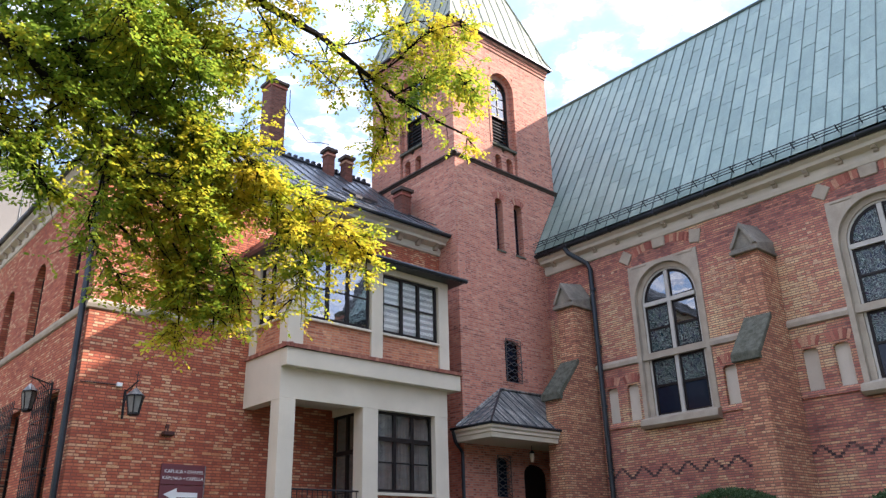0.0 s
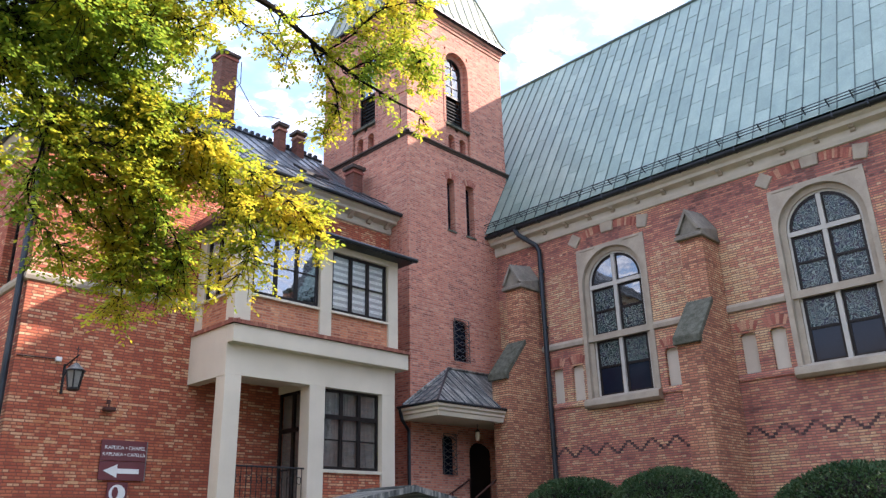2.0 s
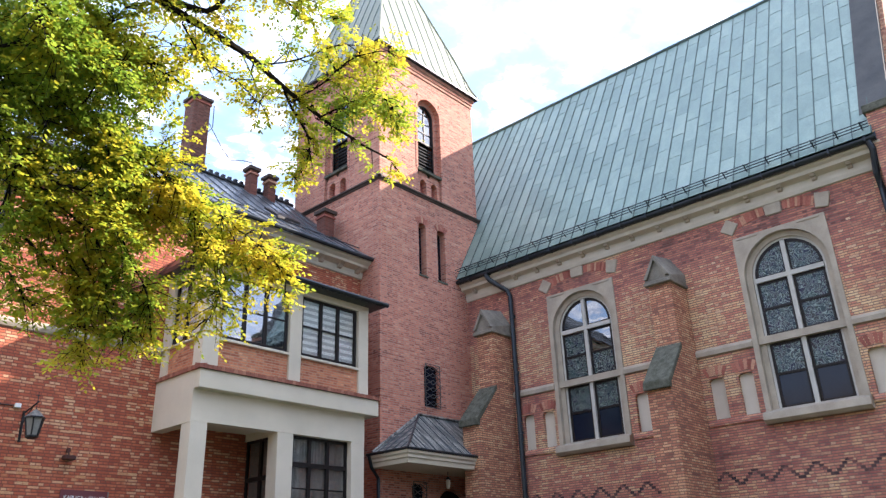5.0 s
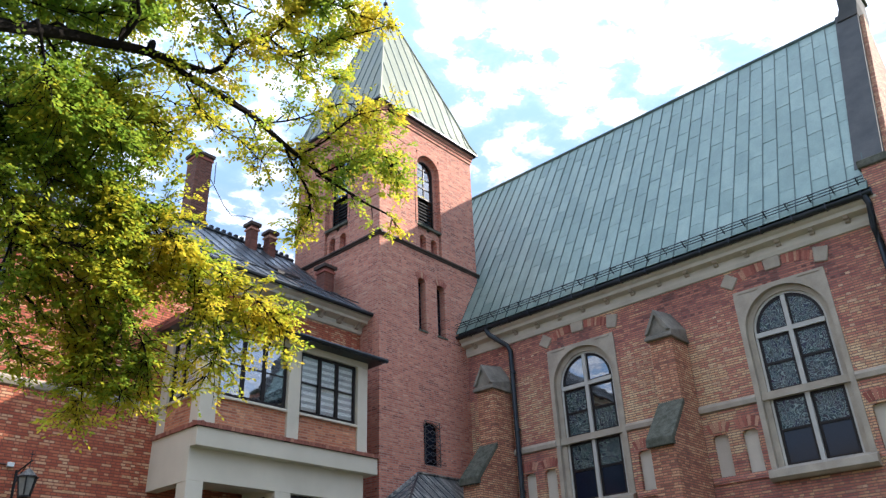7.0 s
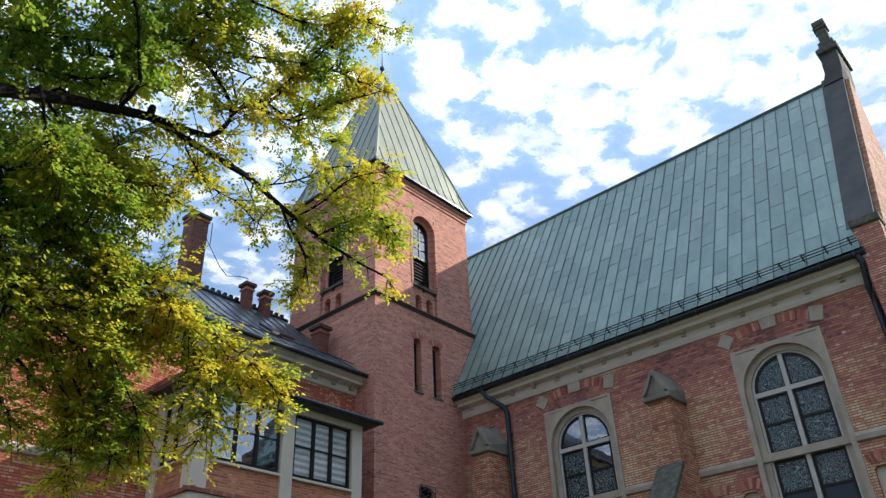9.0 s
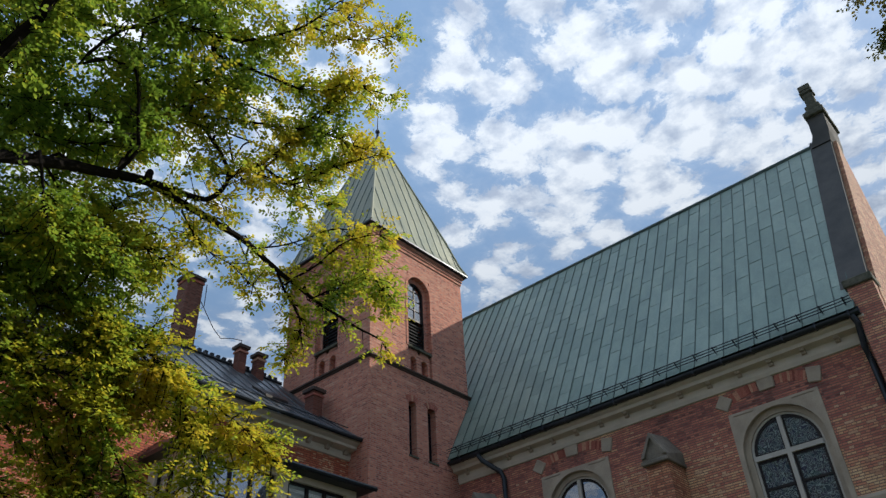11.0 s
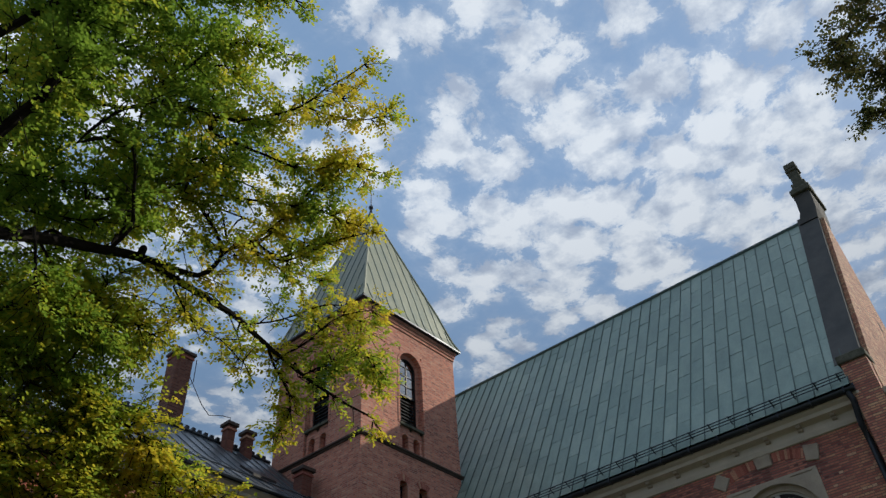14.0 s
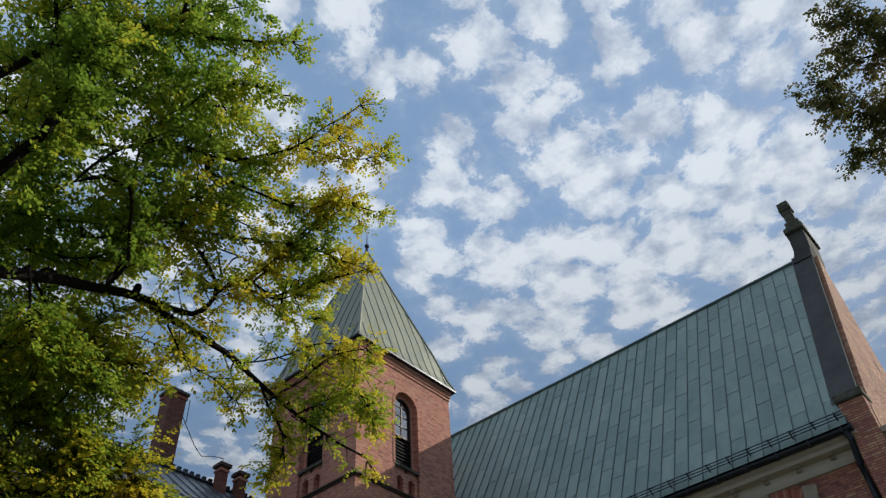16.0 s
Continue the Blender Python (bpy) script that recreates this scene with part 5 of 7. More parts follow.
def house_roof():
    """Dark seamed sheet roof with a slight break above the eaves and a hip at the corner."""
    r = new("roof")
    r.parent = house
    r["label"] = "dark grey standing-seam sheet metal roof"
    e, m, t = (17.72, 11.72), (19.9, 13.3), (22.35, 15.35)
    x_e, x_m, x_t = 5.1, 7.3, 9.75
    bm = bmesh.new()
    solid(bm, [(x_e, e[0], e[1]), (XT, e[0], e[1]), (XT, m[0], m[1]), (x_m, m[0], m[1])], (0, 0, -0.06))
    part("roof_slope", bm, M_ROOF, r)
    bm = bmesh.new()
    solid(bm, [(x_m, m[0], m[1]), (XT, m[0], m[1]), (XT, t[0], t[1]), (x_t, t[0], t[1])], (0, 0, -0.06))
    part("roof_slope", bm, M_ROOF, r)
    bm = bmesh.new()
    solid(bm, [(x_e, e[0], e[1]), (x_m, m[0], m[1]), (x_m, 42, m[1]), (x_e, 42, e[1])], (0, 0, -0.06))
    part("roof_slope", bm, M_ROOF, r)
    bm = bmesh.new()
    solid(bm, [(x_m, m[0], m[1]), (x_t, t[0], t[1]), (x_t, 42, t[1]), (x_m, 42, m[1])], (0, 0, -0.06))
    part("roof_slope", bm, M_ROOF, r)
    bm = bmesh.new()
    solid(bm, [(x_t, t[0], t[1]), (XT, t[0], t[1]), (XT, 27.0, 11.7), (14.1, 27.0, 11.7)], (0, 0, -0.06))
    solid(bm, [(x_t, t[0], t[1]), (14.1, 27.0, 11.7), (14.1, 42, 11.7), (x_t, 42, t[1])], (0, 0, -0.06))
    part("roof_slope", bm, M_ROOF, r)
    bm = bmesh.new()
    box(bm, lambda u, v, d: (u, d, v), 13.6, 14.1, 0, 11.7, 27.0, 42.0)
    box(bm, lambda u, v, d: (u, d, v), 14.1, XT, 0, 11.7, 26.6, 27.0)
    part("wall", bm, M_BRICK_RED, house)
    x = 5.6
    while x < XT:
        pts = [(x, e[0], e[1] + 0.015)]
        s = min(1.0, max(0.0, (x - x_e) / (x_m - x_e)))
        pts.append((x, e[0] + (m[0] - e[0]) * s, e[1] + (m[1] - e[1]) * s + 0.015))
        if x > x_m:
            s = min(1.0, (x - x_m) / (x_t - x_m))
            pts.append((x, m[0] + (t[0] - m[0]) * s, m[1] + (t[1] - m[1]) * s + 0.015))
        tube_part("seam", pts, 0.022, M_METAL, r, "", 4)
        x += 0.52
    # snow stops and ridge cap
    tube_part("ridge_cap", [(x_t, t[0], t[1] + 0.03), (XT, t[0], t[1] + 0.03)], 0.08, M_METAL, r)
    x = 9.9
    while x < XT - 0.2:
        bm = bmesh.new()
        box(bm, lambda u, v, d: (u, d, v), x, x + 0.13, t[1] + 0.06, t[1] + 0.2, t[0] - 0.06, t[0] + 0.06)
        part("ridge_tile", bm, M_METAL, r)
        x += 0.26
    for y in (18.3,):
        z = 11.72 + (y - 17.72) * 0.725
        tube_part("snow_rail", [(9.0, y, z + 0.12), (XT - 0.1, y, z + 0.12)], 0.018, M_METAL, r, "", 5)
    # skylight
    bm = bmesh.new()
    solid(bm, [(13.4, 18.9, 12.66), (14.3, 18.9, 12.66), (14.3, 19.7, 13.24), (13.4, 19.7, 13.24)], (0, 0, 0.09))
    part("skylight", bm, M_FRAME, r, "dark roof hatch")


def chimney(name, x0, x1, y0, y1, z0, z1, label, cap=True, m=None):
    c = thing(name, label, "chimney", "chimneys on the roof")
    F = lambda u, v, d: (u, d, v)
    box_part("shaft", F, (x0, x1, z0, z1, y0, y1), m or M_STACK, c)
    if cap:
        box_part("collar", F, (x0 - 0.04, x1 + 0.04, z1 - 0.18, z1 - 0.1, y0 - 0.04, y1 + 0.04), M_SOLDIER, c)
        box_part("cap", F, (x0 - 0.08, x1 + 0.08, z1, z1 + 0.12, y0 - 0.08, y1 + 0.08), M_LEDGE, c, "dark metal chimney cap")


house_walls()
house_roof()
chimney("chimney", 14.14, 14.46, 21.8, 22.14, 14.4, 15.9, "short red brick chimney with dark cap")
chimney("chimney", 14.96, 15.28, 21.8, 22.14, 14.4, 15.85, "short red brick chimney with dark cap")
chimney("chimney", 15.7, 16.12, 19.35, 19.8, 12.7, 13.8, "short red brick chimney with dark cap")
chimney("chimney", 12.8, 13.5, 24.0, 24.7, 13.0, 19.55, "tall brick chimney stack darkened for shade", True, M_SHADED_STACK)
wire = thing("lightning_wire", "thin lightning conductor wire between the chimneys", "wire")
tube_part("wire", [(13.5, 24.0, 18.6), (13.8, 23.3, 17.2), (14.0, 23.0, 16.7), (14.15, 22.4, 16.5), (14.3, 22.0, 16.3), (14.3, 22.0, 16.03)], 0.016, M_IRON, wire, "", 4)
tube_part("bracket", [(13.5, 24.0, 18.2), (13.62, 23.9, 18.4), (13.6, 23.9, 19.4)], 0.016, M_IRON, wire, "", 4)


def bay_front():
    """The two-storey bay: white frame, brick aprons, open porch below."""
    bay = thing("bay_window", "white-framed bay with brick aprons above an open porch", "bay window")
    F, YF, x0, x1 = on_y(16.45), 16.45, 9.65, 15.1
    FW = on_x(x0)
    # upper posts
    for a, b in ((9.65, 10.12), (12.25, 12.64), (14.72, 15.1)):
        box_part("post", F, (a, b, 6.6, 9.12, -0.35, 0.03), M_PLASTER, bay, "", 0.008)
    box_part("post", FW, (18.0, 18.35, 6.6, 9.12, -0.3, 0.0), M_PLASTER, bay)
    box_part("head_beam", F, (9.65, 15.1, 9.12, 9.3, -0.35, 0.035), M_PLASTER, bay)
    box_part("head_beam", FW, (16.8, 18.35, 9.12, 9.3, -0.3, 0.0), M_PLASTER, bay)
    for a, b in ((10.12, 12.25), (12.64, 14.72)):
        box_part("apron", F, (a, b, 6.6, 7.32, -0.3, -0.04), M_APRON, bay, "red brick apron")
        prism_part("window_sill", F, [(-0.3, 7.42), (0.0, 7.4), (0.05, 7.37), (0.05, 7.32), (-0.3, 7.32)], a, b, M_PLASTER, bay)
        house_window(F, bay, a + 0.03, b - 0.03, 7.42, 9.12, 3, (0.5,), "blind", 0.06, glass=M_BAYGLASS if a < 11 else M_GLASS)
    box_part("apron", FW, (16.8, 18.0, 6.6, 7.32, -0.3, -0.03), M_APRON, bay)
    prism_part("window_sill", FW, [(-0.3, 7.42), (0.0, 7.4), (0.05, 7.37), (0.05, 7.32), (-0.3, 7.32)], 16.8, 18.35, M_PLASTER, bay)
    house_window(FW, bay, 16.83, 17.98, 7.42, 9.12, 2, (0.5,), "blind", 0.06)
    # east side
    box_part("side_wall", on_x(15.1), (16.8, YB, 6.6, 9.3, 0.0, 0.3), M_BRICK_RED, bay)
    box_part("floor", lambda u, v, d: (u, d, v), (9.9, 14.8, 6.3, 6.55, 16.8, YB), M_PLASTER, bay)
    # brick coping course on the slab
    rng = random.Random(8)
    for F2, u0, u1 in ((on_y(16.3), 9.53, 15.46), (on_x(9.6), 16.29, YB)):
        n = round((u1 - u0) / 0.118)
        for i in range(n):
            a, o = u0 + (u1 - u0) * i / n, rng.uniform(-0.002, 0.002)
            prism_part("coping_brick", F2, [(-0.16, 6.5), (0.06 + o, 6.5), (0.06 + o, 6.6 + o), (-0.16, 6.65 + o)], a + 0.004, a + (u1 - u0) / n - 0.004, M_COPEBRICK, bay)
    prism_part("mortar_bed", on_y(16.3), [(-0.16, 6.5), (0.045, 6.5), (0.045, 6.585), (-0.16, 6.635)], 9.56, 15.44, M_GREYSTONE, bay)
    box_part("slab", on_y(16.3), (9.6, 15.4, 6.05, 6.5, -0.6, 0.0), M_PLASTER, bay, "white rendered slab edge", 0.01)
    box_part("side_panel", on_x(9.6), (16.56, YB, 5.27, 6.5, -0.3, 0.004), M_PLASTER, bay, "white rendered side beam")
    box_part("beam", on_y(16.55), (9.604, 15.08, 5.3, 6.05, -0.35, 0.0), M_PLASTER, bay)
    box_part("ceiling_slab", lambda u, v, d: (u, d, v), (9.9, 14.8, 5.5, 6.04, 16.9, YB), M_PLASTER, bay)
    for a, b in ((9.61, 10.06), (12.1, 12.6), (14.6, 15.08)):
        box_part("pillar", on_y(16.55), (a, b, 0.4, 5.3, -0.42, 0.0), M_PLASTER, bay, "white rendered pillar", 0.01)
    box_part("side_wall", on_x(15.08), (16.97, YB, 0.4, 6.04, -0.02, 0.3), M_BRICK_RED, bay)
    # lower window with brick below
    house_window(on_y(16.65), bay, 12.6, 14.6, 3.22, 5.3, 3, (0.36,), "curtain", 0.08, heavy=0.65)
    prism_part("window_sill", on_y(16.6), [(-0.3, 3.22), (0.02, 3.2), (0.02, 3.12), (-0.3, 3.12)], 12.6, 14.6, M_PLASTER, bay)
    box_part("apron", on_y(16.65), (12.6, 14.6, 0.4, 3.12, -0.3, 0.0), M_BRICK_RED, bay)
    # porch: floor, side wall with glazed door, railing
    box_part("porch_floor", lambda u, v, d: (u, d, v), (9.62, 12.3, 1.9, 2.1, 16.6, YB), M_STEP, bay)
    box_part("porch_side_wall", on_x(12.35), (16.97, YB, 5.3, 5.5, -0.2, 0.0), M_PLASTER, bay)
    house_window(on_x(12.35), bay, 17.0, 18.3, 2.1, 5.3, 2, (0.36,), "curtain", 0.03, name="glazed_door", heavy=0.68)
    rail = new("railing")
    rail.parent = bay
    rail["label"] = "black iron porch railing"
    tube_part("rail", [(10.06, 16.7, 3.2), (12.1, 16.7, 3.2)], 0.025, M_IRON, rail)
    tube_part("rail", [(10.06, 16.7, 2.3), (12.1, 16.7, 2.3)], 0.018, M_IRON, rail)
    for i in range(14):
        x = 10.15 + i * 0.145
        tube_part("baluster", [(x, 16.7, 2.1), (x, 16.7, 3.2)], 0.011, M_IRON, rail, "", 5)
    for i in range(7):
        x = 10.22 + i * 0.29
        tube_part("ring", [(x + 0.06 * math.cos(a), 16.7, 2.9 + 0.09 * math.sin(a)) for a in [2 * math.pi * k / 10 for k in range(11)]], 0.009, M_IRON, rail, "", 4)
    # flat roof with dark metal edge
    bm = bmesh.new()
    q = [(9.3, 16.05), (15.45, 16.05), (15.45, YB), (9.3, YB)]
    a = [bm.verts.new((x, y, 9.42)) for x, y in q]
    b = [bm.verts.new((x, y, 9.3)) for x, y in q]
    t = [bm.verts.new((x, y, z)) for x, y, z in ((9.8, 16.7, 9.75), (15.2, 16.7, 9.75), (15.2, YB, 10.0), (9.8, YB, 10.0))]
    for i in range(4):
        j = (i + 1) % 4
        bm.faces.new((b[i], b[j], a[j], a[i]))
        bm.faces.new((a[i], a[j], t[j], t[i]))
    bm.faces.new(t)
    bm.faces.new(b[::-1])
    part("bay_roof", bm, M_METAL, bay, "dark sheet metal roof edge")
    tube_part("gutter", [(9.25, 16.0, 9.36), (15.5, 16.0, 9.36)], 0.07, M_METAL, bay, "", 8)


bay_front()


# ---- things on the walls ----
def wall_lantern(m):
    """A six-sided lantern that hangs from a scrolled bracket; the wall plate is at the origin, out is -y."""
    l = thing("wall_lantern", "black iron wall lantern with milky glass on a scrolled bracket", "lantern", "wall lanterns")
    tube_part("wall_plate", [(0, -0.02, -0.75), (0, -0.02, 0.12)], 0.04, M_IRON, l)
    tube_part("arm", [(0, -0.02, 0.05), (0, -0.3, 0.1), (0, -0.6, 0.16), (0, -0.92, 0.22)], 0.024, M_IRON, l)
    tube_part("scroll", [(0, -0.02, -0.35), (0, -0.2, -0.1), (0, -0.42, 0.04), (0, -0.6, 0.15)], 0.016, M_IRON, l)
    tube_part("finial", [(0, -0.82, 0.18), (0, -0.82, 0.5)], 0.012, M_IRON, l)
    tube_part("crossbar", [(-0.07, -0.82, 0.4), (0.07, -0.82, 0.4)], 0.01, M_IRON, l)
    tube_part("hook", [(0, -0.82, 0.2), (0, -0.82, 0.0)], 0.012, M_IRON, l)
    tube_part("cap", [(0, -0.82, 0.02), (0, -0.82, -0.03), (0, -0.82, -0.2)], [0.03, 0.1, 0.29], M_ZINC, l, "grey metal lantern roof", 6)
    tube_part("rim", [(0, -0.82, -0.2), (0, -0.82, -0.24)], [0.3, 0.3], M_IRON, l, "", 6)
    for k in range(6):
        a0, a1 = math.pi / 3 * k, math.pi / 3 * (k + 1)
        bm = bmesh.new()
        q = [(0.26 * math.cos(a0), -0.82 + 0.26 * math.sin(a0), -0.24), (0.26 * math.cos(a1), -0.82 + 0.26 * math.sin(a1), -0.24), (0.16 * math.cos(a1), -0.82 + 0.16 * math.sin(a1), -0.72), (0.16 * math.cos(a0), -0.82 + 0.16 * math.sin(a0), -0.72)]
        solid(bm, q, (0, 0, 0.004))
        part("glass", bm, M_CURTAIN, l, "milky glass pane")
        tube_part("frame_bar", [(q[0][0] * 1.03, q[0][1], q[0][2]), (q[3][0] * 1.03, q[3][1], q[3][2])], 0.024, M_IRON, l)
    tube_part("base", [(0, -0.82, -0.70), (0, -0.82, -0.75), (0, -0.82, -0.78)], [0.185, 0.185, 0.12], M_IRON, l, "", 6)
    l.matrix_basis = m
    return l


wall_lantern(pose(6.56, YB, 5.32) @ Matrix.Diagonal((0.7, 0.84, 0.78, 1)))
wall_lantern(pose(XB, 20.25, 5.68, 0, 0, -90) @ Matrix.Diagonal((0.85, 0.6, 0.85, 1)))
# small camera box and cable beside the lantern
cb = thing("junction_box", "small white junction box with cable on the wall", "junction box")
box_part("box", on_y(YB), (6.33, 6.46, 5.45, 5.55, 0.0, 0.09), M_WHITE, cb, "", 0.01)
tube_part("cable", [(6.33, YB - 0.02, 5.5), (5.52, YB - 0.02, 5.49)], 0.012, M_IRON, cb)
fl = thing("floodlight", "small rusty red floodlight on the brick wall", "floodlight")
box_part("housing", on_y(YB), (7.5, 7.76, 4.42, 4.52, 0.06, 0.26), M_RUST, fl, "", 0.02)
tube_part("arm", [(7.62, YB, 4.64), (7.62, YB - 0.12, 4.64), (7.62, YB - 0.16, 4.5)], 0.02, M_RUST, fl)
tube_part("knob", [(7.62, YB - 0.1, 4.60), (7.62, YB - 0.1, 4.69)], 0.05, M_RUST, fl, "", 8)


def text_part(name, body, size, F, u, v, d, parent):
    cu = bpy.data.curves.new(name, "FONT")
    cu.body, cu.size, cu.extrude, cu.align_x = body, size, 0.002, "CENTER"
    ob = new(name, cu)
    dg = bpy.context.evaluated_depsgraph_get()
    me = bpy.data.meshes.new_from_object(ob.evaluated_get(dg))
    bpy.data.objects.remove(ob)
    me.materials.clear()
    me.materials.append(M_WHITE)
    o = new(name, me)
    o.parent = parent
    o.matrix_basis = Matrix.Translation(F(u, v, d)) @ pose(0, 0, 0, 90, 0, 0)
    return o


def chapel_sign():
    F = on_y(YB)
    s = thing("chapel_sign", "maroon enamel chapel sign with white arrow on brick wall", "sign")
    box_part("upper_plate", F, (7.6, 8.68, 3.335, 3.8, 0.03, 0.06), M_SIGN, s, "", 0.004)
    box_part("lower_plate", F, (7.6, 8.68, 2.9, 3.325, 0.03, 0.06), M_SIGN, s, "", 0.004)
    box_part("rim", F, (8.68, 8.7, 2.9, 3.8, 0.02, 0.06), M_ZINC, s)
    text_part("lettering", "KAPLICA \u2022 CHAPEL", 0.115, F, 8.165, 3.595, 0.063, s)
    text_part("lettering", "KAPLNKA \u2022 CAPELLA", 0.109, F, 8.15, 3.445, 0.063, s)
    bm = bmesh.new()
    q = [(7.7, 3.11), (8.02, 3.26), (8.02, 3.165), (8.54, 3.165), (8.54, 3.055), (8.02, 3.055), (8.02, 2.96)]
    fill(bm, F, q, 0.066, 0.005)
    part("arrow", bm, M_WHITE, s)
    p = thing("pictogram_sign", "small maroon sign with white round emblem", "sign")
    box_part("plate", F, (7.84, 8.32, 2.36, 2.86, 0.03, 0.06), M_SIGN, p, "", 0.004)
    bm = bmesh.new()
    fill(bm, F, [(8.08 + 0.19 * math.cos(a), 2.62 + 0.19 * math.sin(a)) for a in [2 * math.pi * k / 24 for k in range(24)]], 0.064, 0.003)
    part("disc", bm, M_WHITE, p)
    bm = bmesh.new()
    fill(bm, F, [(8.03 + 0.075 * math.cos(a), 2.63 + 0.13 * math.sin(a)) for a in [2 * math.pi * k / 16 for k in range(16)]], 0.067, 0.002)
    part("emblem", bm, M_SIGN, p)


chapel_sign()


# ---- low roof in the yard ----
def yard_canopy():
    k = thing("yard_canopy", "low gabled sheet metal canopy on posts in the yard", "canopy")
    for s in (-1, 1):
        bm = bmesh.new()
        solid(bm, [(13.0, 13.6, 2.6), (13.0, 15.6, 2.6), (13.0 + s * 1.9, 15.6, 2.26), (13.0 + s * 1.9, 13.6, 2.26)], (0, 0, -0.07))
        part("roof_slope", bm, M_ZINC, k)
        bm = bmesh.new()
        solid(bm, [(13.0, 13.56, 2.64), (13.0 + s * 1.95, 13.56, 2.29), (13.0 + s * 1.95, 13.56, 2.17), (13.0, 13.56, 2.5)], (0, 0.05, 0))
        part("verge_board", bm, M_ZINC, k)
    tube_part("ridge_roll", [(13.0, 13.55, 2.62), (13.0, 15.65, 2.62)], 0.04, M_ZINC, k)
    for x in (11.3, 14.7):
        for y in (13.8, 15.4):
            tube_part("post", [(x, y, 0.4), (x, y, 2.32)], 0.05, M_IRON, k)


yard_canopy()


# ---- shrubs ----
def leaf_card(vl, fl_, p, t, n, s):
    """A small folded leaf: base, two sides, tip."""
    b = n.cross(t).normalized()
    i = len(vl)
    for x, y, z in ((0.0, 0.0, 0.0), (0.3, 0.27, 0.05), (0.68, 0.22, 0.02), (1.05, 0.0, -0.1), (0.68, -0.22, 0.02), (0.3, -0.27, 0.05)):
        vl.append(p + t * (s * x) + b * (s * y) + n * (s * z))
    fl_.extend(((i, i + 1, i + 2, i + 3), (i, i + 3, i + 4, i + 5)))


def mesh_part(name, vl, fl_, material, parent, label=""):
    me = bpy.data.meshes.new(name)
    me.from_pydata([tuple(v) for v in vl], [], fl_)
    me.materials.append(material)
    ob = new(name, me)
    ob.parent = parent
    if label:
        ob["label"] = label
    return ob


def rand_dir(rng):
    while True:
        v = Vector((rng.uniform(-1, 1), rng.uniform(-1, 1), rng.uniform(-1, 1)))
        if 0.05 < v.length < 1:
            return v.normalized()


def shrub(x, y, rx, ry, top, seed):
    rng = random.Random(seed)
    s = thing("clipped_shrub", "dense clipped dark green rounded shrub", "shrub", "clipped shrubs along the nave")
    bm = bmesh.new()
    bmesh.ops.create_icosphere(bm, subdivisions=3, radius=1)
    h = (top - 0.5) / 2
    for v in bm.verts:
        k = 0.87 + 0.05 * noise.noise(v.co * 2.5 + Vector((seed, 0, 0)))
        v.co = Vector((x + v.co.x * rx * k, y + v.co.y * ry * k, 0.5 + h + v.co.z * h * k))
    # solid ball coloured near-black as the shade behind the foliage
    part("core", bm, M_SHADED_BARK, s, "solid core darkened for the shade between leaves")
    vl, fl_ = [], []
    for _ in range(22000):
        d = rand_dir(rng)
        k = 0.88 + 0.12 * rng.random() ** 0.7 + 0.05 * noise.noise(d * 2.5 + Vector((seed, 0, 0)))
        p = Vector((x + d.x * rx * k, y + d.y * ry * k, 0.5 + h + d.z * h * k))
        t = (d + rand_dir(rng) * 0.9).normalized()
        n = rand_dir(rng)
        leaf_card(vl, fl_, p, t, n, rng.uniform(0.05, 0.085))
    tagged(mesh_part("foliage", vl, fl_, M_SHRUB, s), kind="stuff")


shrub(17.6, 9.6, 1.6, 1.55, 2.92, 1)
shrub(17.6, 5.35, 1.6, 1.9, 2.72, 2)
shrub(17.6, 12.35, 1.5, 1.7, 2.84, 3)


# ---- trees ----
LIMBS_A, LIMBS_B = [], []


def limb(group, pts, spread, density, thick=0.0, thin=0.004):
    """A limb through a few points: how far its shoots reach, how close they stand, its radius at both ends."""
    group.append(([Vector(p) for p in pts], spread, density, thick, thin))


limb(LIMBS_A, [(0.28, 5.30, 7.31), (0.66, 5.34, 7.34), (1.13, 5.50, 7.20), (1.34, 5.84, 6.88)], 0.42, 1.18, 0.02, 0.006)
limb(LIMBS_A, [(1.10, 6.14, 5.92), (1.47, 6.10, 6.04), (1.88, 6.12, 6.03), (2.21, 6.31, 5.79)], 0.40, 1.18, 0.018, 0.005)
limb(LIMBS_A, [(0.81, 5.84, 6.69), (1.13, 5.77, 6.81), (1.57, 5.74, 6.83), (1.88, 5.78, 6.78)], 0.38, 0.94, 0.014, 0.005)
limb(LIMBS_A, [(0.81, 4.84, 5.40), (1.09, 4.93, 5.60), (1.37, 5.01, 5.79), (1.71, 5.07, 5.97), (2.18, 5.07, 6.13), (2.59, 5.17, 6.18), (3.17, 5.20, 6.17), (3.70, 5.27, 6.07), (4.42, 5.25, 5.87), (5.06, 5.15, 5.71)], 0.27, 0.25, 0.062, 0.008)
limb(LIMBS_A, [(2.14, 4.97, 6.05), (2.42, 4.92, 6.06), (2.62, 4.87, 6.09), (2.72, 4.78, 6.22), (2.72, 4.74, 6.35), (2.59, 4.71, 6.53), (2.45, 4.73, 6.67), (2.26, 4.75, 6.82)], 0.32, 0.54, 0.036, 0.008)
limb(LIMBS_A, [(2.75, 4.80, 6.38), (2.91, 4.73, 6.54), (3.07, 4.70, 6.65), (3.19, 4.52, 6.91), (3.30, 4.31, 7.18), (3.42, 4.17, 7.39)], 0.20, 0.58, 0.02, 0.006)
limb(LIMBS_A, [(3.10, 4.74, 6.68), (3.40, 4.77, 6.71), (3.65, 4.58, 6.97), (3.89, 4.36, 7.22)], 0.20, 0.58, 0.014, 0.005)
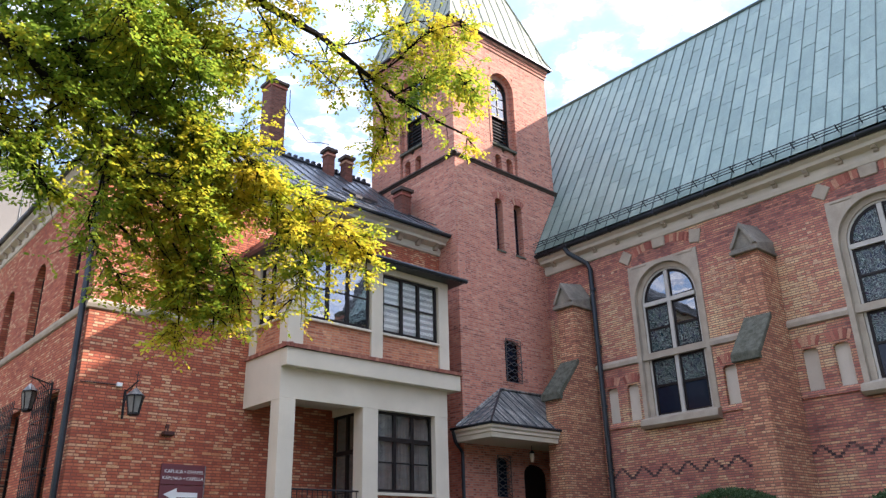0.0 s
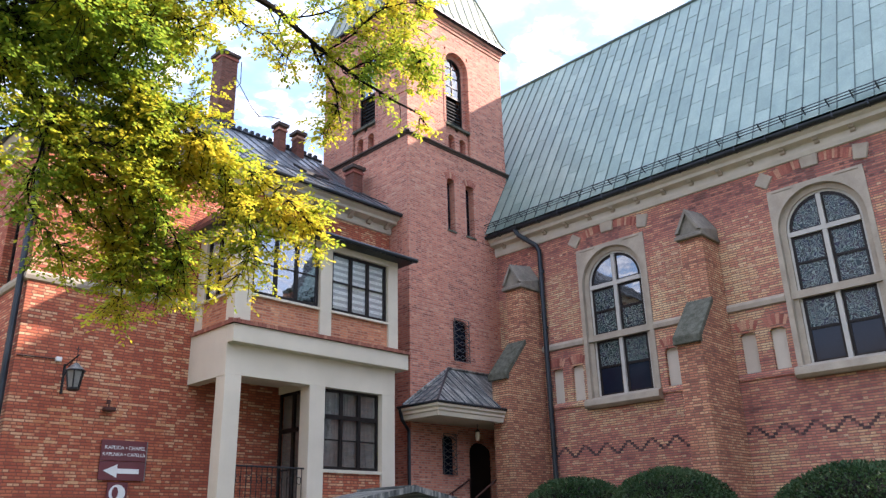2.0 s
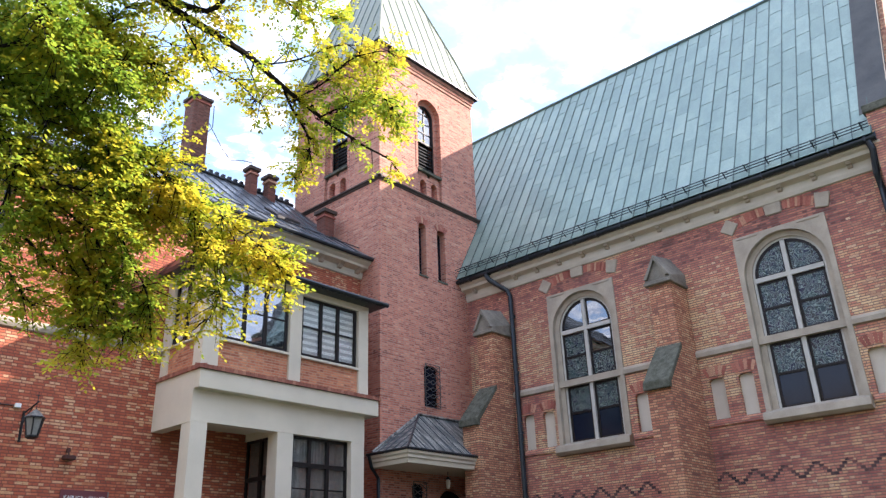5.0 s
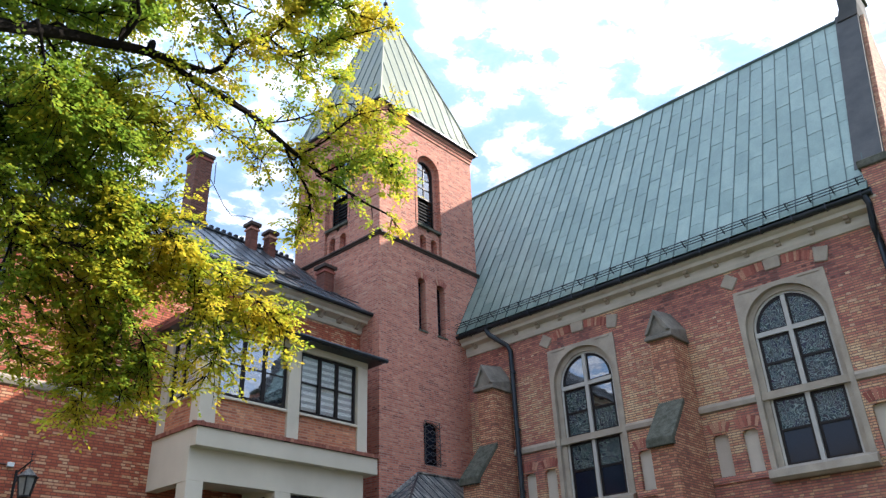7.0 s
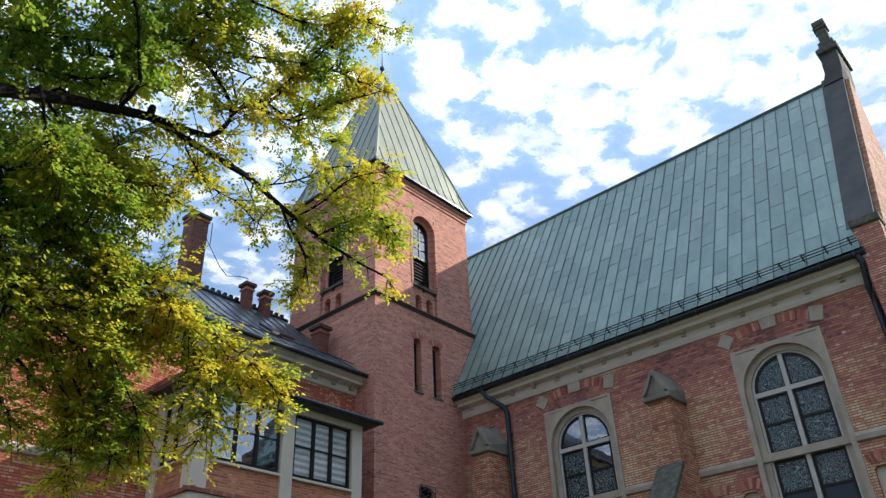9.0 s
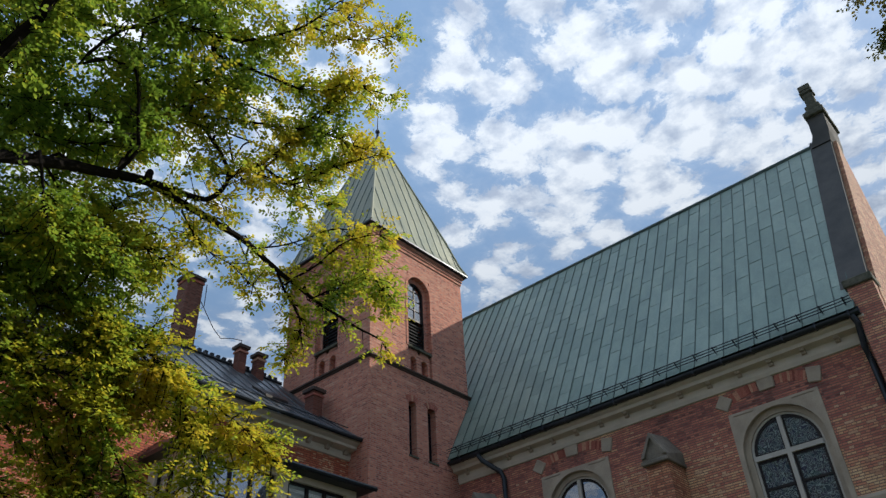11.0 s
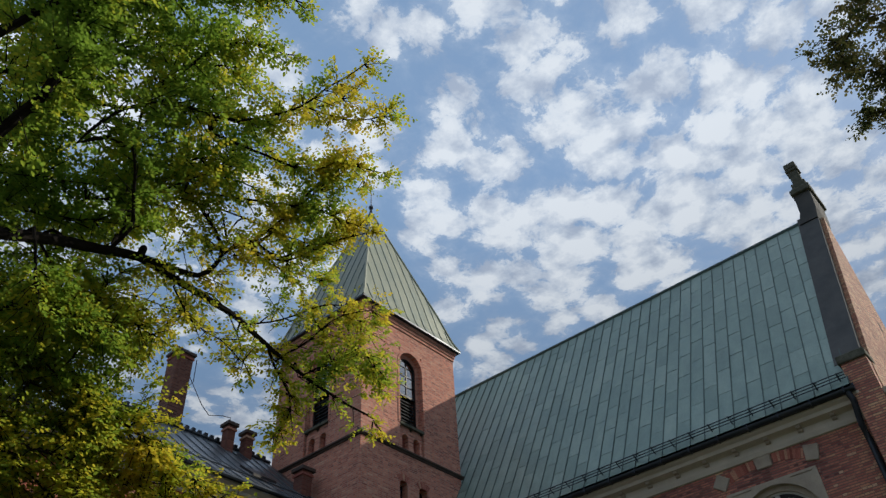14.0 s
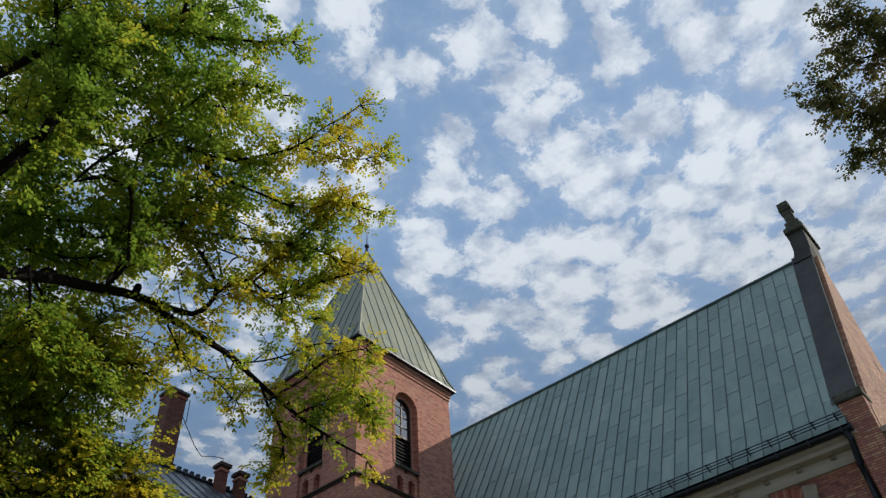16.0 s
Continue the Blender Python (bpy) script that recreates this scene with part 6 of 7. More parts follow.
limb(LIMBS_A, [(1.84, 4.91, 5.95), (1.88, 4.75, 6.06), (1.83, 4.64, 6.16), (1.70, 4.48, 6.33), (1.56, 4.34, 6.47)], 0.31, 0.43, 0.024, 0.01)
limb(LIMBS_A, [(1.28, 4.84, 5.60), (1.39, 4.96, 5.46), (1.49, 5.06, 5.36), (1.61, 5.12, 5.28)], 0.31, 0.99, 0.018, 0.005)
limb(LIMBS_A, [(3.77, 5.32, 6.08), (3.93, 5.37, 5.93), (4.14, 5.39, 5.74), (4.22, 5.52, 5.53), (4.19, 5.66, 5.41)], 0.20, 1.16, 0.016, 0.004)
limb(LIMBS_A, [(0.24, 5.38, 4.95), (0.59, 5.44, 5.09), (0.91, 5.50, 5.21), (1.24, 5.59, 5.26), (1.57, 5.67, 5.29), (1.85, 5.76, 5.30), (2.16, 5.85, 5.29)], 0.34, 0.94, 0.042, 0.01)
limb(LIMBS_A, [(0.55, 5.41, 5.06), (0.81, 5.46, 5.08), (1.10, 5.57, 4.99), (1.30, 5.69, 4.89), (1.53, 5.77, 4.84), (1.77, 5.89, 4.68), (1.96, 6.01, 4.50), (2.20, 6.12, 4.30)], 0.34, 1.18, 0.04, 0.01)
limb(LIMBS_A, [(2.08, 5.66, 5.25), (2.38, 5.72, 5.06), (2.47, 5.90, 4.78), (2.58, 6.04, 4.54), (2.63, 6.20, 4.28)], 0.30, 1.06, 0.014, 0.005)
limb(LIMBS_A, [(2.02, 6.17, 4.58), (2.47, 6.05, 4.62), (2.93, 5.89, 4.65), (3.41, 5.78, 4.46), (3.83, 5.66, 4.30)], 0.34, 1.18, 0.016, 0.004)
limb(LIMBS_A, [(1.61, 6.01, 4.90), (1.97, 5.97, 4.86), (2.36, 5.85, 4.89), (2.77, 5.72, 4.87)], 0.36, 1.18, 0.014, 0.004)
limb(LIMBS_A, [(1.81, 5.97, 4.65), (1.86, 6.13, 4.36), (2.09, 6.18, 4.14), (2.44, 6.15, 3.96), (2.89, 6.00, 3.91)], 0.34, 1.18, 0.012, 0.004)
limb(LIMBS_A, [(0.77, 5.74, 4.84), (1.02, 5.79, 4.77), (1.22, 5.86, 4.64), (1.25, 6.00, 4.42)], 0.34, 1.06, 0.014, 0.004)
limb(LIMBS_A, [(0.32, 4.53, 6.61), (0.38, 4.39, 6.82), (0.49, 4.21, 7.04), (0.59, 4.07, 7.22), (0.77, 3.90, 7.40), (0.98, 3.74, 7.55), (1.25, 3.61, 7.66), (1.48, 3.54, 7.73), (1.75, 3.36, 7.83), (2.07, 3.14, 7.93)], 0.20, 0.65, 0.045, 0.006)
limb(LIMBS_A, [(0.56, 4.03, 7.13), (0.44, 3.90, 7.23), (0.30, 3.73, 7.36)], 0.45, 1.23, 0.024, 0.012)
limb(LIMBS_A, [(1.24, 3.55, 7.58), (1.18, 3.45, 7.69), (1.12, 3.27, 7.84), (1.23, 3.03, 7.98)], 0.20, 0.72, 0.02, 0.008)
limb(LIMBS_A, [(0.63, 4.68, 5.85), (0.73, 4.39, 6.19), (0.80, 4.27, 6.33), (0.80, 4.16, 6.48), (0.78, 4.07, 6.59), (0.74, 3.93, 6.76), (0.72, 3.76, 6.93)], 0.41, 1.11, 0.06, 0.02)
limb(LIMBS_A, [(2.03, 4.24, 7.26), (2.30, 4.18, 7.33), (2.52, 4.04, 7.47), (2.75, 3.80, 7.65), (2.91, 3.51, 7.88), (3.04, 3.26, 8.08)], 0.20, 0.72, 0.022, 0.004)
limb(LIMBS_A, [(2.79, 3.86, 7.72), (3.18, 3.71, 7.75), (3.42, 3.56, 7.84), (3.58, 3.40, 7.97)], 0.20, 0.72, 0.01, 0.003)
limb(LIMBS_A, [(2.17, 4.32, 7.14), (2.42, 4.31, 7.24), (2.72, 4.29, 7.30), (3.17, 4.17, 7.34), (3.45, 3.98, 7.51), (3.85, 3.80, 7.57)], 0.20, 0.72, 0.02, 0.004)
limb(LIMBS_A, [(2.22, 4.67, 6.69), (2.55, 4.62, 6.82), (3.03, 4.45, 6.96), (3.46, 4.30, 7.08), (3.91, 4.20, 7.11)], 0.20, 0.72, 0.016, 0.004)
limb(LIMBS_A, [(2.78, 4.80, 6.41), (2.98, 4.73, 6.60), (3.17, 4.53, 6.89), (3.37, 4.21, 7.24), (3.47, 3.93, 7.58)], 0.20, 0.65, 0.016, 0.004)
limb(LIMBS_A, [(2.97, 4.71, 6.55), (3.40, 4.68, 6.61), (3.70, 4.46, 6.90), (4.04, 4.24, 7.13)], 0.20, 0.65, 0.012, 0.004)
limb(LIMBS_A, [(3.85, 5.28, 5.95), (4.08, 5.07, 6.22), (4.30, 4.83, 6.50), (4.56, 4.68, 6.63)], 0.27, 0.72, 0.012, 0.004)
limb(LIMBS_A, [(4.08, 5.20, 5.83), (4.34, 5.01, 6.05), (4.64, 4.83, 6.17), (4.90, 4.92, 6.05)], 0.25, 1.08, 0.01, 0.004)
limb(LIMBS_A, [(1.90, 4.98, 6.06), (1.87, 4.84, 6.34), (1.73, 4.67, 6.67), (1.58, 4.44, 7.02), (1.59, 4.15, 7.34)], 0.41, 0.72, 0.02, 0.006)
limb(LIMBS_A, [(1.32, 5.30, 5.22), (1.51, 5.27, 5.36), (1.79, 5.25, 5.45), (2.12, 5.28, 5.41)], 0.36, 1.15, 0.018, 0.005)
limb(LIMBS_A, [(1.62, 4.15, 7.20), (1.73, 3.89, 7.48), (1.95, 3.66, 7.68), (2.30, 3.54, 7.75)], 0.20, 0.72, 0.016, 0.004)
limb(LIMBS_A, [(1.20, 4.57, 6.43), (1.34, 4.37, 6.75), (1.60, 4.21, 6.99), (1.97, 4.12, 7.11)], 0.41, 0.79, 0.02, 0.005)
limb(LIMBS_A, [(1.58, 5.04, 6.42), (1.94, 4.91, 6.58), (2.23, 4.65, 6.84), (2.46, 4.43, 7.07)], 0.38, 0.72, 0.016, 0.005)
limb(LIMBS_A, [(1.39, 5.24, 5.96), (1.70, 5.36, 5.80), (2.12, 5.35, 5.73), (2.55, 5.31, 5.64)], 0.31, 0.94, 0.016, 0.004)
limb(LIMBS_A, [(2.52, 5.05, 5.98), (2.83, 5.19, 5.85), (3.15, 5.21, 5.83), (3.46, 5.26, 5.76)], 0.23, 0.58, 0.012, 0.004)
limb(LIMBS_A, [(3.63, 5.57, 6.40), (4.04, 5.29, 6.62), (4.41, 5.00, 6.81), (4.82, 5.02, 6.66)], 0.39, 0.55)
limb(LIMBS_A, [(4.51, 5.60, 6.13), (4.74, 5.33, 6.40), (5.16, 5.23, 6.25)], 0.31, 0.75)
limb(LIMBS_A, [(2.97, 5.50, 6.43), (2.82, 5.81, 6.04), (2.65, 6.11, 5.60), (2.62, 6.31, 5.16)], 0.31, 0.40)
limb(LIMBS_A, [(3.36, 5.48, 6.36), (3.60, 5.55, 6.10), (3.62, 5.65, 5.96)], 0.22, 0.40)
limb(LIMBS_A, [(0.38, 5.61, 6.10), (0.79, 5.39, 6.46), (0.99, 4.88, 7.07), (0.92, 4.59, 7.46), (0.85, 4.08, 7.96)], 0.55, 1.11)
limb(LIMBS_A, [(1.00, 4.95, 7.15), (1.63, 4.75, 7.41), (1.88, 4.44, 7.81), (2.56, 4.47, 7.77), (3.07, 3.99, 8.10), (3.33, 3.76, 8.33)], 0.20, 0.50)
limb(LIMBS_A, [(1.89, 4.47, 7.84), (1.93, 4.10, 8.26), (2.17, 3.93, 8.46)], 0.20, 0.60)
limb(LIMBS_A, [(0.15, 4.91, 7.00), (0.56, 4.56, 7.43), (0.87, 4.23, 7.79), (1.36, 3.87, 8.09), (1.40, 3.52, 8.42)], 0.55, 1.03)
limb(LIMBS_A, [(2.58, 4.50, 7.82), (3.14, 4.54, 7.71), (3.55, 4.23, 7.89), (3.95, 4.21, 7.84)], 0.20, 0.50)
limb(LIMBS_A, [(2.79, 5.04, 7.15), (3.37, 4.91, 7.14), (3.86, 4.78, 7.14), (4.04, 4.63, 7.33)], 0.20, 0.50)
limb(LIMBS_A, [(0.51, 5.28, 6.47), (1.21, 5.28, 6.57), (1.77, 5.10, 6.81), (2.12, 4.85, 7.12), (2.51, 4.58, 7.39)], 0.57, 0.94)
limb(LIMBS_A, [(0.30, 5.02, 6.75), (0.88, 4.69, 7.26), (1.36, 4.35, 7.69), (2.08, 4.13, 7.88)], 0.60, 0.87)
limb(LIMBS_A, [(0.78, 5.73, 6.05), (1.29, 5.50, 6.38), (1.80, 5.37, 6.52), (1.96, 5.15, 6.84)], 0.46, 1.03)
limb(LIMBS_A, [(0.96, 5.92, 5.58), (1.64, 5.80, 5.78), (2.15, 5.75, 5.85), (2.53, 5.76, 5.87)], 0.39, 0.94)
limb(LIMBS_A, [(1.17, 5.96, 5.07), (1.75, 5.84, 5.24), (2.14, 5.85, 5.20), (2.46, 5.92, 5.10)], 0.39, 1.06)
limb(LIMBS_A, [(1.42, 6.07, 4.56), (1.89, 5.97, 4.74), (2.29, 5.95, 4.73), (2.71, 5.94, 4.63)], 0.39, 1.06)
limb(LIMBS_A, [(0.69, 6.00, 6.85), (1.55, 6.05, 6.81), (2.12, 5.92, 6.96), (2.62, 5.63, 7.26)], 0.41, 0.51)
limb(LIMBS_A, [(1.11, 6.36, 6.16), (1.78, 6.22, 6.36), (2.35, 6.10, 6.49), (3.02, 5.97, 6.51)], 0.39, 0.43)
limb(LIMBS_A, [(1.48, 5.34, 7.37), (2.17, 5.38, 7.33), (2.73, 5.55, 7.13)], 0.39, 0.30)
limb(LIMBS_A, [(1.76, 6.29, 5.87), (2.37, 6.25, 5.91), (2.88, 6.17, 5.99)], 0.35, 0.43)
limb(LIMBS_A, [(2.27, 5.20, 7.52), (2.92, 4.98, 7.61), (3.62, 4.90, 7.48), (3.80, 4.76, 7.67)], 0.39, 0.45)
limb(LIMBS_A, [(3.07, 5.26, 7.09), (3.63, 5.21, 7.02), (4.14, 5.08, 7.02)], 0.33, 0.55)
limb(LIMBS_A, [(-0.03, 5.46, 5.30), (0.76, 5.59, 5.22), (1.20, 5.62, 5.24), (1.60, 5.65, 5.23), (2.03, 5.66, 5.19), (2.46, 5.70, 5.05), (2.88, 5.73, 4.87)], 0.46, 0.98)
limb(LIMBS_A, [(0.54, 5.52, 5.17), (0.85, 5.59, 5.12), (1.35, 5.68, 4.93), (1.71, 5.77, 4.70), (1.98, 5.89, 4.43), (2.25, 6.00, 4.13), (2.49, 6.12, 3.72), (2.61, 6.25, 3.37)], 0.25, 1.16)
limb(LIMBS_A, [(1.92, 5.80, 4.58), (2.33, 5.74, 4.53), (2.66, 5.82, 4.18), (2.93, 5.89, 3.85), (2.92, 6.03, 3.63)], 0.40, 1.16)
limb(LIMBS_A, [(2.43, 5.62, 5.00), (2.90, 5.57, 4.81), (3.20, 5.64, 4.48), (3.49, 5.70, 4.14), (3.50, 5.89, 3.81)], 0.37, 1.20)
limb(LIMBS_A, [(2.84, 5.65, 4.82), (3.32, 5.57, 4.66), (3.71, 5.51, 4.47), (4.02, 5.48, 4.25)], 0.31, 1.10)
limb(LIMBS_A, [(1.69, 5.71, 4.67), (1.72, 5.90, 4.35), (1.76, 6.07, 4.03), (2.11, 6.12, 3.69)], 0.28, 1.06)
limb(LIMBS_A, [(1.32, 5.58, 4.87), (1.13, 5.75, 4.63), (1.20, 5.85, 4.41), (1.33, 5.89, 4.27)], 0.28, 0.89)
limb(LIMBS_A, [(0.42, 5.64, 4.80), (0.82, 5.74, 4.65), (1.06, 5.84, 4.50)], 0.41, 1.06)
limb(LIMBS_A, [(2.03, 5.66, 5.19), (2.11, 5.48, 5.53), (2.04, 5.40, 5.79), (2.11, 5.26, 6.04)], 0.35, 0.72)
limb(LIMBS_A, [(0.33, 5.61, 5.61), (0.94, 5.64, 5.60), (1.38, 5.66, 5.57), (1.82, 5.62, 5.59), (2.12, 5.54, 5.68)], 0.46, 1.11)
limb(LIMBS_A, [(0.85, 5.81, 5.03), (1.19, 5.77, 5.06), (1.50, 5.63, 5.23), (1.83, 5.70, 5.03)], 0.39, 1.11)
limb(LIMBS_A, [(2.00, 5.84, 4.46), (2.41, 5.85, 4.23), (2.59, 5.95, 3.95)], 0.39, 1.16)
limb(LIMBS_A, [(2.33, 5.97, 4.15), (2.64, 6.01, 3.72), (2.81, 6.00, 3.55)], 0.31, 0.98)
limb(LIMBS_B, [(5.48, -2.63, 8.24), (6.15, -1.64, 8.18), (6.34, -1.03, 8.33), (6.42, -0.68, 8.50), (6.57, -0.37, 8.59)], 0.40, 1.00)
limb(LIMBS_B, [(6.05, -1.62, 8.07), (6.64, -0.85, 7.86), (6.71, -0.52, 8.06), (6.68, -0.29, 8.35)], 0.34, 1.00)
limb(LIMBS_B, [(6.66, -0.85, 7.88), (6.95, -0.48, 7.76), (7.02, -0.29, 7.85)], 0.25, 0.90)
limb(LIMBS_B, [(6.34, -1.03, 8.33), (6.08, -0.89, 8.71), (6.02, -0.76, 8.91)], 0.38, 1.00)


def smooth_line(pts, step=0.12):
    """A Catmull-Rom line through the points, in even steps."""
    q = [pts[0] * 2 - pts[1], *pts, pts[-1] * 2 - pts[-2]]
    out = []
    for i in range(1, len(q) - 2):
        a, b, c, d = q[i - 1:i + 3]
        n = max(2, int((c - b).length / step))
        for k in range(n):
            t = k / n
            out.append(0.5 * (2 * b + (c - a) * t + (2 * a - 5 * b + 4 * c - d) * t * t + (3 * b - a - 3 * c + d) * t ** 3))
    return out + [pts[-1]]


def leaf_mesh(name, base, along, flat, size, material, parent, label=""):
    """Many small folded, rounded leaves in one mesh."""
    n = len(base)
    side = np.cross(flat, along)
    side /= np.linalg.norm(side, axis=1)[:, None] + 1e-9
    shape = np.array(((0.0, 0.0, 0.0), (0.26, 0.24, 0.05), (0.66, 0.29, 0.04), (1.0, 0.0, -0.08), (0.66, -0.29, 0.04), (0.26, -0.24, 0.05)))
    co = base[:, None, :] + size[:, None, None] * (along[:, None, :] * shape[None, :, :1] + side[:, None, :] * shape[None, :, 1:2] + flat[:, None, :] * shape[None, :, 2:])
    me = bpy.data.meshes.new(name)
    me.vertices.add(n * 6)
    me.vertices.foreach_set("co", co.astype(np.float32).ravel())
    quad = (np.arange(n)[:, None] * 6 + np.array((0, 1, 2, 3, 0, 3, 4, 5))[None, :]).ravel()
    me.loops.add(n * 8)
    me.loops.foreach_set("vertex_index", quad.astype(np.int32))
    me.polygons.add(n * 2)
    me.polygons.foreach_set("loop_start", np.arange(0, n * 8, 4, dtype=np.int32))
    me.update(calc_edges=True)
    me.materials.append(material)
    ob = new(name, me)
    ob.parent = parent
    if label:
        ob["label"] = label
    return ob


def unit(a):
    return a / (np.linalg.norm(a, axis=-1, keepdims=True) + 1e-9)


def tree(name, label, trunk, limbs, leaf, seed, leaf_size, per_metre):
    rng = random.Random(seed)
    rnd = np.random.RandomState(seed)
    t = thing(name, label, "tree")
    bm = bmesh.new()
    tp = smooth_line([Vector(p) for p in trunk], 0.3)
    tube(bm, tp, [0.26 - 0.16 * i / len(tp) for i in range(len(tp))], 12)
    part("trunk", bm, M_SHADED_BARK, t, "dark furrowed trunk")
    twigs = bmesh.new()
    at, way = [], []
    coarse = [smooth_line(q[0], 0.3) for q in limbs]
    for num, (pts, spread, density, thick, thin) in enumerate(limbs):
        line = smooth_line(pts)
        n = len(line)
        # a limb that starts in the open grows out of the nearest trunk point or limb
        start = line[0]
        others = [p for k, q in enumerate(coarse) if k != num for p in q] + tp
        near = min(others, key=lambda p: (p - start).length)
        root = [] if (near - start).length < 0.12 else smooth_line([near, near.lerp(start, 0.5) + Vector((0, 0, 0.1)), start], 0.2)[:-1]
        r0 = thick or 0.006 + 0.004 * min(3.2, n * 0.12)
        full = root + line
        wob = [p + Vector((noise.noise(p * 3), noise.noise(p * 3 + Vector((9, 0, 0))), noise.noise(p * 3 + Vector((0, 9, 0))))) * 0.03 for p in full]
        bm = bmesh.new()
        tube(bm, wob, [r0 + (thin - r0) * (i / len(wob)) ** 0.9 for i in range(len(wob))], 8)
        part("branch", bm, M_SHADED_BARK, t)
        length = n * 0.12
        # side shoots carry short twigs, and the twigs carry the leaves
        for _ in range(max(3, int(length * per_metre * density))):
            f = 0.06 + 0.94 * rng.random() ** 0.75
            k0 = min(n - 1, int(f * n))
            o = line[k0]
            ahead = (line[min(n - 1, k0 + 1)] - line[max(0, k0 - 1)]).normalized()
            d = (ahead * 0.75 + rand_dir(rng) * 1.0).normalized()
            ln = spread * rng.uniform(0.4, 1.4) * (1.0 - 0.2 * f)
            bend = rand_dir(rng) * 0.2 * ln + Vector((0, 0, -0.1 * ln))
            shoot = [o + d * (ln * j / 4) + bend * (j / 4) ** 2 for j in range(5)]
            tube(twigs, shoot, [0.006, 0.005, 0.004, 0.003, 0.0015], 3)
            for _ in range(max(3, int(ln / 0.052))):
                j = 4 * (0.2 + 0.8 * rng.random())
                i0 = min(3, int(j))
                q = shoot[i0].lerp(shoot[i0 + 1], j - i0)
                e = (d * 0.7 + rand_dir(rng)).normalized()
                e.z *= 0.5
                at.append(tuple(q))
                way.append(tuple(e))
    part("twig_mass", twigs, M_SHADED_BARK, t)
    # every twig bears a flat spray of alternate leaves
    at, way = np.array(at), unit(np.array(way))
    m, per = len(at), 7
    tl = rnd.uniform(0.07, 0.19, m)
    flat = unit(np.array((0.0, 0.0, 1.0)) + rnd.normal(0, 0.28, (m, 3)))
    out = unit(np.cross(flat, way))
    base, along, up = [], [], []
    for k in range(per):
        sgn = 1 if k % 2 else -1
        base.append(at + way * (tl * (k + 0.6) / per)[:, None])
        along.append(unit(way * rnd.uniform(0.3, 0.8, m)[:, None] + out * sgn * (0.9 if k < per - 1 else 0.15) + rnd.normal(0, 0.16, (m, 3)) + np.array((0, 0, -0.12))))
        up.append(unit(flat + rnd.normal(0, 0.22, (m, 3))))
    base, along, up = np.concatenate(base), np.concatenate(along), np.concatenate(up)
    size = leaf_size * rnd.uniform(0.6, 1.2, len(base))
    tagged(leaf_mesh("crown", base, along, up, size, leaf, t, "loose crown of small leaves"), kind="stuff")
    return t


tree("yellowing_tree", "broad-leaved tree with green leaves turning yellow", [(-0.9, 7.0, 0.0), (-0.8, 6.9, 1.6), (-0.55, 6.7, 3.2), (-0.3, 6.5, 4.6), (-0.1, 6.3, 5.8), (0.2, 5.9, 7.4), (0.3, 5.6, 8.6)], LIMBS_A, M_LEAF, 5, 0.043, 52)
tree("dull_green_tree", "tree with dull green leaves reaching over the yard", [(4.4, -4.6, 0.0), (4.5, -4.4, 2.5), (4.7, -4.0, 5.0), (5.0, -3.4, 7.2), (5.4, -2.7, 8.3)], LIMBS_B, M_LEAF_DARK, 9, 0.045, 56)


# ---- neighbouring building ----
def far_building():
    b = thing("neighbour_building", "tall pale rendered building behind the parish house", "building")
    F = on_y(52)
    box_part("wall", F, (-6, 13.5, 0, 26.0, -10, 0), M_PALE, b)
    for i in range(9):
        box_part("wall_joint", F, (-5 + i * 2.2, -4.9 + i * 2.2, 0, 26.0, 0.0, 0.04), M_ZINC, b)


far_building()
# unseen plain walls added behind the viewer; they block low sky light
bm = bmesh.new()
box(bm, on_y(-12.5), -14.9, 16, -0.3, 10.5, 0.0, 0.6)
tagged(part("wall_south", bm, M_PALE), "plain unseen wall added to block low sky light", "wall", kind="structure")
bm = bmesh.new()
box(bm, on_x(-15.0), -12.4, 46, -0.3, 13.0, 0.0, 0.6)
tagged(part("wall_west", bm, M_PALE), "plain unseen wall added to block low sky light", "wall", kind="structure")


# ---- proud buff bricks in the parish house wall ----
M_PALEBRICK = single_brick_mat("pale_brick", [(0.0, (0.46, 0.155, 0.075)), (0.5, (0.55, 0.25, 0.12)), (1.0, (0.62, 0.38, 0.21))])


def scattered_bricks():
    wall = next(o for o in house.children if o.name.startswith("wall"))
    rng = random.Random(21)
    long_mesh = short_mesh = None
    made, row = 0, 38
    while made < 300 and row < 102:
        x = 5.75 + rng.random() * 0.6
        while x < 9.4:
            if rng.random() < 0.2:
                for _ in range(rng.choice((1, 1, 1, 2))):
                    w = 0.25 if row % 2 == 0 else 0.125
                    if x + w > 9.45 or made >= 300 or (7.3 < x < 8.8 and row * 0.07 < 3.9):
                        break
                    data = long_mesh if w > 0.2 else short_mesh
                    if data is None:
                        bm = bmesh.new()
                        box(bm, lambda u, v, d: (u, -d, v), 0.006, w - 0.006, 0.005, 0.065, -0.03, 0.005)
                        ob = part("brick", bm, M_PALEBRICK, wall)
                        if w > 0.2:
                            long_mesh = ob.data
                        else:
                            short_mesh = ob.data
                    else:
                        ob = new("brick", data)
                        ob.parent = wall
                    ob.location = (x, YB, row * 0.07)
                    made += 1
                    x += w
            x += rng.uniform(0.2, 0.7)
        row += 1


scattered_bricks()


# ---- proud buff bricks in the nave wall, in runs, thickest between the two string courses ----
M_BUFFRUN = single_brick_mat("buff_run_brick", [(0.0, (0.42, 0.20, 0.14)), (0.45, (0.52, 0.30, 0.19)), (1.0, (0.64, 0.42, 0.27))])


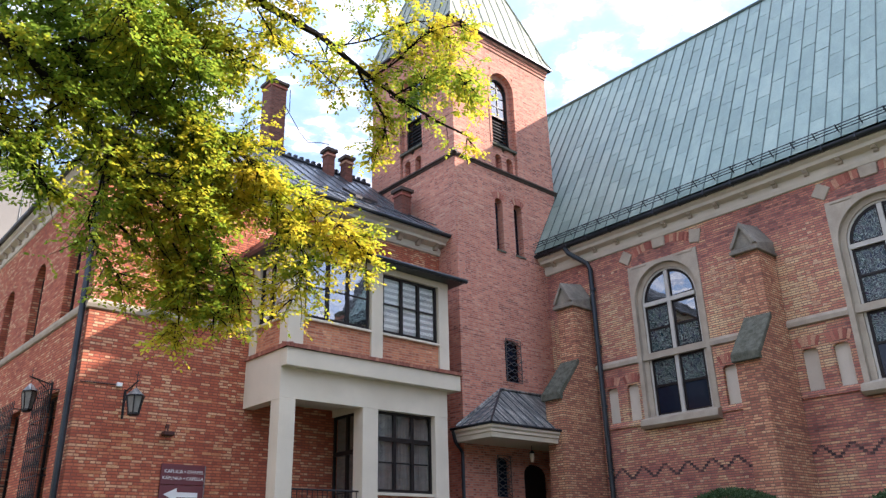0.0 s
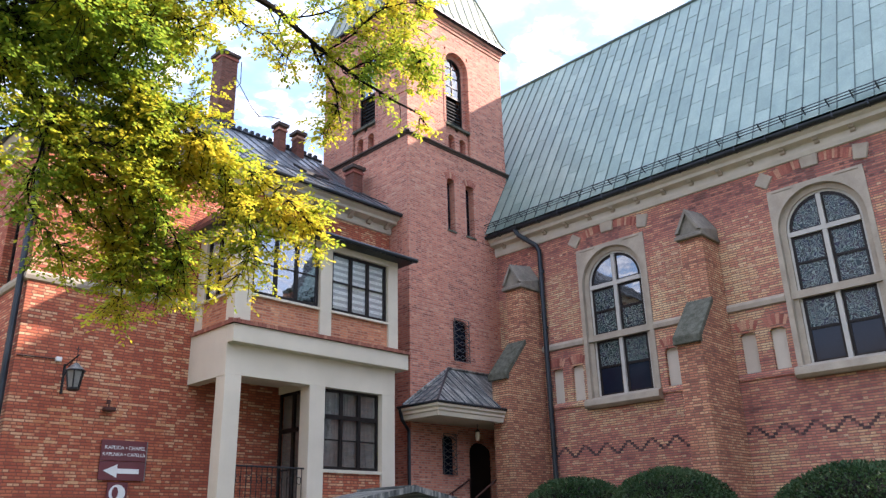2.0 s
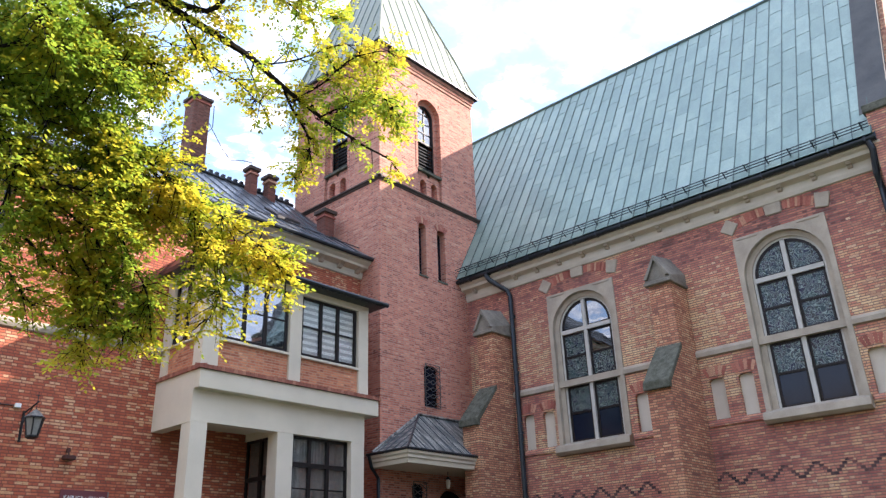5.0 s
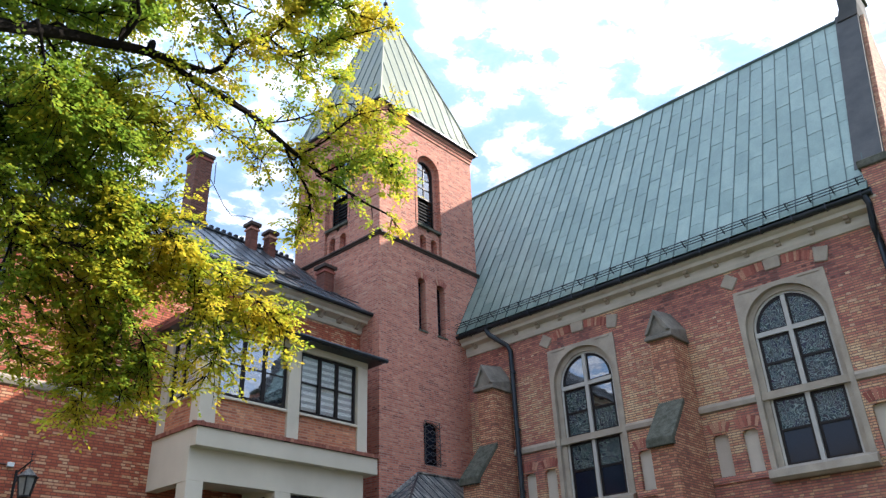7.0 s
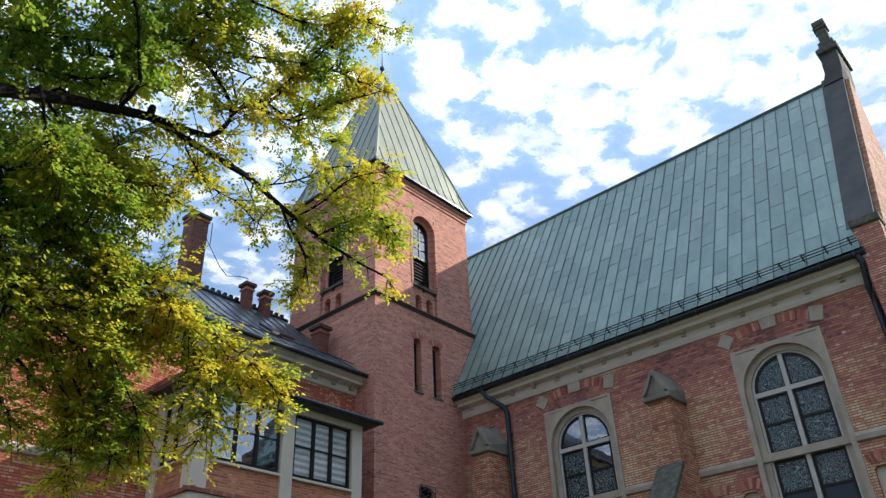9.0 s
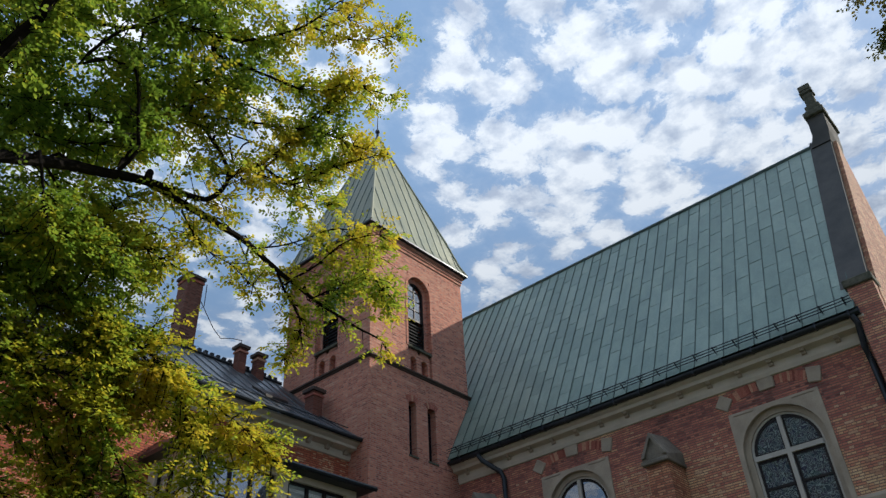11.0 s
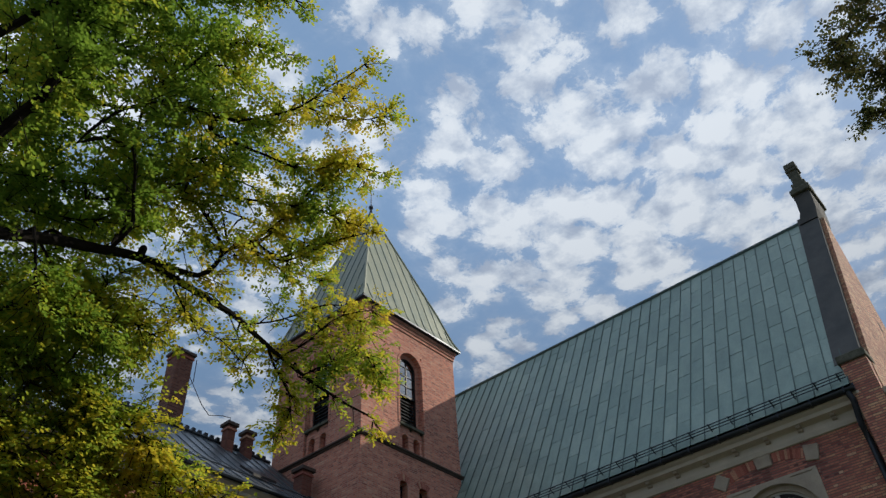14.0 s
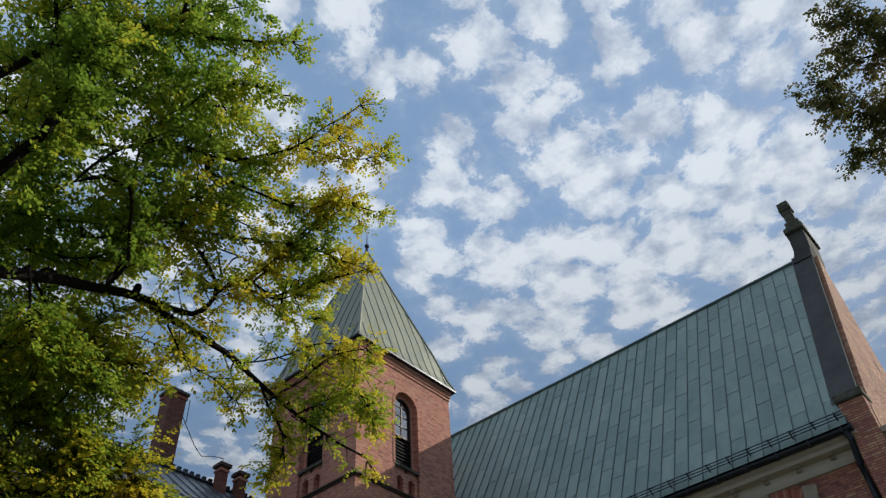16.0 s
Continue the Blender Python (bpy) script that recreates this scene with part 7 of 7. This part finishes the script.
def island_brick_mat(name, stops):
    m, nt, b = mat(name)
    isl = nd(nt, "ShaderNodeNewGeometry").outputs["Random Per Island"]
    n = noise_tex(nt, pos(nt), 24.0, 4, 0.6)
    nt.links.new(mixc(nt, 1.0, ramp(nt, isl, stops), ramp(nt, n, [(0.25, g3(0.75)), (0.75, g3(1.2))]), "MULTIPLY"), b.inputs["Base Color"])
    b.inputs["Roughness"].default_value = 0.88
    b.inputs["Specular IOR Level"].default_value = 0.25
    bump(nt, b, n, 0.4, 0.006)
    return m


M_BUFFREST = island_brick_mat("buff_rest_brick", [(0.0, (0.42, 0.20, 0.14)), (0.45, (0.52, 0.30, 0.19)), (1.0, (0.64, 0.42, 0.27))])


def buff_runs():
    rng = random.Random(77)
    shut = [(c - 1.45, c + 1.45, 5.0, 11.4) for c in WINDOWS] + [(c - 0.36, c + 0.36, 0.0, 9.95) for c in (15.9, 9.34)]
    shut += [(13.9, 15.35, 5.2, 7.5), (9.7, 11.4, 5.2, 7.5), (7.4, 9.0, 5.2, 7.5), (3.3, 4.75, 5.2, 7.5), (15.15, 15.45, 0.0, 12.0)]
    shared, rest, made = {}, bmesh.new(), 0
    for row in range(32, 157):
        z = row * 0.07
        w = 0.125 if row % 2 else 0.25
        k = int(3.2 / w)
        while k * w < 17.0:
            y = (k - 0.25) * w if row % 2 else k * w
            field = noise.noise(Vector((y * 0.45, z * 0.6, 3.0))) + 0.6 * noise.noise(Vector((y * 1.6, row * 1.7, 8.0)))
            thick = 0.42 if 7.4 < z < 9.6 else 0.20 if z < 10.0 else 0.04
            if rng.random() < thick * (0.55 + 1.3 * field) and not any(a - w < y < b and lo - 0.07 < z < hi for a, b, lo, hi in shut) and not (3.6 < z < 4.15):
                lift = rng.uniform(0.003, 0.007)
                if made < 280 and 7.0 < y < 12.0 and 7.4 < z < 9.6:
                    # the runs round the middle buttress, brick by brick
                    if w not in shared:
                        bm = bmesh.new()
                        box(bm, lambda u, v, d: (-d, u, v), 0.007, w - 0.007, 0.006, 0.064, -0.03, 0.005)
                        ob = part("brick", bm, M_BUFFRUN, nave_wall)
                        shared[w] = ob.data
                    else:
                        ob = new("brick", shared[w])
                        ob.parent = nave_wall
                    ob.location = (XN, y, z)
                    made += 1
                else:
                    box(rest, NAVE_W, y + 0.007, y + w - 0.007, z + 0.006, z + 0.064, -0.03, lift)
            k += 1
    tagged(part("buff_bricks", rest, M_BUFFREST, nave_wall), kind="stuff")


buff_runs()
